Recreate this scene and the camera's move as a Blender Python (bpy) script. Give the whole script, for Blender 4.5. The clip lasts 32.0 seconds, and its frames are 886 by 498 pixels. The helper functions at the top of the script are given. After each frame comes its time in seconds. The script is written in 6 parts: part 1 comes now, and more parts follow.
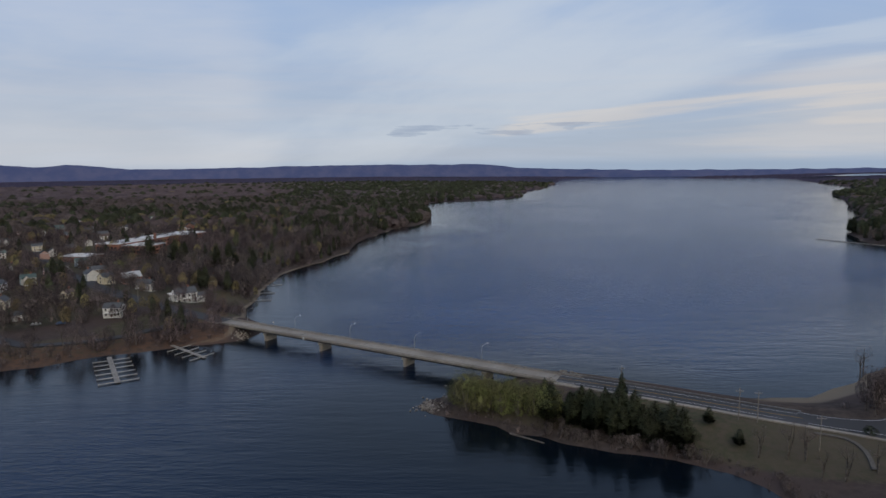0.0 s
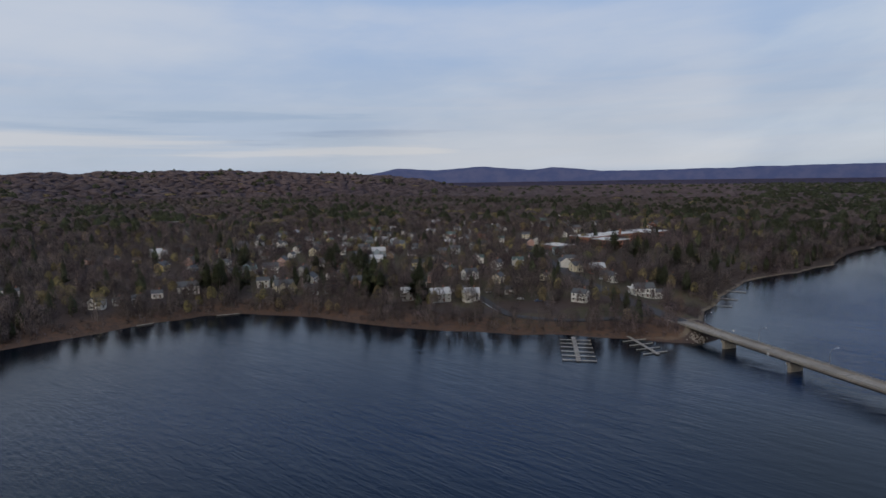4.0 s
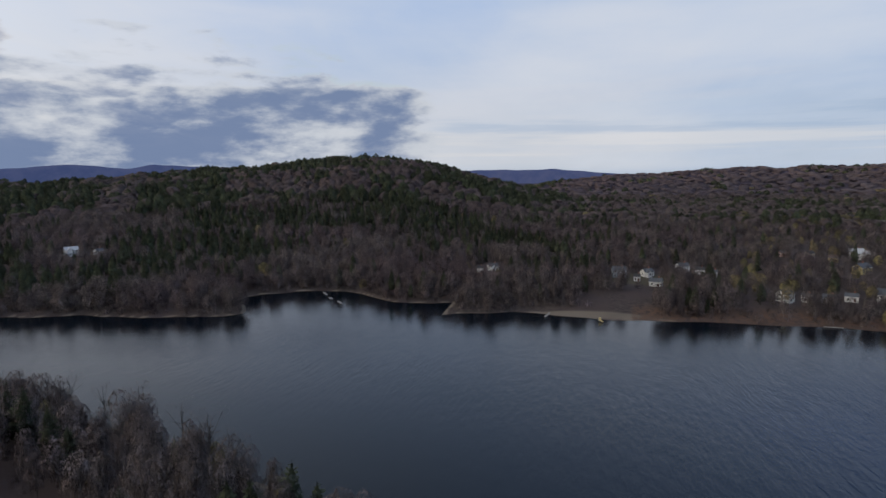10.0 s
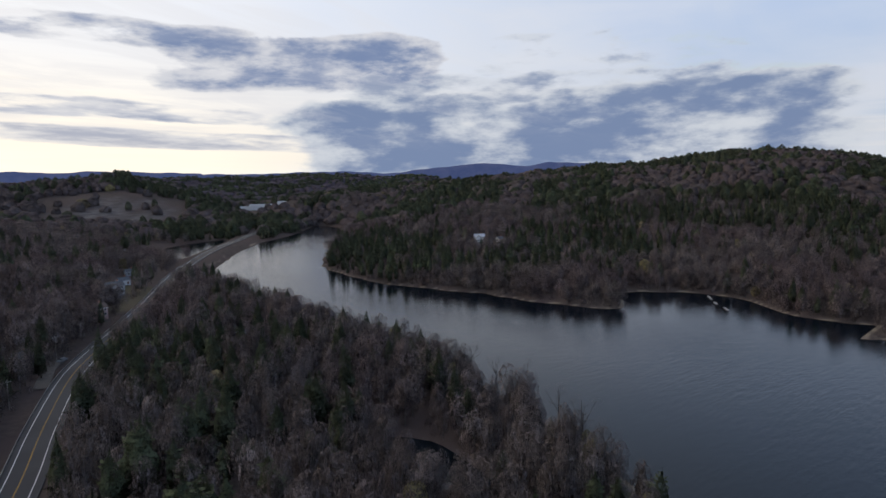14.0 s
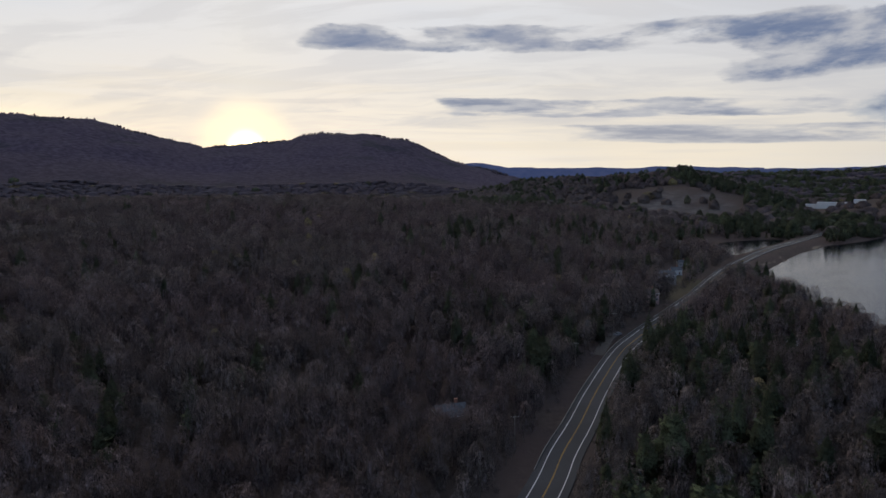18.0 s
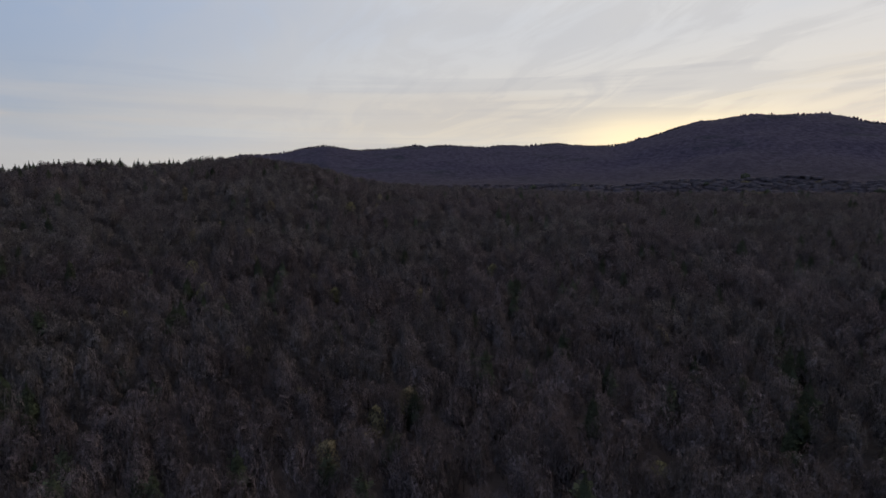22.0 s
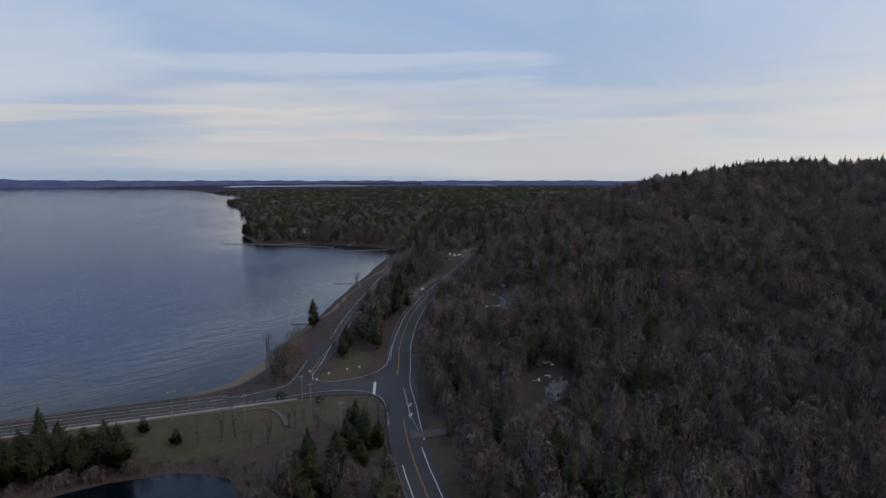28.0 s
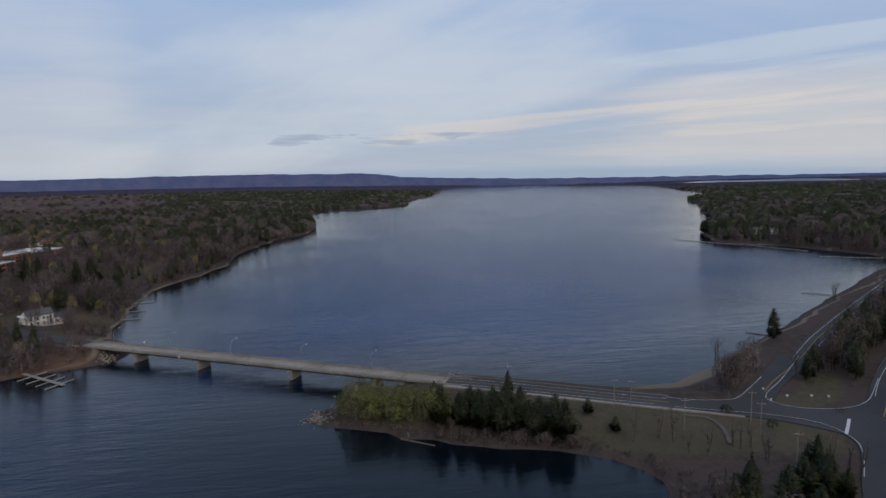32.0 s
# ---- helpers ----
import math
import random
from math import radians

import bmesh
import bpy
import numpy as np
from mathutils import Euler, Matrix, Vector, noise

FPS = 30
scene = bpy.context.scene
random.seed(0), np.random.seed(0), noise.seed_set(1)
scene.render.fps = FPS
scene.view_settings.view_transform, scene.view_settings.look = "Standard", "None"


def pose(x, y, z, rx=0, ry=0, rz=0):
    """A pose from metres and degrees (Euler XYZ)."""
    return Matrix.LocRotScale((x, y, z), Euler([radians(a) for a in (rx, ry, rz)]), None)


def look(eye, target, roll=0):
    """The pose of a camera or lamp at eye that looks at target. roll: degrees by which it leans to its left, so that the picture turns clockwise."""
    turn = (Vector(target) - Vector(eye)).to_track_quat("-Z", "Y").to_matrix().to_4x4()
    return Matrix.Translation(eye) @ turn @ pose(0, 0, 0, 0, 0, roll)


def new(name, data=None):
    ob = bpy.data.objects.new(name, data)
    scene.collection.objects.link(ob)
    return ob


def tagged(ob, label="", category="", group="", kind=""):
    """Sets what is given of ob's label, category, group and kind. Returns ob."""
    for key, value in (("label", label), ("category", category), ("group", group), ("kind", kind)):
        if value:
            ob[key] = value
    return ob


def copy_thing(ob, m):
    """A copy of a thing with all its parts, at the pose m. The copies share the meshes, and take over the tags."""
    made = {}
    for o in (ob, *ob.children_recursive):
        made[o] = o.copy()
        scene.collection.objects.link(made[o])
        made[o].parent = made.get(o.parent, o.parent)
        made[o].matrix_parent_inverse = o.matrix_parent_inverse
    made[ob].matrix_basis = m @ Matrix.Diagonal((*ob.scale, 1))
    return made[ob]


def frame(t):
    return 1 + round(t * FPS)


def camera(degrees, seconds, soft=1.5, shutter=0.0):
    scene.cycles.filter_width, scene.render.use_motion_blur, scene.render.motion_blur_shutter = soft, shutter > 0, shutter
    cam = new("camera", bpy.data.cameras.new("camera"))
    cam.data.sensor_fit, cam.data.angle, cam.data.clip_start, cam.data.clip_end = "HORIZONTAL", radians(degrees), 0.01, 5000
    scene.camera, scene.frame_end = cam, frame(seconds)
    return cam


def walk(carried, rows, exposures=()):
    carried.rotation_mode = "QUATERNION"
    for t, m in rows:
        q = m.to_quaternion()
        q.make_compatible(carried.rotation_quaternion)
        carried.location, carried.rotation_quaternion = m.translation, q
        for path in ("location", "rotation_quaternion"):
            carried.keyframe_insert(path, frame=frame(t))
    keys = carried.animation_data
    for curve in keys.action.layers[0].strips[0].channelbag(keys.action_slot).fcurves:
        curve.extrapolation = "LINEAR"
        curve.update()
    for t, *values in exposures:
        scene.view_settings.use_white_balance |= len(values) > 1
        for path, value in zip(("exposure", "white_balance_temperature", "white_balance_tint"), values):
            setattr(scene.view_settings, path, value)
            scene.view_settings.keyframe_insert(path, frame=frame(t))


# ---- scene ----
# ---- camera: it hangs about 84 m over the water, drifts a few metres and turns once round to its left ----
cam = camera(72.4, 32.0)
PATH = [
    (0, 0.0, 0.0, 85.0, 0.00, -7.28, -0.71), (0.5, -0.4, 0.4, 84.7, 4.74, -7.14, -0.59), (1, -0.8, 0.8, 84.4, 9.50, -7.02, -0.52), (1.5, -1.2, 1.2, 84.1, 14.18, -6.92, -0.55),
    (2, -1.6, 1.5, 83.8, 19.33, -6.85, -0.61), (2.5, -1.9, 1.8, 83.5, 24.89, -6.79, -0.67), (3, -2.3, 2.0, 83.3, 30.58, -6.73, -0.76), (3.5, -2.6, 2.2, 83.1, 36.34, -6.66, -0.82),
    (5.5, -3.9, 2.8, 82.4, 57.33, -6.48, -0.65), (6, -4.2, 2.9, 82.3, 62.80, -6.45, -0.50), (6.5, -4.5, 2.9, 82.1, 68.18, -6.41, -0.35), (7, -4.7, 2.9, 82.0, 73.45, -6.39, -0.31),
    (7.5, -5.0, 2.9, 81.9, 78.59, -6.38, -0.35), (8, -5.2, 2.9, 81.8, 83.31, -6.39, -0.35), (8.5, -5.4, 2.9, 81.8, 87.98, -6.40, -0.32), (9, -5.7, 2.8, 81.7, 92.38, -6.43, -0.31),
    (9.5, -5.9, 2.7, 81.7, 97.47, -6.47, -0.29), (10, -6.0, 2.7, 81.6, 101.76, -6.50, -0.29), (10.5, -6.2, 2.5, 81.6, 105.82, -6.51, -0.36), (11, -6.4, 2.4, 81.6, 109.97, -6.53, -0.46),
    (11.5, -6.5, 2.3, 81.6, 114.12, -6.56, -0.54), (12, -6.7, 2.2, 81.6, 118.56, -6.58, -0.60), (12.5, -6.8, 2.0, 81.6, 123.27, -6.60, -0.63), (13, -6.9, 1.8, 81.6, 127.69, -6.62, -0.66),
    (13.5, -7.0, 1.7, 81.7, 132.20, -6.64, -0.67), (15.5, -7.2, 0.9, 81.9, 153.57, -6.64, -0.46), (16, -7.2, 0.7, 81.9, 160.14, -6.64, -0.54), (16.5, -7.2, 0.5, 82.0, 166.72, -6.65, -0.54),
    (17, -7.2, 0.3, 82.0, 173.06, -6.64, -0.51), (17.5, -7.2, 0.2, 82.1, 179.67, -6.65, -0.48), (18, -7.2, -0.0, 82.2, 186.29, -6.69, -0.45), (18.5, -7.1, -0.2, 82.3, 193.51, -6.70, -0.47),
    (19, -7.0, -0.4, 82.4, 201.23, -6.70, -0.47), (19.5, -6.9, -0.6, 82.4, 209.08, -6.71, -0.42), (20, -6.8, -0.7, 82.5, 216.70, -6.70, -0.48), (20.5, -6.7, -0.9, 82.6, 224.05, -6.65, -0.61),
    (21, -6.6, -1.1, 82.7, 231.40, -6.61, -0.64), (21.5, -6.4, -1.2, 82.8, 239.21, -6.60, -0.56), (22, -6.3, -1.3, 82.8, 247.86, -6.58, -0.48), (22.5, -6.1, -1.4, 82.9, 255.65, -6.55, -0.47),
    (23, -5.9, -1.5, 83.0, 261.62, -6.55, -0.44), (23.5, -5.7, -1.6, 83.1, 266.70, -6.54, -0.38), (24, -5.5, -1.7, 83.1, 271.17, -6.54, -0.35), (24.5, -5.2, -1.7, 83.2, 275.86, -6.54, -0.32),
    (25, -4.9, -1.7, 83.3, 280.55, -6.54, -0.25), (25.5, -4.7, -1.7, 83.3, 285.54, -6.56, -0.10), (27.5, -3.4, -1.5, 83.5, 303.70, -6.54, 0.07), (28, -3.0, -1.4, 83.5, 307.63, -6.56, -0.02),
    (28.5, -2.6, -1.3, 83.6, 311.50, -6.57, -0.09), (29, -2.2, -1.1, 83.6, 315.87, -6.59, -0.18), (29.5, -1.8, -0.9, 83.6, 320.86, -6.59, -0.30), (30, -1.3, -0.7, 83.6, 326.25, -6.60, -0.39),
    (30.5, -0.9, -0.4, 83.6, 332.07, -6.62, -0.45), (31, -0.4, -0.1, 83.5, 337.68, -6.63, -0.58), (31.5, 0.1, 0.2, 83.5, 343.26, -6.60, -0.79), (32, 0.6, 0.6, 83.5, 349.28, -6.56, -1.06),
]
walk(cam, [(t, pose(x, y, z, 90 + tilt, 0, turn) @ pose(0, 0, 0, 0, 0, lean))
           for t, x, y, z, turn, tilt, lean in PATH],
     [(0, 0.0), (6, 0.0), (10, 0.14), (13, 0.28), (16, 0.06), (18, -0.16), (20, -0.35), (23, -0.27), (25, -0.10), (27, 0.0), (32, 0.0)])

# ---- world: dusk sky, sun just behind the mountains in the south ----
SUN_AZ, SUN_EL = 204.0, 2.4          # degrees; azimuths are counted to the left from +y


def heading(az, el=0.0):
    a, e = radians(az), radians(el)
    return Vector((-math.sin(a) * math.cos(e), math.cos(a) * math.cos(e), math.sin(e)))


class Nodes:
    """Short hand for node trees."""

    def __init__(self, tree):
        self.tree = tree
        tree.nodes.clear()

    def add(self, kind, **values):
        n = self.tree.nodes.new(kind)
        for key, value in values.items():
            setattr(n, key, value)
        return n

    def put(self, socket, value):
        if isinstance(value, bpy.types.NodeSocket):
            self.tree.links.new(value, socket)
        elif value is not None:
            if isinstance(value, (tuple, list)) and socket.type == "RGBA" and len(value) == 3:
                value = (*value, 1)
            socket.default_value = value

    def math(self, op, a, b=None, c=None):
        n = self.add("ShaderNodeMath", operation=op)
        for s, v in zip(n.inputs, (a, b, c)):
            self.put(s, v)
        return n.outputs[0]

    def vec(self, op, a, b=None):
        n = self.add("ShaderNodeVectorMath", operation=op)
        self.put(n.inputs[0], a)
        if b is not None:
            self.put(n.inputs[3] if op == "SCALE" else n.inputs[1], b)
        return n.outputs["Value"] if op in ("DOT_PRODUCT", "LENGTH", "DISTANCE") else n.outputs[0]

    def mix(self, f, a, b, blend="MIX"):
        n = self.add("ShaderNodeMix", data_type="RGBA", blend_type=blend)
        self.put(n.inputs[0], f)
        self.put(n.inputs[6], a)
        self.put(n.inputs[7], b)
        return n.outputs[2]

    def step(self, x, lo, hi, a=0.0, b=1.0):
        n = self.add("ShaderNodeMapRange", interpolation_type="SMOOTHSTEP")
        for s, v in zip(n.inputs, (x, lo, hi, a, b)):
            self.put(s, v)
        return n.outputs[0]

    def noise(self, vector, scale, detail=4.0, rough=0.5, distortion=0.0):
        n = self.add("ShaderNodeTexNoise")
        self.put(n.inputs["Vector"], vector)
        for key, v in (("Scale", scale), ("Detail", detail), ("Roughness", rough), ("Distortion", distortion)):
            self.put(n.inputs[key], v)
        return n.outputs[0]

    def scaled(self, vector, s):
        n = self.add("ShaderNodeMapping")
        self.put(n.inputs["Vector"], vector)
        n.inputs["Scale"].default_value = s
        return n.outputs[0]


world = bpy.data.worlds.new("dusk_sky")
scene.world = world
world.use_nodes = True
N = Nodes(world.node_tree)
way = N.add("ShaderNodeTexCoord").outputs["Generated"]
xyz = N.add("ShaderNodeSeparateXYZ")
N.put(xyz.inputs[0], way)
up = N.math("MAXIMUM", xyz.outputs[2], 0.0)
sunward = N.vec("DOT_PRODUCT", way, tuple(heading(SUN_AZ)))
near_sun = N.vec("DOT_PRODUCT", way, tuple(heading(SUN_AZ, SUN_EL + 0.35)))
air = N.add("ShaderNodeTexSky", sky_type="NISHITA", sun_disc=False, sun_elevation=radians(SUN_EL),
            sun_rotation=radians(-SUN_AZ), altitude=100.0, air_density=1.0, dust_density=1.5, ozone_density=2.0)
# thin high cloud: pale veil, bluer gaps, warmer towards the sun and the horizon
rise = N.math("MULTIPLY", N.math("ARCSINE", N.math("MINIMUM", up, 1.0)), 180 / math.pi)
from_sun = N.math("MULTIPLY", N.math("ARCTAN2", N.vec("DOT_PRODUCT", way, tuple(heading(240.0))), N.vec("DOT_PRODUCT", way, tuple(heading(150.0)))), 180 / math.pi)
flat = N.math("ADD", up, 0.16)
cloud_xy = N.add("ShaderNodeCombineXYZ")
N.put(cloud_xy.inputs[0], N.math("DIVIDE", xyz.outputs[0], flat))
N.put(cloud_xy.inputs[1], N.math("DIVIDE", xyz.outputs[1], flat))


def window_(x, a, b, soft):
    return N.math("MULTIPLY", N.step(x, a - soft, a), N.step(x, b + soft, b))


veil = N.noise(N.scaled(cloud_xy.outputs[0], (0.34, 0.46, 1)), 1.0, 4.0, 0.5, 0.7)
wisp = N.noise(N.scaled(cloud_xy.outputs[0], (1.1, 2.6, 1)), 1.0, 6.0, 0.6, 1.2)
streak = N.noise(N.scaled(way, (1.6, 1.6, 30.0)), 1.0, 4.0, 0.5, 0.4)
sunside = N.step(sunward, -0.1, 1.0)
backside = N.step(sunward, 0.35, -0.6)
high = N.mix(sunside, (0.34, 0.47, 0.71), (0.84, 0.86, 0.91))
low = N.mix(sunside, (0.42, 0.49, 0.59), (1.16, 1.02, 0.80))
clear = N.mix(N.step(rise, 0.5, 15.0), low, high)
clear = N.mix(N.step(rise, 16.0, 45.0), clear, N.mix(backside, (0.42, 0.45, 0.52), (0.20, 0.33, 0.62)))
pale = N.mix(N.step(rise, 16.0, 46.0), N.mix(sunside, (0.49, 0.57, 0.70), (1.0, 0.96, 0.90)), N.mix(backside, (0.48, 0.49, 0.53), (0.30, 0.41, 0.64)))
cover = N.math("MULTIPLY", N.step(N.math("ADD", N.math("MULTIPLY", veil, 0.75), N.math("MULTIPLY", wisp, 0.25)), 0.38, 0.66), 0.62)
sky = N.mix(cover, clear, pale)
# unseen bright band added over the sunken sun, high above the mountains, as front light
fill_band = N.math("MULTIPLY", N.step(sunward, 0.25, 0.95), window_(rise, 30.0, 55.0, 16.0))
sky = N.mix(N.math("MULTIPLY", fill_band, 0.9), sky, (2.3, 2.0, 1.6))
# soft level bands low in the sky: some peach, some blue
band = N.math("MULTIPLY", N.step(streak, 0.50, 0.64), window_(rise, 2.0, 8.0, 2.5))
sky = N.mix(N.math("MULTIPLY", band, N.math("ADD", N.math("MULTIPLY", sunside, 0.30), 0.12)), sky, N.mix(sunside, (0.64, 0.59, 0.60), (0.96, 0.87, 0.72)))
blue_band = N.math("MULTIPLY", N.step(streak, 0.47, 0.36), window_(rise, 2.5, 9.0, 2.0))
sky = N.mix(N.math("MULTIPLY", blue_band, N.math("ADD", N.math("MULTIPLY", sunside, 0.26), 0.12)), sky, N.mix(sunside, (0.33, 0.45, 0.68), (0.66, 0.65, 0.67)))
sky = N.mix(N.math("MULTIPLY", N.step(rise, 1.3, 0.3), N.math("MULTIPLY", N.step(sunward, 0.55, 0.1), 0.6)), sky, (0.30, 0.40, 0.55))
sky = N.mix(0.06, sky, N.mix(1.0, air.outputs[0], (0.10, 0.10, 0.10), "MULTIPLY"))
def cloud(sky, a, b, lo, hi, size, thick, soft_az, soft_el, tones, strength, seed, tilt=0.0, side=None, soft=0.06, heaped=False):
    """Clouds between two azimuths (counted from 150 degrees, or from side's zero) and two elevations."""
    az = from_sun if side is None else side
    chart = N.add("ShaderNodeCombineXYZ")
    N.put(chart.inputs[0], az)
    tilted = N.math("ADD", rise, N.math("MULTIPLY", az, tilt))
    N.put(chart.inputs[1], tilted)
    at = N.vec("ADD", N.scaled(chart.outputs[0], (*size, 1)), (seed, seed * 1.7, 0))
    n_ = N.noise(at, 1.0, 9.0, 0.56, 0.15)
    here = N.math("MULTIPLY", window_(az, a, b, soft_az), window_(tilted, lo, hi, soft_el))
    body = N.math("ADD", n_, N.math("MULTIPLY", N.math("SUBTRACT", here, 1.0), 0.48))
    edge = N.step(body, thick, thick + soft)
    shade = N.step(body, thick + 0.02, thick + 0.18)
    if heaped:
        puff = N.noise(N.vec("ADD", N.vec("SCALE", at, 2.3), (7.0, 0.9, 0)), 1.0, 7.0, 0.6)
        shade = N.step(N.math("ADD", body, N.math("MULTIPLY", N.math("SUBTRACT", puff, 0.5), 0.75)), thick + 0.02, thick + 0.32)
    return N.mix(N.math("MULTIPLY", edge, strength), sky, N.mix(shade, tones[0], tones[1]), "DARKEN" if heaped else "MIX")


from_north = N.math("MULTIPLY", N.math("ARCTAN2", N.vec("DOT_PRODUCT", way, tuple(heading(90.0))), N.vec("DOT_PRODUCT", way, tuple(heading(0.0)))), 180 / math.pi)
cold = ((0.52, 0.55, 0.60), (0.160, 0.215, 0.345))
warm = ((0.56, 0.57, 0.61), (0.165, 0.220, 0.36))
cream = ((0.58, 0.58, 0.60), (0.74, 0.66, 0.58))
milk = ((0.55, 0.63, 0.73), (0.66, 0.70, 0.74))
slate = ((0.36, 0.43, 0.54), (0.22, 0.29, 0.43))
# over the lake: a broad milky patch, cream streaks low down, a few slate cloudlets
sky = cloud(sky, -20, 18, 4.0, 13.0, (0.030, 0.09), 0.27, 26, 6.0, milk, 0.45, 41.0, 0.25, from_north, 0.30)
sky = cloud(sky, -46, -8, 3.0, 4.4, (0.05, 0.80), 0.36, 8, 1.0, cream, 0.45, 47.0, 0.055, from_north, 0.24)
sky = cloud(sky, -74, -34, 3.4, 5.0, (0.04, 0.70), 0.40, 10, 1.2, cream, 0.38, 52.0, 0.01, from_north, 0.24)
sky = cloud(sky, -60, -28, 7.0, 9.5, (0.03, 0.50), 0.44, 10, 1.6, milk, 0.35, 57.0, 0.03, from_north, 0.20)
sky = cloud(sky, -14, 4, 3.3, 4.2, (0.16, 1.1), 0.505, 4, 0.5, slate, 0.55, 64.0, 0.0, from_north)
sky = cloud(sky, 28, 60, 2.8, 4.4, (0.05, 0.6), 0.50, 8, 0.8, slate, 0.4, 68.0, 0.0, from_north, 0.12)
sky = cloud(sky, -112, -36, 0.6, 7.0, (0.020, 0.22), 0.27, 32, 3.0, ((0.58, 0.58, 0.61), (0.76, 0.69, 0.62)), 0.40, 61.0, 0.0, from_north, 0.30)
# over the town and the hills: a pale veil with cream and slate bands
haze = ((0.55, 0.60, 0.67), (0.68, 0.68, 0.70))
sky = cloud(sky, 20, 128, 1.5, 14.0, (0.022, 0.10), 0.30, 16, 4.0, haze, 0.42, 71.0, 0.0, from_north, 0.34)
sky = cloud(sky, 44, 112, 2.4, 4.2, (0.03, 0.75), 0.40, 12, 1.0, ((0.60, 0.59, 0.60), (0.74, 0.69, 0.64)), 0.34, 76.0, 0.0, from_north, 0.18)
sky = cloud(sky, 50, 100, 4.2, 6.0, (0.035, 0.55), 0.44, 10, 1.0, ((0.40, 0.48, 0.60), (0.30, 0.40, 0.55)), 0.55, 83.0, 0.0, from_north, 0.14)
sky = cloud(sky, -66, 20, 0.0, 16.0, (0.022, 0.09), 0.26, 22, 5.0, ((0.60, 0.62, 0.68), (0.70, 0.68, 0.68)), 0.22, 91.0, 0.0, None, 0.30)
# blue-grey heaped cloud over the river and towards the sun
sky = cloud(sky, -42, -4, 1.0, 6.2, (0.085, 0.21), 0.250, 11, 2.2, cold, 1.0, 3.0, 0.03, None, 0.12, True)
sky = cloud(sky, -36, -8, 7.4, 9.0, (0.10, 0.32), 0.345, 9, 1.6, cold, 0.85, 8.0, 0.0, None, 0.14, True)
sky = cloud(sky, -44, -18, 9.5, 12.5, (0.13, 0.36), 0.50, 8, 1.4, cold, 0.60, 11.0, 0.0, None, 0.10, True)
sky = cloud(sky, -10, 8, 8.6, 11.8, (0.105, 0.28), 0.275, 9, 1.8, warm, 1.0, 14.0, 0.03, None, 0.10, True)
sky = cloud(sky, 6, 46, 11.0, 12.4, (0.11, 0.36), 0.345, 7, 1.2, warm, 0.90, 22.0, -0.02, None, 0.12, True)
sky = cloud(sky, 4, 34, 4.9, 6.0, (0.08, 0.50), 0.355, 7, 0.8, warm, 0.85, 31.0, -0.03, None, 0.12, True)
sky = cloud(sky, -2, 24, 2.6, 3.8, (0.07, 0.50), 0.36, 7, 0.7, warm, 0.75, 37.0, -0.03, None, 0.14, True)
cirrus = N.math("MULTIPLY", N.step(wisp, 0.42, 0.60), N.math("MULTIPLY", sunside, window_(rise, 6.0, 30.0, 4.0)))
sky = N.mix(N.math("MULTIPLY", cirrus, 0.30), sky, (0.58, 0.58, 0.62))
# the sun itself, sunk into the notch, with its glow in the thin cloud
column = N.math("MULTIPLY", N.math("POWER", N.math("MAXIMUM", N.math("SUBTRACT", 1.0, N.math("ABSOLUTE", N.math("DIVIDE", N.math("SUBTRACT", from_sun, SUN_AZ - 150), 9.0))), 0.0), 1.5), N.step(rise, 20.0, 3.0))
sky = N.mix(N.math("MULTIPLY", column, 0.55), sky, (1.0, 0.95, 0.84))
sky = N.mix(N.math("POWER", N.step(near_sun, 0.9940, 1.0), 3.0), sky, (1.6, 1.3, 0.85))
sky = N.mix(N.math("POWER", N.step(near_sun, 0.99920, 1.0), 3.0), sky, (5.0, 4.0, 2.2))
horizon_gold = N.math("MULTIPLY", window_(from_sun, 73, 80, 13), N.step(rise, 8.0, 3.0))
sky = N.mix(N.math("MULTIPLY", N.math("POWER", horizon_gold, 1.5), 0.9), sky, (1.55, 1.28, 0.80))
background = N.add("ShaderNodeBackground")
N.put(background.inputs["Color"], sky)
N.put(background.inputs["Strength"], 1.0)
N.put(N.add("ShaderNodeOutputWorld").inputs["Surface"], background.outputs[0])

sun = new("sun", bpy.data.lights.new("sun", "SUN"))
sun.data.energy, sun.data.angle, sun.data.color = 0.7, radians(2.0), (1.0, 0.72, 0.45)
sun.matrix_world = look(heading(SUN_AZ, SUN_EL) * 100, (0, 0, 0))

# ---- materials ----
MATS = {}


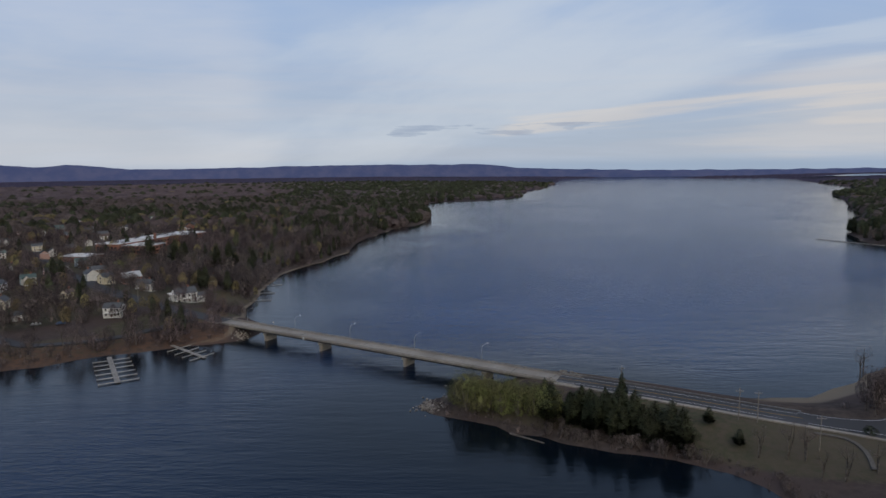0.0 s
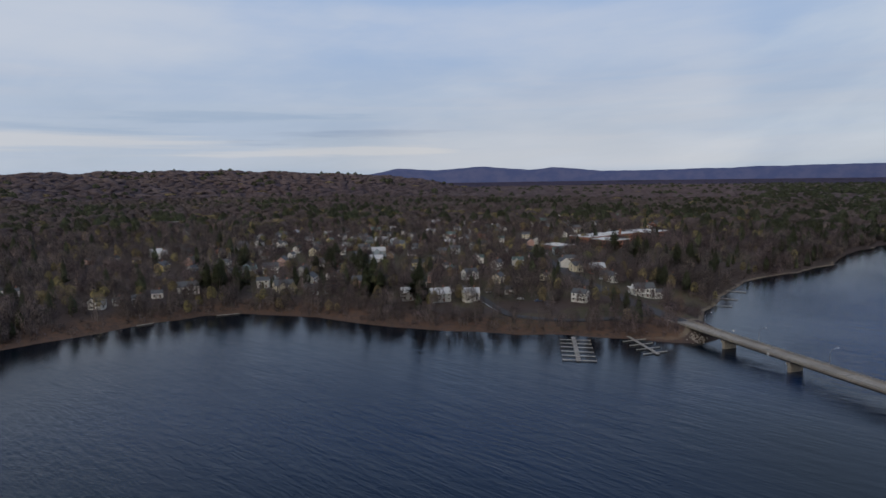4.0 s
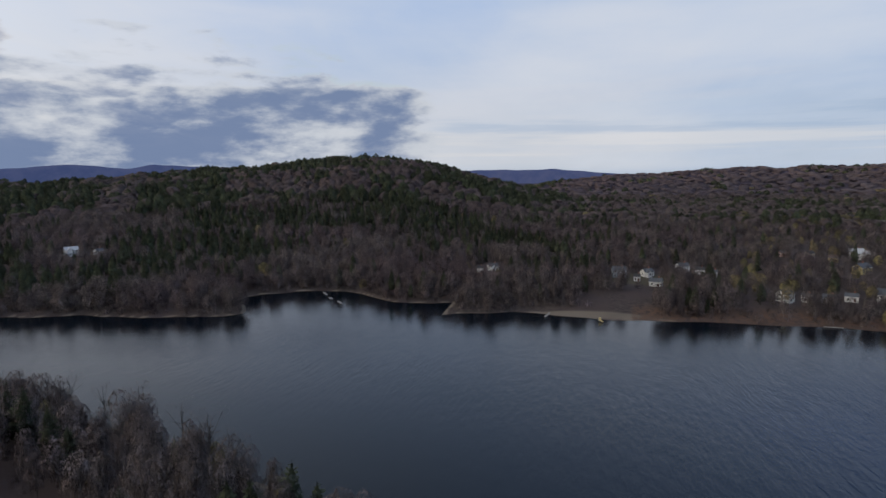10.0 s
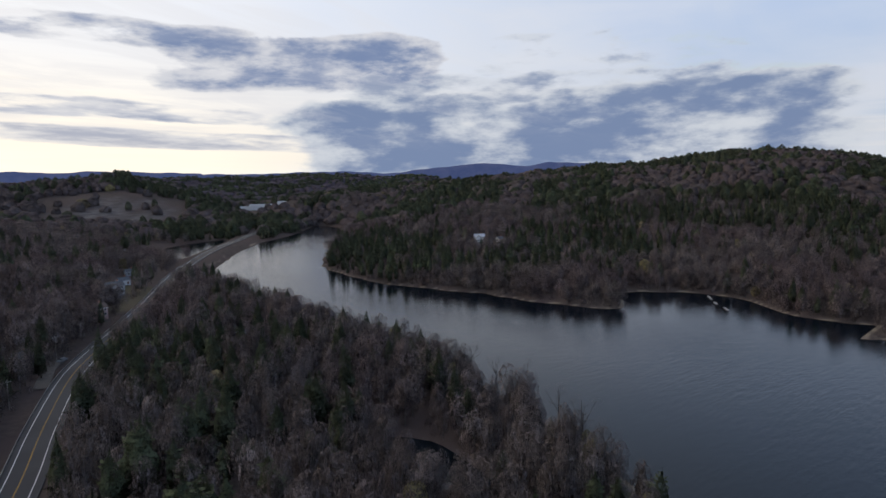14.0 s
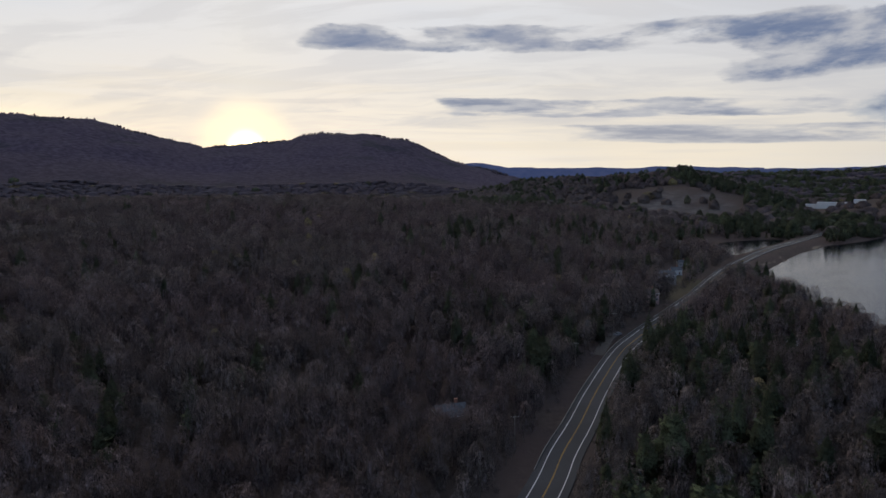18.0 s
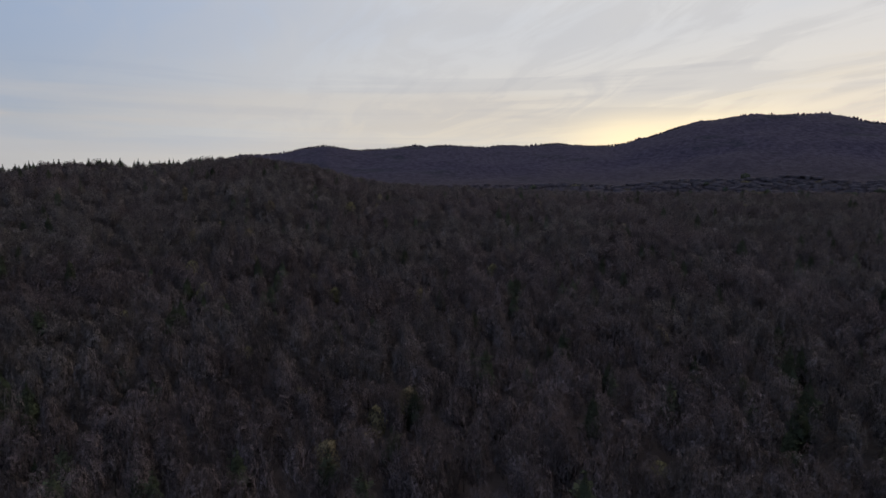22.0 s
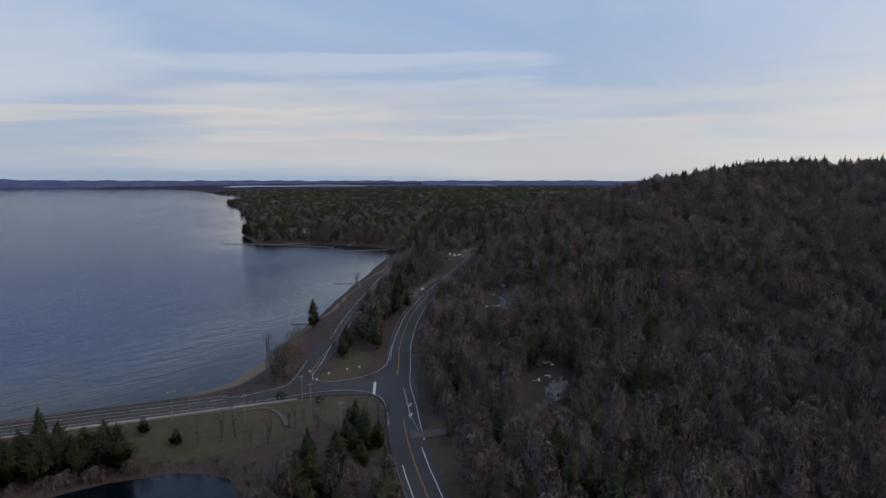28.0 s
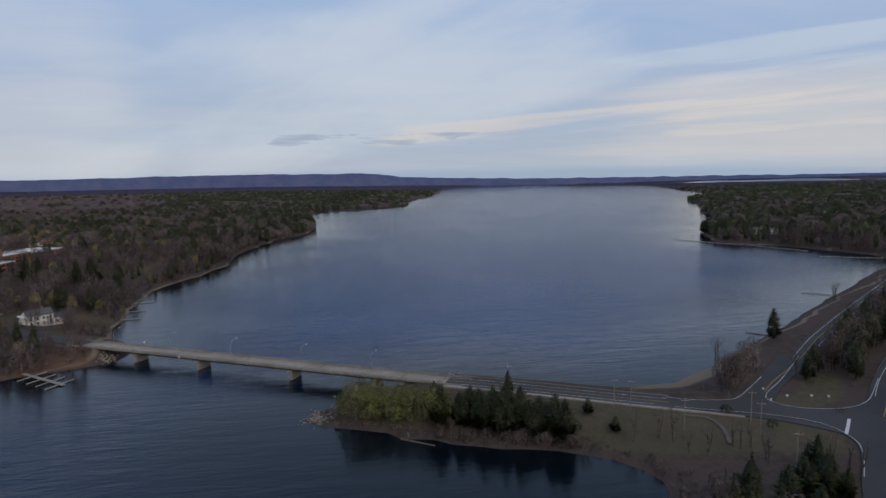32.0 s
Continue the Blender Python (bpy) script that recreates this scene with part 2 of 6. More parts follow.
def material(name, colours, scale=1.0, rough=0.9, metal=0.0, bump=0.0, bump_scale=None, big=0.05, island=0.0, spec=0.3, each=0.0, tone=False):
    """A surface that varies between two or three colours at a large and a fine scale."""
    m = bpy.data.materials.new(name)
    m.use_nodes = True
    n = Nodes(m.node_tree)
    place = n.add("ShaderNodeNewGeometry").outputs["Position"]
    fine, coarse = n.noise(place, scale, 5.0, 0.6), n.noise(place, big, 3.0, 0.5)
    col = n.mix(n.step(fine, 0.35, 0.65), colours[0], colours[1])
    if len(colours) > 2:
        col = n.mix(n.step(coarse, 0.38, 0.62), col, colours[2])
    if island:
        r = n.add("ShaderNodeNewGeometry").outputs["Random Per Island"]
        v = n.math("ADD", n.math("MULTIPLY", r, 2 * island), 1 - island)
        col = n.mix(1.0, col, n_grey(n, v), "MULTIPLY")
    if tone:
        r = n.add("ShaderNodeAttribute", attribute_name="tone").outputs["Fac"]
        col = n.mix(1.0, col, n_grey(n, r), "MULTIPLY")
    if each:
        r = n.add("ShaderNodeObjectInfo").outputs["Random"]
        v = n.math("ADD", n.math("MULTIPLY", r, 2 * each), 1 - each)
        col = n.mix(1.0, col, n_grey(n, v), "MULTIPLY")
    b = n.add("ShaderNodeBsdfPrincipled")
    n.put(b.inputs["Base Color"], col)
    n.put(b.inputs["Roughness"], n.math("ADD", n.math("MULTIPLY", fine, 0.2), rough - 0.1))
    n.put(b.inputs["Metallic"], metal)
    n.put(b.inputs["Specular IOR Level"], spec)
    if bump:
        h = n.add("ShaderNodeBump")
        n.put(h.inputs["Strength"], 0.6)
        n.put(h.inputs["Distance"], bump)
        n.put(h.inputs["Height"], n.noise(place, bump_scale or scale, 4.0, 0.6))
        n.put(b.inputs["Normal"], h.outputs[0])
    n.put(n.add("ShaderNodeOutputMaterial").inputs["Surface"], b.outputs[0])
    MATS[name] = m
    return m


def n_grey(n, v):
    c = n.add("ShaderNodeCombineXYZ")
    for s in c.inputs:
        n.put(s, v)
    return c.outputs[0]


soil = bpy.data.materials.new("ground_cover")
soil.use_nodes = True
n = Nodes(soil.node_tree)
place = n.add("ShaderNodeNewGeometry").outputs["Position"]
fine, coarse = n.noise(place, 0.35, 6.0, 0.65), n.noise(place, 0.02, 3.0, 0.5)


def mask(name):
    return n.add("ShaderNodeAttribute", attribute_name=name).outputs["Fac"]


col = n.mix(n.step(fine, 0.3, 0.7), (0.052, 0.043, 0.040), (0.092, 0.074, 0.066))
col = n.mix(n.step(coarse, 0.4, 0.6), col, (0.078, 0.060, 0.056))
turf = n.mix(n.step(coarse, 0.38, 0.62), (0.084, 0.076, 0.052), (0.058, 0.063, 0.038))
turf = n.mix(n.step(fine, 0.3, 0.7), turf, (0.100, 0.082, 0.062))
col = n.mix(n.step(n.math("ADD", mask("lawn"), n.math("MULTIPLY", fine, 0.4)), 0.45, 0.75), col, turf)
col = n.mix(n.step(n.math("MULTIPLY", mask("sand"), n.math("ADD", coarse, 0.4)), 0.35, 0.75), col, (0.185, 0.155, 0.120))
col = n.mix(n.math("MULTIPLY", mask("litter"), n.step(fine, 0.30, 0.62)), col, (0.125, 0.078, 0.056))
# far canopy: distance haze is put into these blue-violet woodland colours
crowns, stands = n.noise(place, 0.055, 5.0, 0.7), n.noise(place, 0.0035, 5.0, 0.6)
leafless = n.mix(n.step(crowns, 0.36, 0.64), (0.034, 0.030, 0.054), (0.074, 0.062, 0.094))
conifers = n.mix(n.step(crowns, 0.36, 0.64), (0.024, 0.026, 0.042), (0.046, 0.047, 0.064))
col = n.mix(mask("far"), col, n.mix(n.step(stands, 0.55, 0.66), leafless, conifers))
col = n.mix(n.step(n.math("MULTIPLY", mask("stone"), n.math("ADD", n.noise(place, 0.03, 6.0, 0.7), 0.4)), 0.20, 0.80), col, n.mix(n.step(n.noise(n.scaled(place, (1.0, 1.0, 6.0)), 0.06, 5.0, 0.7), 0.35, 0.65), (0.078, 0.072, 0.074), (0.150, 0.140, 0.138)))
b = n.add("ShaderNodeBsdfPrincipled")
n.put(b.inputs["Base Color"], col)
n.put(b.inputs["Roughness"], 1.0)
n.put(b.inputs["Specular IOR Level"], 0.05)
h = n.add("ShaderNodeBump")
n.put(h.inputs["Strength"], 0.7)
n.put(h.inputs["Distance"], 1.0)
n.put(h.inputs["Height"], n.math("ADD", n.math("MULTIPLY", fine, 0.6), n.math("MULTIPLY", n.math("MULTIPLY", crowns, mask("far")), 9.0)))
n.put(b.inputs["Normal"], h.outputs[0])
n.put(n.add("ShaderNodeOutputMaterial").inputs["Surface"], b.outputs[0])


def foliage(name, colours, scale, big, island=0.12, thin=0.2, gaps=0.5, grain=1.7, upright=1.0):
    """Twigs or needles: light passes partly through, and shading follows the round of the whole crown."""
    m = bpy.data.materials.new(name)
    m.use_nodes = True
    n = Nodes(m.node_tree)
    place = n.add("ShaderNodeNewGeometry").outputs["Position"]
    col = n.mix(n.step(n.noise(place, scale, 3.0, 0.6), 0.36, 0.64), colours[0], colours[1])
    col = n.mix(n.step(n.noise(place, big, 3.0, 0.5), 0.40, 0.62), col, colours[2])
    r = n.add("ShaderNodeNewGeometry").outputs["Random Per Island"]
    v = n.math("ADD", n.math("MULTIPLY", r, 2 * island), 1 - island)
    v = n.math("MULTIPLY", v, n.step(n.noise(place, 1.1, 4.0, 0.65), 0.25, 0.75, 0.80, 1.20))
    v = n.math("MULTIPLY", v, n.add("ShaderNodeAttribute", attribute_name="tone").outputs["Fac"])
    col = n.mix(1.0, col, n_grey(n, v), "MULTIPLY")
    round_ = n.add("ShaderNodeVectorTransform", vector_type="NORMAL", convert_from="OBJECT", convert_to="WORLD")
    n.put(round_.inputs[0], n.add("ShaderNodeAttribute", attribute_name="round").outputs["Vector"])
    d, t, x = n.add("ShaderNodeBsdfDiffuse"), n.add("ShaderNodeBsdfTranslucent"), n.add("ShaderNodeMixShader")
    for q in (d, t):
        n.put(q.inputs["Color"], col)
        n.put(q.inputs["Normal"], round_.outputs[0])
    n.put(x.inputs[0], thin)
    n.put(x.inputs[1], d.outputs[0])
    n.put(x.inputs[2], t.outputs[0])
    # fine gaps between the twigs or needles
    air_, y = n.add("ShaderNodeBsdfTransparent"), n.add("ShaderNodeMixShader")
    drawn_up = n.scaled(place, (1.0, 1.0, upright))
    cut = n.math("ADD", n.math("MULTIPLY", n.noise(drawn_up, grain, 4.0, 0.75), 0.7), n.math("MULTIPLY", n.noise(drawn_up, grain * 0.28, 2.0, 0.5), 0.3))
    n.put(y.inputs[0], n.step(cut, gaps - 0.045, gaps + 0.045))
    n.put(y.inputs[1], air_.outputs[0])
    n.put(y.inputs[2], x.outputs[0])
    n.put(n.add("ShaderNodeOutputMaterial").inputs["Surface"], y.outputs[0])
    MATS[name] = m
    return m


twigs = foliage("bare_twigs", [(0.130, 0.108, 0.105), (0.185, 0.154, 0.144), (0.154, 0.119, 0.119)], 0.09, 0.010, gaps=0.545, grain=3.2, upright=0.22)
far_twigs = foliage("bare_crowns", [(0.110, 0.092, 0.090), (0.138, 0.115, 0.109), (0.122, 0.097, 0.097)], 0.03, 0.004, 0.06, gaps=0.45, grain=1.2, upright=0.3)
# violet cast of the mountain crowns imitates haze over the far slopes
mountain_twigs = foliage("mountain_crowns", [(0.112, 0.093, 0.106), (0.134, 0.113, 0.122), (0.120, 0.098, 0.110)], 0.01, 0.003, 0.03, gaps=0.36, grain=0.5)
needles = foliage("pine_needles", [(0.046, 0.056, 0.037), (0.076, 0.087, 0.050), (0.060, 0.066, 0.043)], 0.12, 0.02, 0.12, 0.1, gaps=0.48, grain=1.6)
buds = foliage("spring_buds", [(0.190, 0.168, 0.088), (0.255, 0.220, 0.105), (0.20, 0.158, 0.098)], 0.2, 0.02, 0.12, gaps=0.50)
bark = material("grey_bark", [(0.075, 0.064, 0.056), (0.15, 0.135, 0.12)], 1.5, 0.95, bump=0.03, big=0.02, island=0.3)
asphalt = material("asphalt", [(0.050, 0.052, 0.058), (0.062, 0.064, 0.070), (0.044, 0.045, 0.050)], 1.2, 0.9, bump=0.01, big=0.03)
concrete = material("weathered_concrete", [(0.25, 0.23, 0.20), (0.34, 0.31, 0.27), (0.22, 0.20, 0.175)], 0.7, 0.9, bump=0.02, big=0.06)
white_line = material("white_road_paint", [(0.52, 0.53, 0.55), (0.70, 0.71, 0.73)], 3.0, 0.8)
yellow_line = material("yellow_road_paint", [(0.30, 0.18, 0.04), (0.40, 0.25, 0.06)], 3.0, 0.8)

hazed_far_hills = bpy.data.materials.new("hazed_far_hills")
hazed_far_hills.use_nodes = True
n = Nodes(hazed_far_hills.node_tree)
place = n.add("ShaderNodeNewGeometry").outputs["Position"]
b = n.add("ShaderNodeBsdfPrincipled")
# bluish base and a faint blue glow stand in for the air's haze
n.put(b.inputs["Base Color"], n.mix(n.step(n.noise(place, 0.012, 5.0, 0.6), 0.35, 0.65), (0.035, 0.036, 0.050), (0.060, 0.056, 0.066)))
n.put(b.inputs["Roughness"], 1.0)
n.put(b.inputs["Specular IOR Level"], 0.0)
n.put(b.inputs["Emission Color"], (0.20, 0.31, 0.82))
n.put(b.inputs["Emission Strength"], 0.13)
n.put(n.add("ShaderNodeOutputMaterial").inputs["Surface"], b.outputs[0])

# lake water: dark, clear gloss with wind ripples and calmer patches
water_mat = bpy.data.materials.new("lake_water")
water_mat.use_nodes = True
n = Nodes(water_mat.node_tree)
place = n.add("ShaderNodeNewGeometry").outputs["Position"]
calm = n.step(n.noise(place, 0.006, 3.0, 0.5), 0.38, 0.62)
turned = n.add("ShaderNodeMapping")
n.put(turned.inputs["Vector"], place)
turned.inputs["Rotation"].default_value = (0, 0, radians(12))
turned.inputs["Scale"].default_value = (0.14, 0.55, 1.0)
ripple = n.noise(turned.outputs[0], 1.0, 4.0, 0.60, 0.15)
fine_ripple = n.noise(n.scaled(turned.outputs[0], (3.0, 3.0, 1.0)), 1.0, 3.0, 0.6)
swell = n.noise(n.scaled(turned.outputs[0], (0.22, 0.26, 1.0)), 1.0, 3.0, 0.6, 0.2)
ripple = n.math("ADD", n.math("ADD", ripple, n.math("MULTIPLY", fine_ripple, 0.22)), n.math("MULTIPLY", swell, n.math("ADD", n.math("MULTIPLY", n.add("ShaderNodeAttribute", attribute_name="lake").outputs["Fac"], 1.5), 0.5)))
b = n.add("ShaderNodeBsdfPrincipled")
n.put(b.inputs["Roughness"], n.math("ADD", n.math("MULTIPLY", calm, 0.05), 0.07))
n.put(b.inputs["IOR"], 1.33)
n.put(b.inputs["Specular IOR Level"], 0.35)
# blue tint on the lake imitates a bluer sky in its reflection
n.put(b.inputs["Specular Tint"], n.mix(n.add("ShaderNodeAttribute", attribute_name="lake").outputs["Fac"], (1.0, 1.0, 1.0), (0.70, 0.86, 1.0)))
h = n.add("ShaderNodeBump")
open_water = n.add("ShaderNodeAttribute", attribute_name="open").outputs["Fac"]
# open lake: reflected sky's blue is put into the base; shores stay near black
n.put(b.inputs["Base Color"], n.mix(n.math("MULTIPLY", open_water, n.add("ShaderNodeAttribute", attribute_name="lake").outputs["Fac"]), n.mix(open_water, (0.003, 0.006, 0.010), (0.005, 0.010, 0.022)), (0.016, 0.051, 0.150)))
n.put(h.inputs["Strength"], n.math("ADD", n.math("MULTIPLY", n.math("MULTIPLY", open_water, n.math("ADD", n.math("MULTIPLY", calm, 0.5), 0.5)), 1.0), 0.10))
n.put(h.inputs["Distance"], 1.0)
n.put(h.inputs["Height"], ripple)
n.put(b.inputs["Normal"], h.outputs[0])
n.put(n.add("ShaderNodeOutputMaterial").inputs["Surface"], b.outputs[0])

# ---- plan: shores, roads, ridges (metres; the camera starts over 0, 0) ----
NORTH_SHORE = [(450, 2807), (291, 2279), (248, 1941), (112, 1784), (-39, 1640), (-27, 1060), (-74, 912), (-101, 756),
               (-105, 636), (-121, 566), (-138, 505), (-130, 420), (-123, 380), (-114, 325), (-112, 305), (-134, 292),
               (-162, 280), (-180, 265), (-203, 254), (-230, 240), (-267, 228), (-302, 220), (-335, 206), (-358, 188),
               (-366, 165), (-368, 120), (-368, 64), (-362, 30), (-377, -18), (-370, -42), (-361, -74)]
RIVER_SHORE = [(-402, -72), (-390, -100), (-397, -122), (-420, -146), (-422, -176), (-410, -202), (-386, -219),
               (-340, -192), (-328, -220), (-320, -240), (-317, -290), (-301, -345), (-294, -395), (-299, -444),
               (-312, -495), (-340, -535), (-424, -642), (-492, -728), (-590, -885), (-575, -935), (-539, -901),
               (-426, -785), (-340, -712), (-288, -646), (-225, -545), (-205, -488), (-195, -420), (-190, -350),
               (-190, -280), (-186, -215), (-178, -170), (-172, -135), (-160, -105), (-147, -75), (-130, -45)]
EAST_SHORE = [(-100, -10), (-50, 40), (20, 90), (70, 118), (87, 139), (85, 152), (74, 166), (58, 171), (45, 177), (30, 185),
              (17, 194), (-2, 203), (-9, 213), (0, 222), (20, 226), (40, 232), (60, 231), (80, 224), (96, 217), (110, 212),
              (137, 218), (162, 232), (184, 246), (199, 253), (239, 275), (261, 289), (325, 332), (377, 361), (436, 402),
              (512, 456), (535, 486), (534, 531), (510, 609), (477, 652), (488, 705), (540, 790), (756, 1096),
              (1114, 1698), (1210, 1882), (1660, 2453), (2118, 3503), (3000, 5600), (3000, 7600), (2100, 7100), (1150, 5900)]
PONDS = [[(-121, -146), (-128, -134), (-126, -116), (-120, -97), (-112, -105), (-110, -124)],
         [(-259, -771), (-313, -807), (-360, -814), (-300, -700), (-270, -660), (-225, -647)]]
HIGHWAY = [(-440, -873), (-353, -761), (-281, -669), (-227, -587), (-175, -497), (-131, -409), (-99, -349), (-72, -299), (-57, -268),
           (-40, -220), (-29.5, -186), (-22.5, -165), (-15, -139), (8, -75), (60, 25), (92, 70), (107, 88), (119, 102.5), (133, 118),
           (149, 134), (166, 151.5), (182, 165), (206, 185.5), (235, 207), (263, 226), (297, 246), (342, 269.5), (383, 290), (430, 313), (560, 380), (700, 450)]
CAUSEWAY = [(44, 225.5), (58, 218.5), (72, 210.7), (85, 203.2), (99, 195.1), (118, 184.1), (131, 176.3), (142, 168.5), (151, 160), (158, 150)]
SHORE_ROAD = [(131, 175), (146, 181), (163, 195), (195, 218), (230, 246), (295, 293), (384, 355), (447, 399), (520, 440)]
TOWN_ROAD = [(-119.5, 323), (-152, 343), (-197, 374), (-229, 399), (-300, 470), (-400, 580)]
# mown or rough grass: x, y, half length, half width, turn
LAWNS = [(176, 186, 20, 7, 42), (100, 176, 60, 20, -32), (150, 172, 16, 9, 30), (-372, 240, 26, 8, 30), (-150, 330, 40, 18, 35), (-185, 285, 30, 12, 25), (-165, 385, 45, 25, 40),
         (-215, 590, 60, 45, 20), (-470, 62, 45, 20, 80), (-300, 330, 160, 60, 30), (-430, 480, 200, 130, 45), (-236, 290, 14, 8, 20),
         (128, 95, 30, 7, 48), (200, 165, 40, 9, 45), (-120, -430, 50, 22, 60), (25, 205, 30, 10, -32)]
# ridges: where they begin, crest and end (m from the centre), and the crest's elevation by azimuth (degrees)
FAR_RIDGES = [
    ((4470, 4700, 4900), [(-50, -.12), (-30, -.1), (-19, -.05), (-11, .15), (-7, .3), (-4, .66), (4, .72), (10, .72), (18, .6),
                          (23, .5), (27, .55), (31.5, .95), (33.5, .7), (38, 1.1), (42, .83), (46, 1.0), (48.5, .5), (55, .2),
                          (80, .3), (86, .5), (91.5, .95), (94.7, .83), (97.3, .9), (100, .8), (119, 1.0), (123, 1.2), (127, 1.4),
                          (129, 1.0), (132.6, 1.4), (135.4, 1.15), (139, .85), (142, .47), (145, .7), (149, .7), (154, .55), (160, .6)]),
    ((4150, 4500, 4900), [(158, .6), (164, .78), (167, .85), (169, .7), (172, .85), (175, .8), (180, .9), (183, 1.4), (186, 1.2), (195, .5)]),
    ((4150, 4500, 4900), [(280, -1.), (284, -.14), (297, -.12), (310, -.12)]),
]
RIDGES = [
    ((1500, 2600, 3300), [(36, -1.6), (40, -.7), (44, .1), (48.5, .5), (52, .7), (56.5, .85), (63, 1.05), (71, .95), (77, .9), (81, .6), (86, .4), (90, .0), (96, -1.)]),
    ((520, 1500, 2200), [(86, -3.), (91.5, -1.5), (96.8, -.2), (101, .9), (103, 1.3), (107.2, 1.85), (111.5, 1.8), (113, 1.6), (116, 1.3),
                         (119.4, .95), (123, .8), (128, .3), (135, -.3), (145, -1.), (151, -1.8), (156, -3.)]),
    ((1500, 3500, 4500), [(178, -.2), (183, .9), (185, 1.5), (187, 2.3), (189.3, 3.5), (191, 3.6), (193, 4.0), (196, 4.05), (198.7, 3.9),
                          (200.3, 3.4), (203.5, 3.1), (207.4, 2.75), (210.8, 3.5), (215.7, 4.75), (220.5, 5.0), (225.2, 4.7),
                          (228.2, 3.7), (230, 3.35), (232, 2.75), (234.9, 2.9), (237.3, 3.0), (244, 2.9), (248.9, 3.05), (256, 2.6),
                          (258.6, 3.15), (261.8, 2.5), (266, 2.1), (270, 1.4), (280, .2), (288, -1.5)]),
    ((150, 850, 1500), [(165, -4.), (180, -2.6), (200, -1.9), (230, -1.8), (240, -1.5), (250, -1.), (255, -.4), (258, .5), (262, 1.4), (266, 1.7),
                        (269, 1.5), (274.5, .95), (277.7, 1.15), (281, 1.05), (284, .5), (286.6, .1), (288.5, -.25), (290.5, -.7), (294, -1.5), (300, -2.6), (308, -4.6)]),
    ((1700, 2900, 3600), [(132, -1.), (136, -.1), (139, .35), (142, .2), (145, .45), (149, .5), (154, .35), (158, .25), (164, .3), (170, .2), (176, -.3), (182, -1.2)]),
    ((1000, 1500, 1900), [(153, -3.), (155.6, -2.2), (157.6, -1.4), (160, -.6), (161.7, -.1), (164.5, .6), (166.9, .3), (170, -.2), (172.7, -.1), (177.5, -.3), (182, -1.2), (188, -2.5)]),
]


def curve(points, step=6.0, close=False):
    """A Catmull-Rom line through plan points, resampled."""
    p = np.array(points, float)
    out = []
    for i in range(len(p) - 1):
        a, b, c, d = p[max(i - 1, 0)], p[i], p[i + 1], p[min(i + 2, len(p) - 1)]
        k = max(2, min(40, int(np.hypot(*(c - b)) / step)))
        for s in np.linspace(0, 1, k, endpoint=False):
            out.append(0.5 * (2 * b + (c - a) * s + (2 * a - 5 * b + 4 * c - d) * s ** 2 + (3 * b - a - 3 * c + d) * s ** 3))
    out.append(p[-1])
    return np.array(out)


def inside(poly, x, y):
    r = np.zeros(x.shape, bool)
    px, py = poly[:, 0], poly[:, 1]
    for i in range(len(poly)):
        j = i - 1
        hit = ((py[i] > y) != (py[j] > y)) & (x < (px[j] - px[i]) * (y - py[i]) / (py[j] - py[i] + 1e-12) + px[i])
        r ^= hit
    return r


def distance(line, x, y, cut=1e9):
    """Distance to a line, and how far along it the nearest place lies (points)."""
    best, where = np.full(x.shape, cut), np.zeros(x.shape)
    for i in range(len(line) - 1):
        a, d = line[i], line[i + 1] - line[i]
        s = np.clip(((x - a[0]) * d[0] + (y - a[1]) * d[1]) / (d @ d + 1e-9), 0, 1)
        q = np.hypot(x - a[0] - s * d[0], y - a[1] - s * d[1])
        m = q < best
        best[m], where[m] = q[m], (i + s)[m]
    return best, where


LAKE = np.vstack([curve(NORTH_SHORE, 14), curve(RIVER_SHORE, 12), curve(EAST_SHORE, 12)])
jig = np.random.RandomState(3).normal(0, 1, LAKE.shape) * np.clip(np.hypot(LAKE[:, :1], LAKE[:, 1:]) * 0.004, 0.3, 3)
LAKE = LAKE + jig


def drawn_in(p):
    """Plan points beyond 3 km, drawn in towards the centre (see far_lift)."""
    R = np.hypot(p[:, 0], p[:, 1])
    r = np.where(R > 3000, 3000 + 1750 * (1 - np.exp(-(R - 3000) / 1750.0)), R)
    return p * (r / R)[:, None]


LAKE = drawn_in(LAKE)
WATERS = [LAKE] + [curve(p + p[:1], 6) for p in PONDS]
LINES = {"highway": curve(HIGHWAY, 5), "causeway": curve(CAUSEWAY, 4), "shore_road": curve(SHORE_ROAD, 5), "town_road": curve(TOWN_ROAD, 5)}


def road_height(name, where):
    """Height of a road along its line."""
    if name == "causeway":
        return 4.9 + 0.5 * np.clip(1 - where / (len(LINES[name]) * 0.45), 0, 1)
    if name == "town_road":
        return 5.4 + 4.6 * np.clip(where / (len(LINES[name]) * 0.3), 0, 1) + 2.0 * np.clip(where / len(LINES[name]), 0, 1)
    if name == "highway":
        return 5.0 + 0.0 * where
    return 5.0 - 1.0 * np.clip(where / len(LINES[name]), 0, 1)


def far_lift(r):
    """Beyond 3 km the land is drawn in nearer along the line of sight."""
    q = np.clip((r - 3000) / 1750.0, 0, 0.985)
    true = np.where(r > 3000, 3000 - 1750 * np.log(1 - q), r)
    return 84.0 * (1 - r / true)


def wave(x, y, size, seed=0.0):
    """Smooth cheap noise in -1..1."""
    k = 2 * math.pi / size
    return (np.sin(k * (x + 0.6 * y) + seed) * np.cos(k * (0.8 * y - 0.5 * x) + 1.7 * seed)
            + 0.6 * np.sin(2.1 * k * (0.7 * x - y) + 2.3 * seed) + 0.4 * np.sin(3.7 * k * (x + 0.3 * y) - seed)) / 2.0


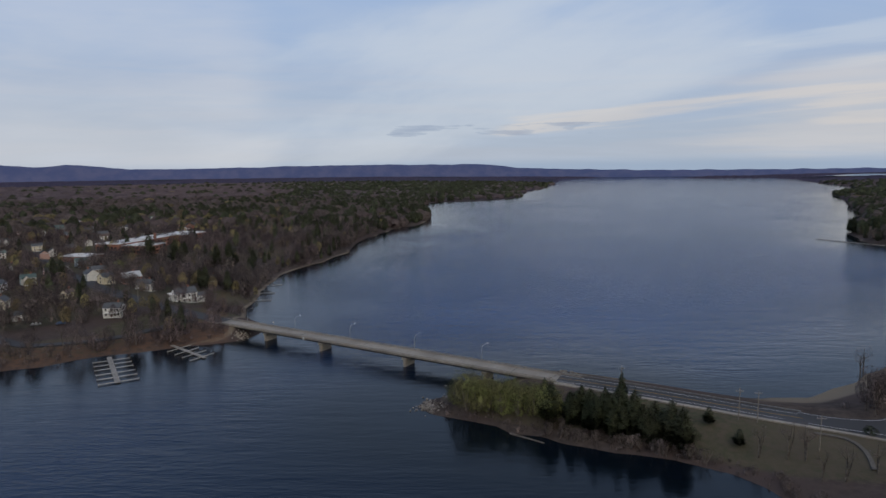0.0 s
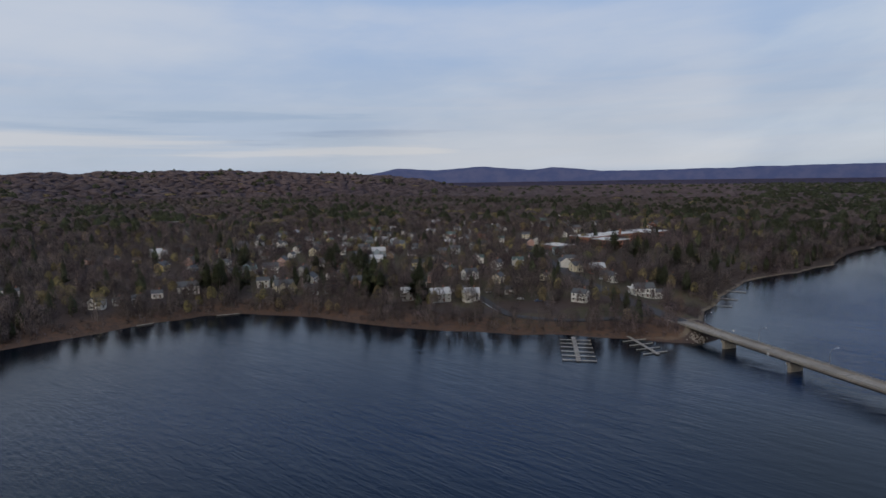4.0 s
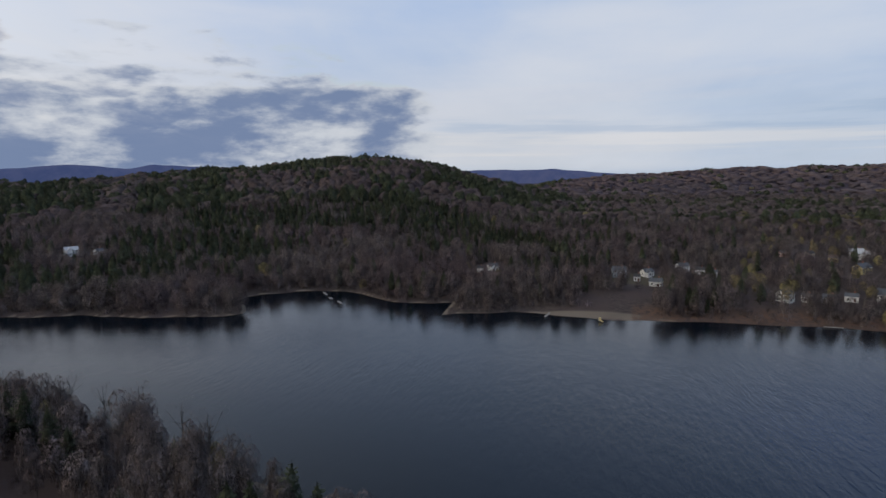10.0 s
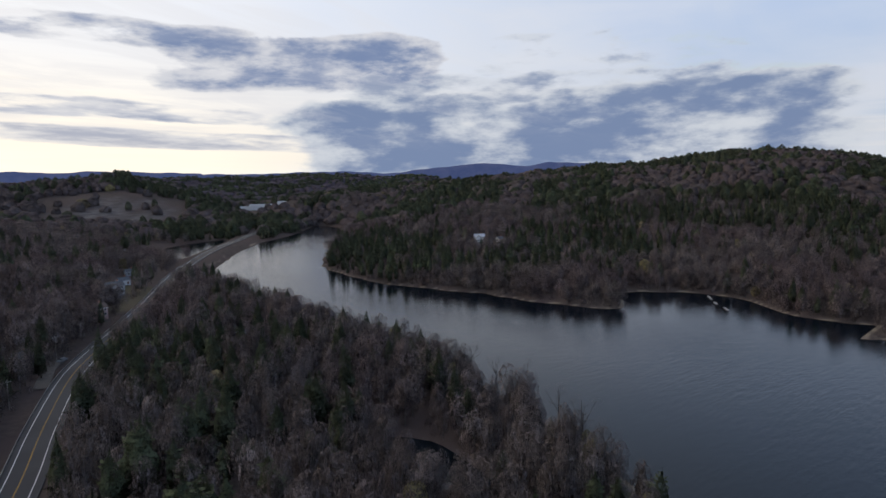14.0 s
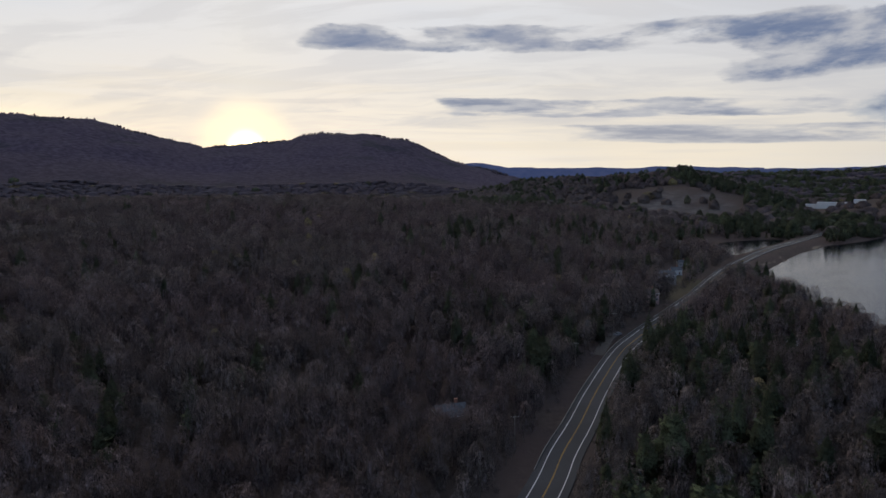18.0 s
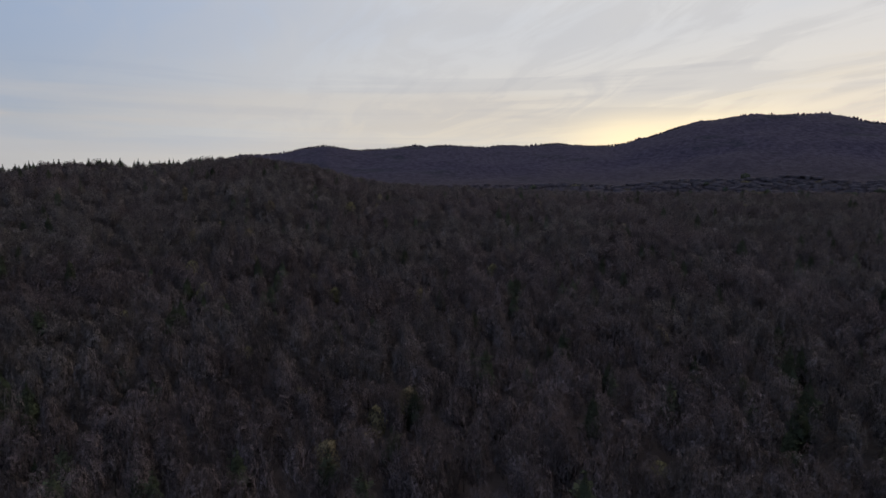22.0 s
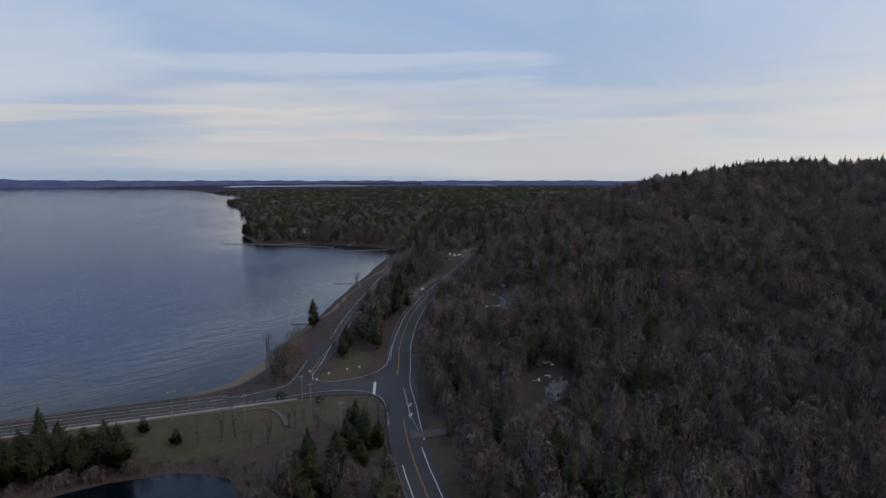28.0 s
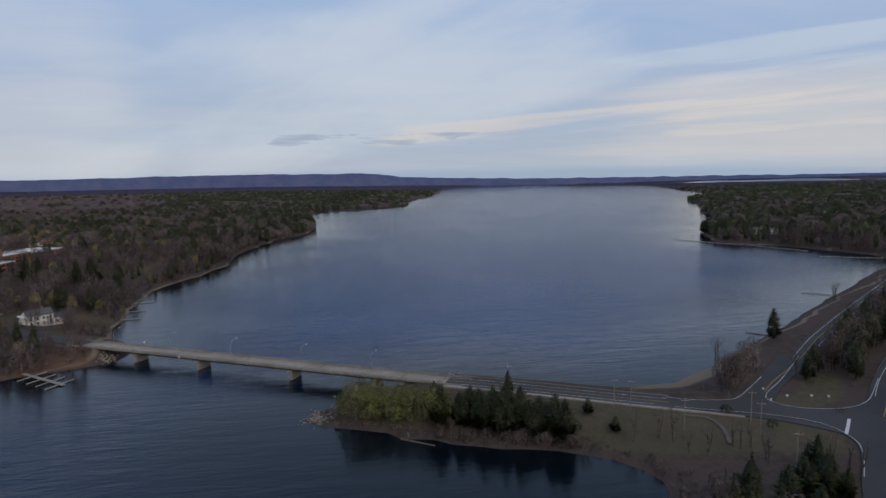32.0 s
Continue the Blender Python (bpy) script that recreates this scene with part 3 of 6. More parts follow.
def shore_gap(x, y):
    """Distance to the nearest shore, negative over water."""
    gap, wet = np.full(x.shape, 1e9), np.zeros(x.shape, bool)
    for w in WATERS:
        loop = np.vstack([w, w[:1]])
        gap = np.minimum(gap, distance(loop, x, y)[0])
        wet |= inside(w, x, y)
    return np.where(wet, -gap, gap)


def land(x, y, gap):
    """Height of the ground."""
    r = np.hypot(x, y)
    az = (np.degrees(np.arctan2(-x, y)) + 50) % 360 - 50
    z = np.clip(gap * 0.16, -4, 4.5) + np.clip((gap - 25) * 0.035, 0, 6) + np.clip((gap - 150) * 0.012, 0, 14)
    z = z + np.clip(gap / 60, 0, 1) * 1.5 * wave(x, y, 140, 1.0)
    for (r0, r1, r2), crest in RIDGES:
        c = np.array(crest)
        el = np.interp(az, c[:, 0], c[:, 1], left=-9, right=-9)
        top = 84 + r1 * np.tan(np.radians(el)) - 9.0
        top = top + wave(x, y, r1 * 0.12, r1) * r1 * 0.004
        s = np.where(r < r1, np.clip((r - r0) / (r1 - r0), 0, 1), np.clip((r2 - r) / (r2 - r1), 0, 1))
        s = s * s * (3 - 2 * s)
        rise = np.where(el > -8.9, np.maximum(top - z, 0) * s * (1 + (0.22 * wave(x, y, r1 * 0.3, 2 + r1) + 0.10 * wave(x, y, r1 * 0.11, 5 + r1)) * (1 - s)), 0)
        z = z + rise * np.clip(gap / 120, 0, 1)
    z = z + far_lift(r)
    for name, line in LINES.items():
        d, where = distance(line, x, y, 60.0)
        f = np.clip((d - 7) / 22, 0, 1)
        f = f * f * (3 - 2 * f)
        z = np.where(d < 30, (road_height(name, where) - 0.35) * (1 - f) + z * f, z)
    return z


def sheet(name, verts, faces, mat, smooth=True):
    me = bpy.data.meshes.new(name)
    v = np.asarray(verts, np.float32).reshape(-1, 3)
    f = np.asarray(faces, np.int32)
    k = f.shape[1]
    me.vertices.add(len(v))
    me.vertices.foreach_set("co", v.ravel())
    me.loops.add(f.size)
    me.loops.foreach_set("vertex_index", f.ravel())
    me.polygons.add(len(f))
    me.polygons.foreach_set("loop_start", np.arange(0, f.size, k, dtype=np.int32))
    me.polygons.foreach_set("use_smooth", np.full(len(f), smooth))
    me.update(calc_edges=True)
    me.materials.append(mat)
    return new(name, me)


def polar(radii, turns):
    a = np.linspace(0, 2 * math.pi, turns, endpoint=False)
    R, A = np.meshgrid(radii, a, indexing="ij")
    x, y = -R * np.sin(A), R * np.cos(A)
    i, j = np.meshgrid(np.arange(len(radii) - 1), np.arange(turns), indexing="ij")
    j2 = (j + 1) % turns
    f = np.stack([i * turns + j, i * turns + j2, (i + 1) * turns + j2, (i + 1) * turns + j], -1).reshape(-1, 4)
    return x.ravel(), y.ravel(), f


def layer(ob, name, values):
    a = ob.data.attributes.new(name, "FLOAT", "POINT")
    a.data.foreach_set("value", np.asarray(values, np.float32))


# the ground, one sheet to the horizon
radii = np.concatenate([[0.01, 40, 80], np.geomspace(110, 160, 12)[:-1], np.geomspace(160, 700, 125)[:-1], np.geomspace(700, 4850, 62)])
gx, gy, gf = polar(radii, 960)
ggap = shore_gap(gx, gy)
gz = land(gx, gy, ggap)
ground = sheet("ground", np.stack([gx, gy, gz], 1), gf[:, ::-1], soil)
gr, gaz = np.hypot(gx, gy), (np.degrees(np.arctan2(-gx, gy)) + 50) % 360 - 50
pond_gap = np.minimum(*[distance(np.vstack([w, w[:1]]), gx, gy, 200.0)[0] for w in WATERS[1:]])
beach = np.clip(1.5 - np.hypot(((gx - 152) * 0.906 + (gy - 224) * 0.423) / 52, (-(gx - 152) * 0.423 + (gy - 224) * 0.906) / 10) ** 2, 0, 1)
beach = np.maximum(beach, 0.9 * np.clip(1.5 - np.hypot((gx + 372) / 9, (gy - 12) / 46) ** 2, 0, 1))
layer(ground, "sand", np.maximum(beach * 0.8, 1.0 * np.clip(1 - np.abs(ggap - 1.2) / 3.2, 0, 1) * (gr < 1500) * (pond_gap > 30) * np.where((gx > -30) & (gx < 100) & (gy > 100) & (gy < 222), 0.3, 1.0) * np.where((gaz > 24) & (gaz < 80) & (gr < 520), 0.45, 1.0)))
lawn = np.zeros(len(gx))
for cx, cy, a, b, t in LAWNS:
    c, q = math.cos(radians(t)), math.sin(radians(t))
    u, v = (gx - cx) * c + (gy - cy) * q, -(gx - cx) * q + (gy - cy) * c
    lawn = np.maximum(lawn, np.clip(1.4 - np.hypot(u / a, v / b) ** 2, 0, 1))
layer(ground, "lawn", lawn)
layer(ground, "litter", np.clip(1.6 - np.abs(ggap - 11) / 11, 0, 1) * (gaz > 20) * (gaz < 84) * (gr < 520))
layer(ground, "stone", np.clip(2.0 - np.abs(gaz - 165.0) / 3.4, 0, 1) * np.clip((gr - 1060) / 60, 0, 1) * np.clip((1330 - gr) / 120, 0, 1) * (0.62 + 0.38 * wave(gx, gy, 170, 5.0)))
# how much of the haze-tinted canopy colour the ground takes, by distance
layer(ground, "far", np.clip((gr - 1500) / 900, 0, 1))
# far hills beyond the land that can be told apart
hx, hy, hf = polar(np.linspace(4100, 4840, 16), 800)
haz = (np.degrees(np.arctan2(-hx, hy)) + 50) % 360 - 50
hr = np.hypot(hx, hy)
hz = np.full(len(hx), -60.0)
for (r0, r1, r2), crest in FAR_RIDGES:
    c = np.array(crest)
    el = np.interp(haz, c[:, 0], c[:, 1], left=-3, right=-3)
    top = 84 + r1 * np.tan(np.radians(el)) + 5 * wave(hx, hy, 420, 3.0)
    s = np.where(hr < r1, np.clip((hr - r0) / (r1 - r0), 0, 1), np.clip((r2 - hr) / (r2 - r1), 0, 1))
    hz = np.maximum(hz, -60 + (top + 60) * (s * s * (3 - 2 * s)) ** 0.6)
keep_far = hf[(np.interp(haz[hf[:, 0]], [-50, 200, 201, 282, 283, 310], [1, 1, 0, 0, 1, 1]) > 0.5)]
backdrop = sheet("backdrop", np.stack([hx, hy, hz], 1), keep_far[:, ::-1], hazed_far_hills)
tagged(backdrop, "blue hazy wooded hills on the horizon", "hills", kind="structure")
tagged(ground, "brown early spring ground with leaf litter under bare woods", "ground", kind="structure")
# the water
wx, wy, wf = polar(np.concatenate([[1], np.geomspace(60, 4830, 150)]), 480)
wz = far_lift(np.hypot(wx, wy))
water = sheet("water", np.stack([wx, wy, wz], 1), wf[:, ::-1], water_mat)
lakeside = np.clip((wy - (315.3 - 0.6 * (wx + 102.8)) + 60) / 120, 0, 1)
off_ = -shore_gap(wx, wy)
# open weighs the painted sky-blue base as well as the ripples
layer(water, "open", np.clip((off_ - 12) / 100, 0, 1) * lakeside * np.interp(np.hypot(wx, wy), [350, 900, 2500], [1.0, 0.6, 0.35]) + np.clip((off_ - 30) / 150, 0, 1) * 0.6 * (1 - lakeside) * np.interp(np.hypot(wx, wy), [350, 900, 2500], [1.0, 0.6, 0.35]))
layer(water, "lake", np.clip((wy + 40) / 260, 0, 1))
tagged(water, "dark blue lake and river water with light wind ripples", "water", kind="structure")
# low wooded land before the far bays: an island, a tongue of land, then the woods' edge; behind it a pale strip of water
fa = np.radians(np.linspace(-66, -21.4, 160))
fd = np.degrees(fa)
fr = np.interp(fd, [-66, -37, -33, -28.6, -28.2, -21.4], [3880, 3880, 4180, 4330, 4420, 4445])
tip = np.clip(np.minimum((-21.4 - fd) / 2.2, 1), 0, 1) * np.clip(np.abs(fd + 28.4) / 1.2, 0.05, 1)
crest_ = np.where(fd < -35, 84 + fr * np.tan(np.radians(-0.66)), far_lift(fr) + tip * (13 + 3 * np.sin(fd * 9) + 2 * np.sin(fd * 23)))
rows_ = [np.stack([-q * np.sin(fa), q * np.cos(fa), z_], 1) for q, z_ in ((fr - 90, far_lift(fr - 90) - 1.0), (fr, crest_), (fr + 60, far_lift(fr + 60) - 1.0))]
k_ = len(fa)
quad = np.array([(i + m * k_, i + (m + 1) * k_, i + (m + 1) * k_ + 1, i + m * k_ + 1) for m in (0, 1) for i in range(k_ - 1)])
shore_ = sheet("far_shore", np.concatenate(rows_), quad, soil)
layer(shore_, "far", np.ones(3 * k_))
tagged(shore_, "dark wooded island and shore before a distant bay", "shore", kind="structure")
fa = np.radians(np.linspace(-64, -31, 90))
fw = np.clip(np.minimum((fa + radians(64)) / radians(8), (radians(-31) - fa) / radians(4)), 0, 1) * (0.7 + 0.3 * np.sin(fa * 37) * np.cos(fa * 13))
rows_ = []
for r_, e_ in ((4240, -0.70 + 0 * fa), (4330, -0.70 + 0.24 * fw)):
    rows_.append(np.stack([-r_ * np.sin(fa), r_ * np.cos(fa), 84 + r_ * np.tan(np.radians(e_))], 1))
k_ = len(fa)
bay = sheet("far_bay_water", np.concatenate(rows_), np.array([(i, i + k_, i + k_ + 1, i + 1) for i in range(k_ - 1)]), water_mat)
tagged(bay, "pale strip of water in a distant bay", "water", kind="structure")

# ---- woods ----
RG = np.random.RandomState(11)


GZ, GG = gz.reshape(len(radii), -1), ggap.reshape(len(radii), -1)


def ground_at(x, y):
    """Height of the ground sheet, and distance to the shore, at places of the plan."""
    r, a = np.hypot(x, y), (np.arctan2(-x, y) % (2 * math.pi)) / (2 * math.pi) * GZ.shape[1]
    i = np.clip(np.searchsorted(radii, r) - 1, 0, len(radii) - 2)
    u = np.clip((r - radii[i]) / (radii[i + 1] - radii[i]), 0, 1)
    j = np.floor(a).astype(int) % GZ.shape[1]
    v, k = a - np.floor(a), (j + 1) % GZ.shape[1]
    return [(g[i, j] * (1 - u) + g[i + 1, j] * u) * (1 - v) + (g[i, k] * (1 - u) + g[i + 1, k] * u) * v for g in (GZ, GG)]


def bare_tree(twig_count, height=14.0, spread=4.4, seed=0, twig=1.7, width=0.07, drawn=6):
    """Triangles of a leafless tree: tapered trunk, limbs, and sprays of thin twigs that fill a rounded crown."""
    g = np.random.RandomState(seed)
    tri, wood = [], []

    def spar(a, b, wa, wb):
        a, b = np.array(a, float), np.array(b, float)
        d = b - a
        s = np.cross(d, g.normal(size=3))
        s /= np.linalg.norm(s) + 1e-9
        t = np.cross(d, s)
        t /= np.linalg.norm(t) + 1e-9
        for u in (s, t) if drawn > 5 else (s,):
            wood.append([a - u * wa, a + u * wa, b + u * wb])
            wood.append([a - u * wa, b + u * wb, b - u * wb])

    top = np.array([g.normal() * 0.5, g.normal() * 0.5, height * 0.8])
    spar((0, 0, 0), top * [1, 1, 0.55], 0.19, 0.12)
    spar(top * [1, 1, 0.55], top, 0.12, 0.03)
    ends = [top]
    for i in range(9):
        a, u = i * 2.4 + g.uniform(-0.5, 0.5), g.uniform(-0.25, 0.85)
        q = math.sqrt(1 - u * u) * spread * g.uniform(0.6, 0.85)
        h = height * g.uniform(0.28, 0.5)
        e = np.array([math.cos(a) * q, math.sin(a) * q, height * (0.60 + 0.27 * u)])
        if i < drawn:
            spar((top[0] * h / height, top[1] * h / height, h), e, 0.075, 0.03)
        ends.append(e)
    heart = np.array([0, 0, height * 0.42])
    for i in range(twig_count):
        e = ends[g.randint(len(ends))]
        out = e - heart
        out /= np.linalg.norm(out)
        v = g.normal(size=3)
        v /= np.linalg.norm(v)
        p = e + v * g.uniform(0.15, 1.0) ** 0.5 * spread * 0.38
        d = np.cross(v + out, g.normal(size=3)) + out * 0.35 + [0, 0, 0.25]
        d = d / np.linalg.norm(d) * twig * g.uniform(0.6, 1.2)
        s = np.cross(d, v + out + g.normal(size=3) * 0.3)
        s = s / (np.linalg.norm(s) + 1e-9) * width * g.uniform(0.7, 1.3)
        tri.append([p - s - d * 0.4, p + s - d * 0.3, p + d * 0.6])
    return np.array(tri), np.array(wood)


def crown(count, height=14.0, spread=5.0, seed=0, size=2.0, base=0.3):
    """A loose rounded crown of ragged facets laid over several lumps."""
    g = np.random.RandomState(seed)
    tri = []
    lumps = [(g.uniform(0, 6.283), g.uniform(0, 1.2)) for _ in range(5)]
    for i in range(count):
        a, u = i * 2.39996 + g.uniform(-0.3, 0.3), 1 - 1.25 * (i + g.uniform(0, 1)) / count
        q = math.sqrt(max(0, 1 - u * u))
        out = np.array([math.cos(a) * q, math.sin(a) * q, u])
        k = max(math.cos(a - la) * q * math.cos(lb) + u * math.sin(lb) for la, lb in lumps)
        c = out * (0.72 + 0.30 * k ** 3) * g.uniform(0.9, 1.06)
        e = np.cross(out, g.normal(size=3))
        e /= np.linalg.norm(e)
        f = np.cross(out + g.normal(size=3) * 0.25, e)
        t = []
        for m in range(3):
            w = m * 2.094 + g.uniform(-0.4, 0.4)
            t.append(c * [spread, spread, height * (1 - base) * 0.56] + (e * math.cos(w) + f * math.sin(w)) * size * g.uniform(0.7, 1.3) + [0, 0, height * (base + (1 - base) * 0.42)])
        tri.append(t)
    return np.array(tri)


def lump(segs, rings, height, spread, seed=0, base=0.25, cone=0.0, rough=0.22):
    """The dense inside of a crown: one uneven, closed dome."""
    g = np.random.RandomState(seed)
    p = np.zeros((rings + 1, segs, 3))
    for k in range(rings + 1):
        u = k / rings
        v = math.sin(u * math.pi / 2) * (1 - cone) + u * cone
        w = math.cos(u * math.pi / 2) ** 0.9 * (1 - cone) + (1 - u) ** 0.85 * cone
        w *= 0.72 if k == 0 else 1.0
        for i in range(segs):
            a = (i + 0.5 * (k % 2)) * 2 * math.pi / segs + g.normal() * 0.10
            q = w * spread * (1 + g.uniform(-rough, rough))
            p[k, i] = (math.cos(a) * q, math.sin(a) * q, height * (base + (1 - base) * v) + g.normal() * height * 0.035 * (k < rings))
    p[rings] = p[rings].mean(0)
    tri = []
    for k in range(rings):
        for i in range(segs):
            j = (i + 1) % segs
            tri.append([p[k, i], p[k, j], p[k + 1, i]])
            if k < rings - 1:
                tri.append([p[k, j], p[k + 1, j], p[k + 1, i]])
    return np.array(tri)


def pine(layers, height=18.0, spread=4.2, seed=0, per=9, tuft=0.75):
    """Triangles of a white pine: uneven flat tiers of boughs with ragged tufts round a trunk, gaps between the tiers."""
    g = np.random.RandomState(seed)
    tri = []
    lean = g.uniform(0, 6.283)
    for k in range(layers):
        f = k / max(1, layers - 1)
        h = height * (0.16 + 0.78 * f) + g.normal() * 0.2
        L = spread * (1.03 - f) ** 0.62 * g.uniform(0.7, 1.12) * (0.72 + 0.28 * min(1, f * 4)) + 0.25
        n = max(4, int(per * (1 - 0.45 * f)))
        a0 = g.uniform(0, 6.283)
        for i in range(n):
            a = a0 + i * 6.283 / n + g.normal() * 0.35
            l = L * g.uniform(0.6, 1.1) * (1 + 0.22 * math.cos(a - lean))
            c, s = math.cos(a), math.sin(a)
            w, lift = l * g.uniform(0.22, 0.34), l * g.uniform(0.05, 0.22)
            root, end = np.array([c * 0.15, s * 0.15, h]), np.array([c * l, s * l, h + lift])
            m = root * 0.4 + end * 0.6 + [0, 0, -0.06 * l]
            side = np.array([-s * w, c * w, g.normal() * 0.12 * w])
            tri.append([root, m + side, end])
            tri.append([root, end, m - side])
            tri.append(end * [0.85, 0.85, 1] + g.normal(size=(3, 3)) * tuft * (0.7 + 0.4 * (1 - f)) * [0.8, 0.8, 0.5])
    for a in (0.0, 1.57):
        u = np.array([math.cos(a), math.sin(a), 0]) * 0.2
        tri.append([-u, u, np.array([0, 0, height * 0.7])])
    for k in range(3):
        tri.append(np.array([[0, 0, height * 1.03], [0.30, 0, height * 0.92], [-0.30, 0.1, height * 0.91]]) @ np.array([[math.cos(k), math.sin(k), 0], [-math.sin(k), math.cos(k), 0], [0, 0, 1]]))
    return np.array(tri)


def rounded(t, heart=0.45):
    """Directions outwards from the crown's heart, and triangles turned to face that way."""
    high = t[:, :, 2].max()
    out = t.mean(1) - [0, 0, high * heart]
    back = np.einsum("ij,ij->i", np.cross(t[:, 1] - t[:, 0], t[:, 2] - t[:, 0]), out) < 0
    t[back] = t[back][:, ::-1]
    o = t.reshape(-1, 3) - [0, 0, high * heart]
    o = o / (np.linalg.norm(o, axis=1)[:, None] + 1e-9) * 0.85 + [0, 0, 0.4]
    return o / np.linalg.norm(o, axis=1)[:, None]


def plant(templates, x, y, z, scale, g, pick=None, turn=None, wide=None, spread=0.28):
    """All triangles of trees at the places given, as vertices and faces."""
    parts, tones, rounds = [], [], []
    shade = g.uniform(1 - spread, 1 + spread, len(x)) * (1 + 0.20 * wave(x, y, 55, 3.0) + 0.16 * wave(x, y, 210, 6.0))
    if pick is None:
        pick, turn, wide = g.randint(len(templates), size=len(x)), g.uniform(0, 6.283, len(x)), g.uniform(0.85, 1.2, len(x))
    for k, t in enumerate(templates):
        m = np.where(pick == k)[0]
        if not len(m):
            continue
        c, s = np.cos(turn[m])[:, None], np.sin(turn[m])[:, None]
        o = rounded(t)
        v = t.reshape(-1, 3)
        sc = scale[m][:, None]
        w = sc * wide[m][:, None]
        X = (c * v[:, 0] - s * v[:, 1]) * w + x[m][:, None]
        Y = (s * v[:, 0] + c * v[:, 1]) * w + y[m][:, None]
        Z = v[:, 2] * sc + z[m][:, None]
        parts.append(np.stack([X, Y, Z], -1).reshape(-1, 3))
        tones.append(np.repeat(shade[m], len(v)))
        rounds.append(np.stack([c * o[:, 0] - s * o[:, 1], s * o[:, 0] + c * o[:, 1], o[:, 2] + 0 * c], -1).reshape(-1, 3))
    return np.concatenate(parts), np.concatenate(tones), np.concatenate(rounds)


def spots(r0, r1, gap):
    """Jittered places in a ring, about gap metres apart."""
    out = []
    r = r0
    while r < r1:
        k = int(2 * math.pi * r / gap)
        a = (np.arange(k) + RG.uniform(-0.45, 0.45, k)) * 2 * math.pi / k
        q = r + RG.uniform(-0.5, 0.5, k) * gap
        out.append(np.stack([-q * np.sin(a), q * np.cos(a)], 1))
        r += gap
    return np.concatenate(out)


ROAD_GAP = {"highway": 10.2, "causeway": 12, "shore_road": 8, "town_road": 9}
# clearings: (x, y, half length, half width, turn in degrees)
CLEARINGS = [(103, 174, 52, 24, -32), (52, 205, 24, 14, -32), (20, 205, 28, 12, -30), (152, 172, 16, 10, 40), (-163, 383, 30, 18, 40), (80, 214, 46, 13, -32), (106, 150, 34, 18, -52), (128, 205, 26, 10, 20), (-372, 232, 26, 8, 30),
             (155, 230, 50, 15, 25), (175, 185, 22, 8, 42), (120, 112, 16, 9, 48), (236, 262, 30, 6, 32), (102, 126, 26, 18, -50), (190, 247, 30, 9, 25),
             (-265, -690, 60, 26, 60), (-262, -740, 60, 40, 60), (-230, -640, 40, 14, 55), (287, 181, 16, 9, 30), (320, 196, 12, 8, 30), (-116, -278, 12, 8, 20), (193, 103, 9, 8, 30), (25, 222, 28, 7, -18), (-376, 14, 44, 9, 90),
             (215, 256, 62, 12, 34), (300, 316, 62, 13, 38), (520, 715, 34, 16, -10), (-400, 36, 22, 16, 80), (-285, -652, 160, 17, 56), (286, 183, 52, 10, 33), (478, 350, 46, 10, 36), (176, 96, 26, 7, 28), (310, 262, 26, 7, 28), (60, 207, 30, 12, -32), (50, 188, 28, 10, -30), (-205, 290, 46, 14, 25)]


def wooded(x, y, gap, r):
    ok = gap > 2.0
    for name, line in LINES.items():
        d, _ = distance(line, x, y, 50.0)
        ok &= d > ROAD_GAP[name]
    for cx, cy, a, b, t in CLEARINGS:
        c, s = math.cos(radians(t)), math.sin(radians(t))
        u, v = (x - cx) * c + (y - cy) * s, -(x - cx) * s + (y - cy) * c
        ok &= (np.abs(u) > a) | (np.abs(v) > b)
    return ok


def town(x, y):
    """Where the town stands, 0 to 1."""
    az = np.degrees(np.arctan2(-x, y))
    r = np.hypot(x, y)
    return ((az > 14) & (az < 76) & (r > 290) & (r < 1150)).astype(float)


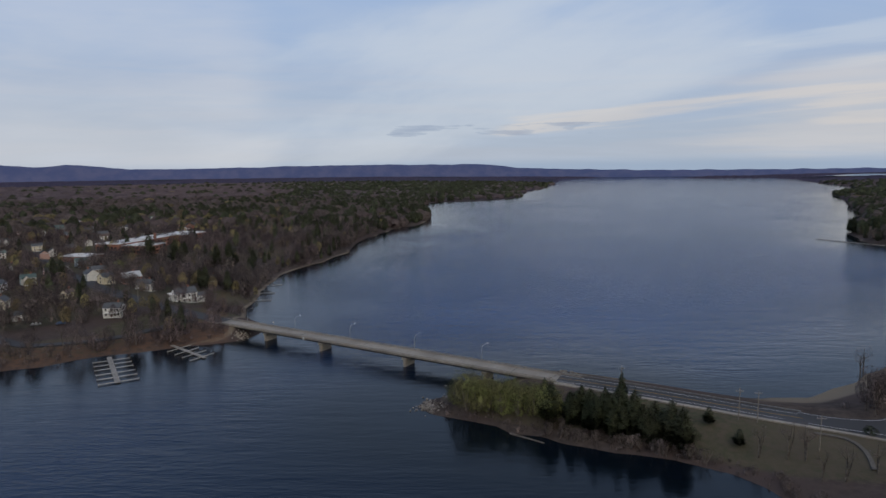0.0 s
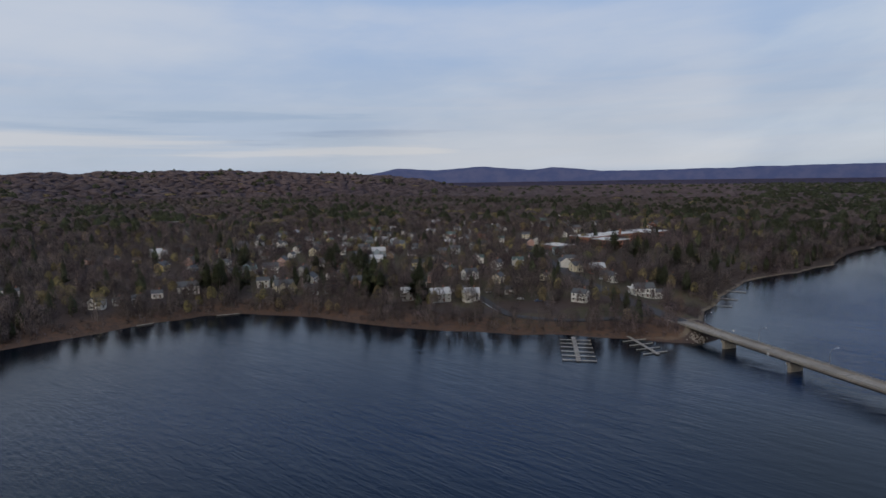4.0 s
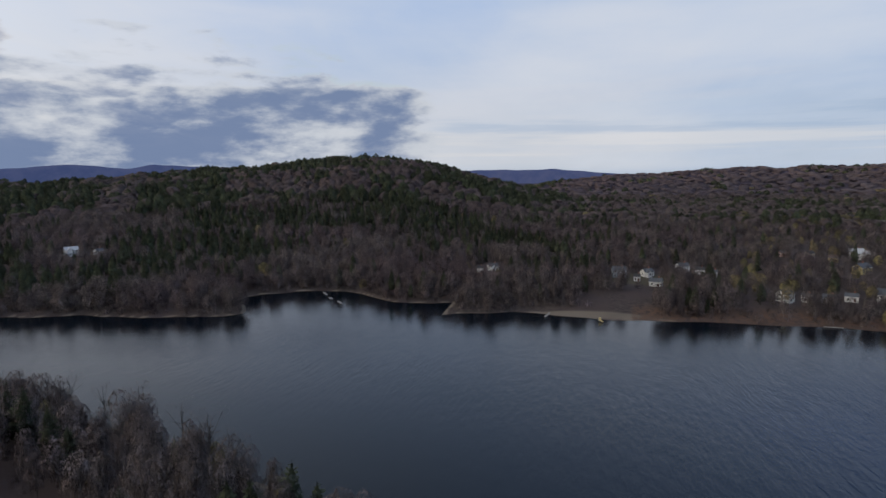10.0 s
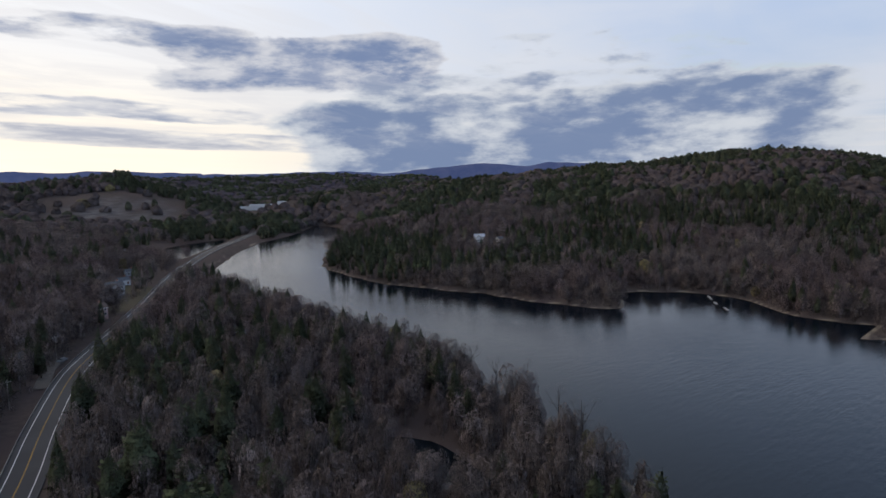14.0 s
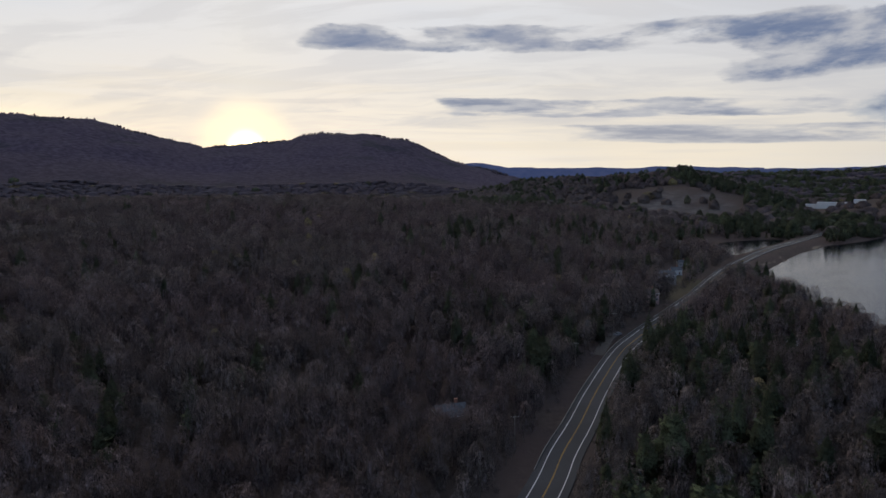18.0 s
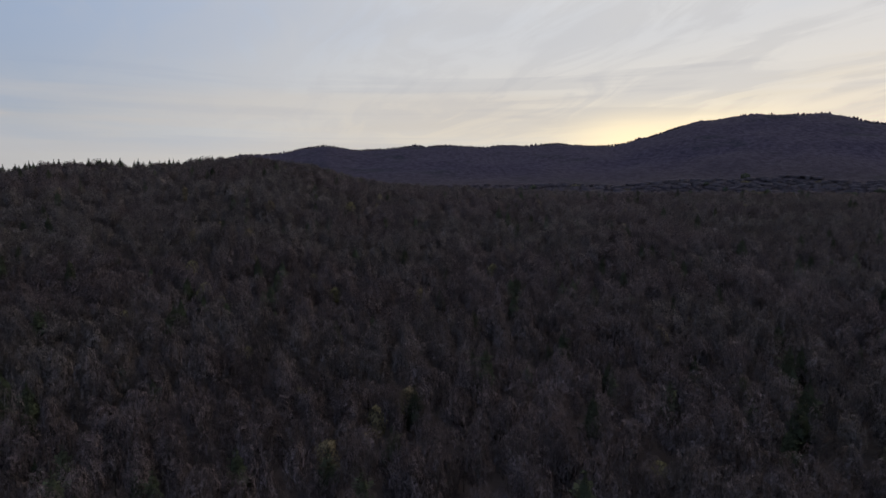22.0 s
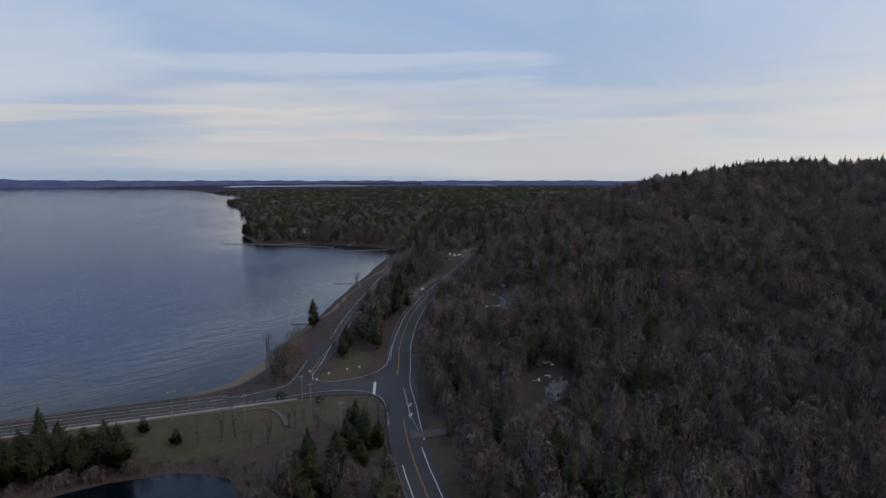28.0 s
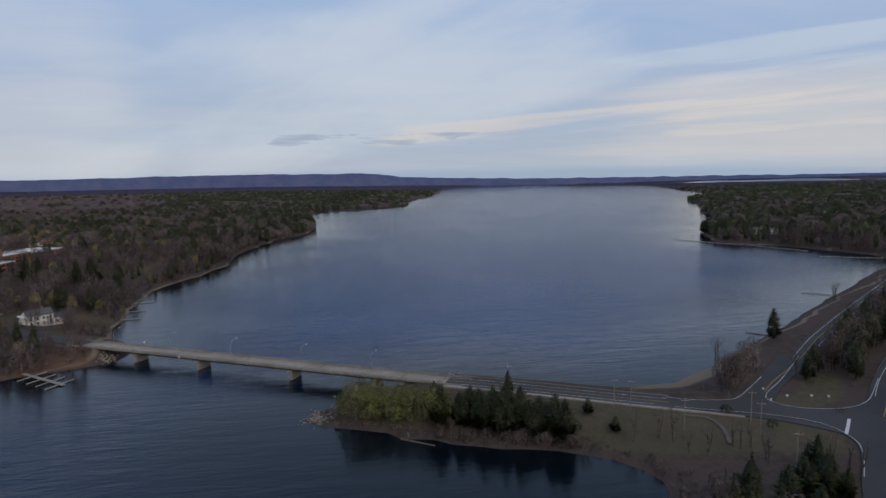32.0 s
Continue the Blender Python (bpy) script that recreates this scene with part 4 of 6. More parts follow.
def pine_share(x, y, r):
    """Share of pines: in patches, dense on the hill across the river, on crests and round the lake."""
    az = (np.degrees(np.arctan2(-x, y)) + 50) % 360 - 50
    patch = wave(x, y, 260, 4.0) + wave(x, y, 90, 9.0) * 0.6
    s = 0.10 + 0.20 * patch
    stand = wave(x, y, 640, 1.0) + 0.6 * wave(x, y, 230, 5.0) + 0.25 * wave(x, y, 80, 2.0)
    s = np.where((az > 86) & (az < 165) & (r > 470), np.clip(0.52 + 2.2 * stand, 0.05, 0.90), s)
    s = np.where((az > 165) & (az < 185) & (r > 500), 0.2 + 0.5 * stand, s)
    s = s - np.where((az > 88) & (az < 165) & (r <= 470) & (r > 330), 0.08, 0)
    s = s - np.where((az > 182) & (az < 288), 0.10, 0) - np.where((az > 175) & (az < 292) & (r > 1600), 0.9, 0)
    s = s + np.where((az > 100) & (az < 113) & (r > 1380) & (r < 1560), 0.5, 0)
    s = s + np.where((az > 270) & (az < 291) & (r > 780) & (r < 900), 0.5, 0)
    s = np.where((az > 14) & (az < 90) & (r > 900), 0.16 + 0.5 * wave(x, y, 620, 3.0) + 0.3 * wave(x, y, 170, 1.0) - 0.30 * (r > 1600), s)
    s = np.where((az > 14) & (az < 76) & (r < 900), 0.05 + 0.08 * patch, s)
    lakeward = np.interp(az, [-50, 6, 22, 288, 304, 310], [1, 1, 0, 0, 1, 1]) * np.clip((r - 380) / 120, 0, 1)
    s = s + lakeward * (np.interp(r, [600, 1100], [0.30, 0.50]) + 0.45 * stand - s)
    s = s + np.where((az > 150) & (az < 184) & (r < 330), 0.14 + 0.25 * patch, 0)
    s = s + np.where((az > 288) & (az < 300) & (r < 420), 0.15, 0)
    s = s + np.where((x > 205) & (x < 310) & (y > 212) & (y < 300), 0.5, 0)
    return np.clip(s, 0.012, 0.9)


RINGS = [("mid", 12, 104, 8.5), ("near", 104, 300, 6.4), ("next", 300, 480, 7.4), ("mid", 480, 900, 9.6), ("far", 900, 1700, 14.0), ("edge", 1700, 3750, 26.0)]


def bare_kit(twig_count, seed, twig, width, drawn, *cores):
    """Limbs, twigs, and the dense sprays of the crown as loose shells."""
    t, w = bare_tree(twig_count, 15.0, 4.7, seed, twig, width, drawn)
    return np.concatenate([t, *cores]), w


def full_pine(layers, seed, per, tuft, height=17.0, spread=5.2):
    return np.concatenate([pine(layers, height, spread, seed, per, tuft), lump(7, 3, height * 0.94, spread * 0.55, seed, 0.16, 0.5, 0.3)])


KITS = {
    "near": ([bare_kit(95, s, 1.1, 0.08, 6, lump(8, 5, 14.8, 3.7, s, 0.26, 0.0, 0.3), lump(7, 3, 12.0, 2.5, s + 3, 0.25)) for s in range(7)], [full_pine(12, s, 8, 0.5) for s in range(5)]),
    "next": ([bare_kit(40, s + 10, 1.3, 0.10, 4, lump(8, 4, 14.6, 4.7, s, 0.22, 0.0, 0.3), lump(6, 3, 12.0, 2.8, s + 3, 0.32)) for s in range(6)], [full_pine(7, s + 5, 6, 0.8) for s in range(4)]),
    "mid": ([bare_kit(8, s + 20, 1.8, 0.2, 1, lump(7, 3, 14.6, 5.8, s, 0.15), lump(5, 2, 12.5, 3.4, s + 3, 0.3)) for s in range(6)], [full_pine(4, s + 9, 5, 1.0) for s in range(4)]),
    "far": ([lump(6, 3, 13.0, 10.5, s + 40, 0.0, 0.0, 0.3) for s in range(7)], [lump(6, 3, 17.0, 7.4, s + 19, 0.05, 0.3, 0.3) for s in range(4)]),
    "edge": ([lump(5, 2, 7.0, 19.0, s + 60, 0.0, 0.0, 0.3) for s in range(5)], [lump(5, 2, 14.0, 13.0, s + 29, 0.0, 0.3, 0.3) for s in range(3)]),
}
BUDS = [np.concatenate([bare_tree(60, 12.5, 4.2, s + 5, 0.9, 0.16)[0], lump(7, 3, 11.5, 3.7, s, 0.25)]) for s in range(4)]
BRUSH = [np.concatenate([crown(9, 2.6, 1.7, s + 80, 0.5, 0.1), lump(6, 2, 2.4, 1.4, s, 0.0)]) for s in range(4)]

# ---- helpers for built things ----
steel = material("dull_steel", [(0.20, 0.21, 0.22), (0.32, 0.33, 0.34)], 2.0, 0.5, 0.6)
dark_steel = material("dark_girder_steel", [(0.020, 0.022, 0.026), (0.045, 0.042, 0.042)], 1.0, 0.7, 0.0)
wood_grey = material("weathered_planks", [(0.19, 0.18, 0.165), (0.31, 0.295, 0.27)], 1.2, 0.9, bump=0.02, each=0.15)
pole_wood = material("utility_pole_wood", [(0.17, 0.15, 0.13), (0.29, 0.265, 0.235)], 1.5, 0.9, bump=0.02)
rock_mat = material("pale_riprap_stone", [(0.16, 0.145, 0.13), (0.36, 0.33, 0.30)], 1.0, 0.95, bump=0.05, each=0.3, island=0.3)
glass = material("dark_window_glass", [(0.015, 0.018, 0.022), (0.03, 0.034, 0.04)], 1.0, 0.12, spec=0.6)
lamp_glass = material("lamp_lens", [(0.55, 0.56, 0.56), (0.7, 0.7, 0.7)], 2.0, 0.4)
gravel = material("gravel_drive", [(0.085, 0.077, 0.068), (0.135, 0.121, 0.107), (0.10, 0.09, 0.08)], 0.8, 1.0, bump=0.03)


def box(cx, cy, cz, sx, sy, sz, turn=0.0, taper=1.0):
    """Corners and sides of a block whose foot stands at cz; taper shrinks its top."""
    c, s = math.cos(radians(turn)), math.sin(radians(turn))
    v = []
    for z, k in ((0, 1.0), (sz, taper)):
        for a, b in ((-1, -1), (1, -1), (1, 1), (-1, 1)):
            u, w = a * sx / 2 * k, b * sy / 2 * k
            v.append((cx + u * c - w * s, cy + u * s + w * c, cz + z))
    return v, [(0, 3, 2, 1), (4, 5, 6, 7), (0, 1, 5, 4), (1, 2, 6, 5), (2, 3, 7, 6), (3, 0, 4, 7)]


def rod(a, b, ra, rb, sides=6):
    """A tapered round bar from a to b."""
    a, b = Vector(a), Vector(b)
    d = (b - a).normalized()
    s = d.orthogonal().normalized()
    t = d.cross(s)
    v, f = [], []
    for p, r in ((a, ra), (b, rb)):
        for i in range(sides):
            w = 2 * math.pi * i / sides
            v.append(tuple(p + (s * math.cos(w) + t * math.sin(w)) * r))
    for i in range(sides):
        j = (i + 1) % sides
        f.append((i, j, sides + j, sides + i))
    f.append(tuple(range(sides))[::-1])
    f.append(tuple(range(sides, 2 * sides)))
    return v, f


def joined(solids):
    v, f = [], []
    for a, b in solids:
        k = len(v)
        v += [tuple(p) for p in a]
        f += [tuple(i + k for i in q) for q in b]
    return v, f


def part(name, solids, mat, parent=None, label=""):
    """One mesh object made of the solids given, under its thing."""
    v, f = joined(solids)
    me = bpy.data.meshes.new(name)
    me.from_pydata(v, [], f)
    me.materials.append(mat)
    ob = new(name, me)
    if parent is not None:
        ob.parent = parent
        if parent.type == "EMPTY":
            ob.matrix_parent_inverse = parent.matrix_basis.inverted()
    if label:
        ob["label"] = label
    return ob


def thing(name, x, y, z, label, category, group="", turn=0.0, kind=""):
    e = new(name)
    e.empty_display_size = 0.5
    e.matrix_basis = pose(x, y, z, 0, 0, turn)
    return tagged(e, label, category, group, kind)


def level(x, y):
    return float(ground_at(np.array([float(x)]), np.array([float(y)]))[0][0])


def place_on(x, y, turn=0.0, lift=0.0):
    return pose(x, y, max(level(x, y), 0.0) + lift, 0, 0, turn)


# ---- roads ----
def ribbon(name, line, heights, left, right, mat, lift=0.0, thick=0.0):
    """A strip along a line between two offsets to its left."""
    d = np.gradient(line, axis=0)
    d /= np.linalg.norm(d, axis=1)[:, None] + 1e-9
    nrm = np.stack([-d[:, 1], d[:, 0]], 1)
    a, b = line + nrm * left, line + nrm * right
    z = heights + lift
    k = len(line)
    v = np.concatenate([np.column_stack([a, z]), np.column_stack([b, z])])
    i = np.arange(k - 1)
    f = np.stack([i, i + k, i + k + 1, i + 1], 1)
    if thick:
        lo = v.copy()
        lo[:, 2] -= thick
        v = np.concatenate([v, lo])
        f = np.concatenate([f, np.stack([i + 2 * k, i, i + 1, i + 1 + 2 * k], 1), np.stack([i + k, i + 3 * k, i + 1 + 3 * k, i + 1 + k], 1)])
    return sheet(name, v, f, mat, False)


def stretch(name, keep):
    """The longest run of a road's line where keep(x, y) holds, with its heights."""
    line = LINES[name]
    ok = keep(line[:, 0], line[:, 1])
    i = np.where(ok)[0]
    runs = np.split(i, np.where(np.diff(i) > 1)[0] + 1)
    i = max(runs, key=len)
    return line[i], road_height(name, i.astype(float))


everywhere = lambda x, y: x > -9999
ROADS = {}
for name, half, lift in (("highway", 5.6, 0.06), ("causeway", 5.3, 0.03), ("shore_road", 4.0, 0.0), ("town_road", 4.6, 0.0)):
    line, hz = stretch(name, everywhere)
    road = ribbon("road_" + name, line, hz, half, -half, asphalt, lift, 0.5)
    ROADS[name] = tagged(road, {"highway": "dark asphalt two-lane highway with white edge lines", "causeway": "asphalt road along the causeway to the bridge",
                                "shore_road": "narrow asphalt road along the lake shore", "town_road": "worn asphalt street leading into town"}[name], "road", kind="structure")


def line_on(road, keep, left, right, mat, name="edge_line", lift=0.075):
    line, hz = stretch(road, keep)
    ribbon(name, line, hz, left, right, mat, lift).parent = ROADS[road]


line_on("highway", lambda x, y: (x < 121) & (y < 250), 3.66, 3.42, white_line)
line_on("highway", lambda x, y: x > 186, 3.62, 3.44, white_line)
line_on("highway", lambda x, y: x < 126, -3.42, -3.66, white_line)
line_on("highway", lambda x, y: x > 126, -5.0, -5.18, white_line)
line_on("highway", lambda x, y: x < 141, 0.16, 0.04, yellow_line, "centre_line")
line_on("highway", lambda x, y: x < 141, -0.04, -0.16, yellow_line, "centre_line")
line_on("highway", lambda x, y: x > 172, 0.16, -0.16, yellow_line, "centre_line")
line_on("highway", lambda x, y: (x > 140) & (x < 166), -2.2, -2.38, white_line, "lane_line")
for road in ("causeway", "shore_road"):
    side = 3.3 if road == "causeway" else 2.9
    line_on(road, lambda x, y: (x < 116) if road == "causeway" else (x > 163), side, side - 0.16, white_line, lift=0.045)
    line_on(road, lambda x, y: (x < 114) if road == "causeway" else (x > 204), -side + 0.16, -side, white_line, lift=0.045)
    line_on(road, lambda x, y: (x < 126) if road == "causeway" else (x > 150), 0.14, -0.14, yellow_line, "centre_line", 0.065 if road == "causeway" else 0.16)
line, hz = stretch("causeway", lambda x, y: x < 138)
walkway = ribbon("pavement_causeway", line, hz, -5.5, -7.0, concrete, 0.12, 0.5)
tagged(walkway, "pale concrete pavement beside the causeway road", "pavement", kind="structure")
# junction apron with its swept corners, the painted edges, arrows and dashes
SWEEP = curve([(114, 181.2), (120, 177.8), (138, 168.9), (146.6, 162.6), (150.2, 158.0), (151.4, 152.0), (149.6, 144.4), (143.6, 136.6), (134, 127)], 2)
ISLE = curve([(197.7, 220.7), (180, 205.6), (166.8, 194.8), (153.5, 185.0), (149.6, 178.9), (153.2, 172.6), (162.2, 168.6), (172, 168.4), (180.5, 171.6), (190, 178.6), (204, 190)], 2)
OUTER = curve([(116, 191.4), (124.5, 186.6), (135.0, 184.0), (140.5, 185.2), (152, 193.6), (163, 202.2)], 2)
apron_points = [tuple(p) for p in SWEEP[::2]] + [(143, 120), (160, 135), (196, 168)] + [tuple(p) for p in ISLE[::-2]] + [(190, 224)] + [tuple(p) for p in OUTER[::-2]]
k_ = len(apron_points)
top_, low_ = [(x, y, 5.025) for x, y in apron_points], [(x, y, 4.6) for x, y in apron_points]
apron = part("road_junction", [(top_ + low_, [tuple(range(k_))] + [(i, i + k_, (i + 1) % k_ + k_, (i + 1) % k_) for i in range(k_)])], asphalt)
tagged(apron, "dark asphalt road junction with swept corners and a white stop line", "road", kind="structure")
for line, off_a, off_b in ((SWEEP, 0.55, 0.38), (ISLE, -0.75, -0.58), (OUTER, -0.9, -0.74)):
    ribbon("edge_line", line, np.full(len(line), 5.0), off_a, off_b, white_line, 0.085).parent = apron


def flat_mark(name, points, z, mat, parent):
    v = [(x, y, z) for x, y in points]
    part(name, [(v, [tuple(range(len(v)))])], mat, parent)


flat_mark("stop_line", [(161.4, 159.4), (151.2, 150.1), (151.8, 149.4), (162.0, 158.7)], 5.10, white_line, apron)
for ax, ay in ((152.0, 132.5), (145.5, 126.5)):
    q = np.array([(-1.6, -.15), (.4, -.15), (.4, -.5), (1.6, 0), (.4, .5), (.4, .15), (-.8, .15), (-.8, 1.0), (-1.3, 1.0), (-1.6, .6)])
    c, s = math.cos(radians(42)), math.sin(radians(42))
    flat_mark("turn_arrow", [(ax + u * c - w * s, ay + u * s + w * c) for u, w in q], 5.085, white_line, ROADS["highway"])
line, hz = stretch("highway", lambda x, y: (x > 127) & (x < 141))
step_ = np.linspace(0, len(line) - 1.01, 9)
for q in step_:
    i = int(q)
    p = line[i] + (line[i + 1] - line[i]) * (q - i)
    d = (line[i + 1] - line[i]) / np.linalg.norm(line[i + 1] - line[i])
    m = p + np.array([d[1], -d[0]]) * (2.3 + 2.6 * (1 - q / len(line)))
    part("lane_dash", [box(m[0], m[1], 5.07, 0.9, 0.18, 0.01, math.degrees(math.atan2(d[1], d[0])))], white_line, ROADS["highway"])
# gravel lay-bys and drives beside the highway
for k, (pts, w, lb) in enumerate([([(133, 116), (146, 104), (156, 92)], 5, "pale gravel drive beside the highway"),
                                  ([(196, 172), (212, 160), (236, 158)], 4, "gravel drive beside the highway"),
                                  ([(232, 200), (250, 192), (262, 182)], 4, "gravel drive beside the highway"),
                                  ([(300, 258), (316, 268), (345, 282), (372, 294)], 5, "gravel lay-by with parked cars"),
                                  ([(112, 175), (119, 171), (119, 163), (114, 152)], 1.2, "worn dirt path across the grass"),
                                  ([(-46, -262), (-54, -288), (-60, -300)], 5, "gravel drive beside the highway"),
                                  ([(490, 350), (520, 375), (560, 392)], 16, "gravel yard with parked trucks")]):
    line = curve(pts, 4)
    hz = ground_at(line[:, 0], line[:, 1])[0] + 0.45
    tagged(ribbon("pavement_gravel", line, hz, w / 2, -w / 2, gravel, 0.0, 0.8), lb, "gravel", kind="structure")
# the bank road of the town, with its white edge
line = curve([(-275, 331), (-252, 313), (-237, 303), (-218, 291), (-202, 284), (-185, 290), (-158, 307), (-138, 326)], 4)
hz = ground_at(line[:, 0], line[:, 1])[0] + 0.30
bank = tagged(ribbon("road_bank", line, hz, 3.0, -3.0, asphalt, 0.0, 0.9), "narrow grey asphalt lane above the river bank", "road", kind="structure")
ribbon("edge_line", line[: len(line) // 2], hz[: len(line) // 2], -2.7, -3.0, white_line, 0.02).parent = bank


# guard rails
def guard_rail(road, keep, offset, label):
    line, hz = stretch(road, keep)
    d = np.gradient(line, axis=0)
    d /= np.linalg.norm(d, axis=1)[:, None]
    p = line + np.stack([-d[:, 1], d[:, 0]], 1) * offset
    e = thing("guard_rail", p[0][0], p[0][1], hz[0], label, "guard rail", "road guard rails")
    rail = ribbon("rail", p, hz, 0.05, -0.05, steel, 0.72, 0.32)
    rail.parent = e
    rail.matrix_parent_inverse = e.matrix_basis.inverted()
    for i in range(0, len(p), max(1, len(p) // 40)):
        part("post", [box(p[i][0], p[i][1], hz[i] - 0.4, 0.18, 0.18, 1.1)], pole_wood, e)


guard_rail("highway", lambda x, y: (y < -150) & (y > -330), -5.3, "long galvanised steel guard rail beside the highway")
guard_rail("highway", lambda x, y: (x > 98) & (x < 124), 5.4, "short steel guard rail at the highway bend")
guard_rail("highway", lambda x, y: (x > 212) & (x < 330), 5.4, "steel guard rail above the shore woods")
guard_rail("causeway", lambda x, y: x < 118, 5.1, "weathered steel guard rail on the causeway's lake side")
guard_rail("highway", lambda x, y: (y < -330) & (y > -560), -5.3, "galvanised steel guard rail beside the river")

# ---- bridge ----
BA, BB = Vector((-119.5, 323.0, 0)), Vector((44.0, 225.5, 0))
BL = (BB - BA).length
BT = math.degrees(math.atan2(BB.y - BA.y, BB.x - BA.x))
along, across = (BB - BA).normalized(), Vector((-(BB - BA).normalized().y, (BB - BA).normalized().x, 0))


def on_bridge(s, side, z):
    return BA + along * s + across * side + Vector((0, 0, z))


mid = on_bridge(BL / 2, 0, 0)
bridge = thing("bridge", mid.x, mid.y, 0, "long low concrete road bridge on five spans over the lake", "bridge")


def on(s, side, z, sx, sy, sz, taper=1.0):
    p = on_bridge(s, side, z)
    return box(p.x, p.y, p.z, sx, sy, sz, BT, taper)


DECK = 5.4
part("deck", [on(BL / 2, 0, DECK - 0.35, BL, 8.4, 0.34), on(BL / 2, -4.1, DECK - 0.5, BL, 0.5, 0.3), on(BL / 2, 4.1, DECK - 0.5, BL, 0.5, 0.3)], concrete, bridge, "pale worn concrete deck")
for side in (-3.3, -1.1, 1.1, 3.3):
    part("girder", [on(BL / 2, side, DECK - 1.3, BL - 2, 0.12, 0.95), on(BL / 2, side, DECK - 1.35, BL - 2, 0.5, 0.08)], dark_steel, bridge, "dark steel girder")
for side in (-4.15, 4.15):
    part("kerb", [on(BL / 2, side, DECK - 0.01, BL, 0.55, 0.30)], concrete, bridge)
    for s in np.arange(2, BL, 3.2):
        part("rail_post", [on(s, side, DECK + 0.29, 0.26, 0.24, 0.66)], concrete, bridge)
    for z in (DECK + 0.50, DECK + 0.82):
        part("rail", [on(BL / 2, side, z, BL, 0.12, 0.14)], concrete, bridge)
for s in np.arange(BL / 10, BL, BL / 5):
    part("expansion_joint", [on(s, 0, DECK - 0.005, 0.22, 7.7, 0.012)], dark_steel, bridge)
for x in (-88.6, -56.5, -14.4, 19.5):
    s = (Vector((x, 307.3 - 0.59 * (x + 88.6), 0)) - BA).dot(along)
    ends = [rod(on_bridge(s, q, -4.0), on_bridge(s, q, DECK - 2.3), 0.85, 0.85, 12) for q in (-3.1, 3.1)]
    pier = part("pier", [on(s, 0, -4.0, 1.7, 6.2, DECK + 1.7)] + ends, concrete, bridge, "stained concrete pier with rounded ends")
    part("pier_cap", [on(s, 0, DECK - 2.31, 2.3, 8.2, 0.95)], concrete, pier)
for s, d in ((0.0, -1), (BL, 1)):
    part("abutment", [on(s + d * 1.0, 0, 0.5, 2.6, 9.2, DECK - 0.87), on(s + d * 4.0, -4.9, 1.0, 8.0, 0.6, DECK - 0.75), on(s + d * 4.0, 4.9, 1.0, 8.0, 0.6, DECK - 0.75)], concrete, bridge)
navigation = part("navigation_sign", [on(62, -4.6, DECK - 0.7, 1.2, 0.1, 1.0)], white_line, bridge, "small white sign on the bridge's side")

lamp = thing("street_lamp", 0, 0, 0, "tall grey steel street lamp with a curved arm on the bridge", "street lamp", "bridge lamps")
part("base", [box(0, 0, 0, 0.4, 0.4, 0.3, 0, 0.7)], steel, lamp)
part("pole", [rod((0, 0, 0.2), (0, 0, 5.2), 0.13, 0.09)], steel, lamp)
part("arm", [rod((0, 0, 5.2), (0.5, 0, 6.4), 0.08, 0.07), rod((0.5, 0, 6.4), (2.4, 0, 7.4), 0.07, 0.05)], steel, lamp)
head = part("head", [box(2.75, 0, 7.33, 0.85, 0.32, 0.16, 0, 0.7)], steel, lamp)
part("lens", [box(2.8, 0, 7.27, 0.5, 0.24, 0.06)], lamp_glass, head)
for k, s in enumerate((13.0, 48.0, 84.0, 121.0, 155.0)):
    p = on_bridge(s, 4.2, DECK + 0.28)
    m = pose(p.x, p.y, p.z, 0, 0, 22)
    if k == 0:
        lamp.matrix_basis = m
    else:
        copy_thing(lamp, m)

# ---- houses ----
WALLS = {c: material("siding_" + nm, [a, b], 0.8, 0.8, bump=0.01, big=0.3) for c, nm, a, b in (
    ("w", "white", (0.62, 0.62, 0.60), (0.74, 0.74, 0.72)), ("c", "cream", (0.55, 0.50, 0.38), (0.64, 0.59, 0.46)),
    ("g", "grey", (0.30, 0.31, 0.32), (0.39, 0.40, 0.41)), ("b", "blue", (0.30, 0.38, 0.46), (0.38, 0.46, 0.53)),
    ("p", "pink", (0.42, 0.27, 0.24), (0.50, 0.34, 0.30)), ("r", "red", (0.30, 0.07, 0.05), (0.38, 0.10, 0.08)),
    ("y", "yellow", (0.50, 0.40, 0.18), (0.58, 0.48, 0.24)), ("k", "brick", (0.22, 0.10, 0.07), (0.31, 0.15, 0.11)),
    ("n", "brown", (0.14, 0.10, 0.075), (0.19, 0.145, 0.11)))}
ROOFS = {c: material("roof_" + nm, [a, b], 1.2, 0.9, bump=0.02, big=0.2) for c, nm, a, b in (
    ("s", "slate_shingle", (0.070, 0.078, 0.090), (0.115, 0.122, 0.135)), ("d", "dark_shingle", (0.040, 0.040, 0.043), (0.070, 0.068, 0.068)),
    ("l", "pale_metal", (0.38, 0.40, 0.43), (0.52, 0.54, 0.57)), ("t", "green_shingle", (0.075, 0.11, 0.11), (0.11, 0.15, 0.15)),
    ("o", "brown_shingle", (0.095, 0.070, 0.058), (0.14, 0.105, 0.09)), ("f", "white_membrane", (0.55, 0.55, 0.55), (0.68, 0.68, 0.68)))}
trim_white = material("white_trim", [(0.66, 0.66, 0.65), (0.78, 0.78, 0.77)], 1.0, 0.6)
brick_red = material("chimney_brick", [(0.20, 0.09, 0.065), (0.30, 0.15, 0.11)], 2.0, 0.9)
door_dark = material("painted_door", [(0.10, 0.045, 0.035), (0.14, 0.07, 0.055)], 1.0, 0.6)
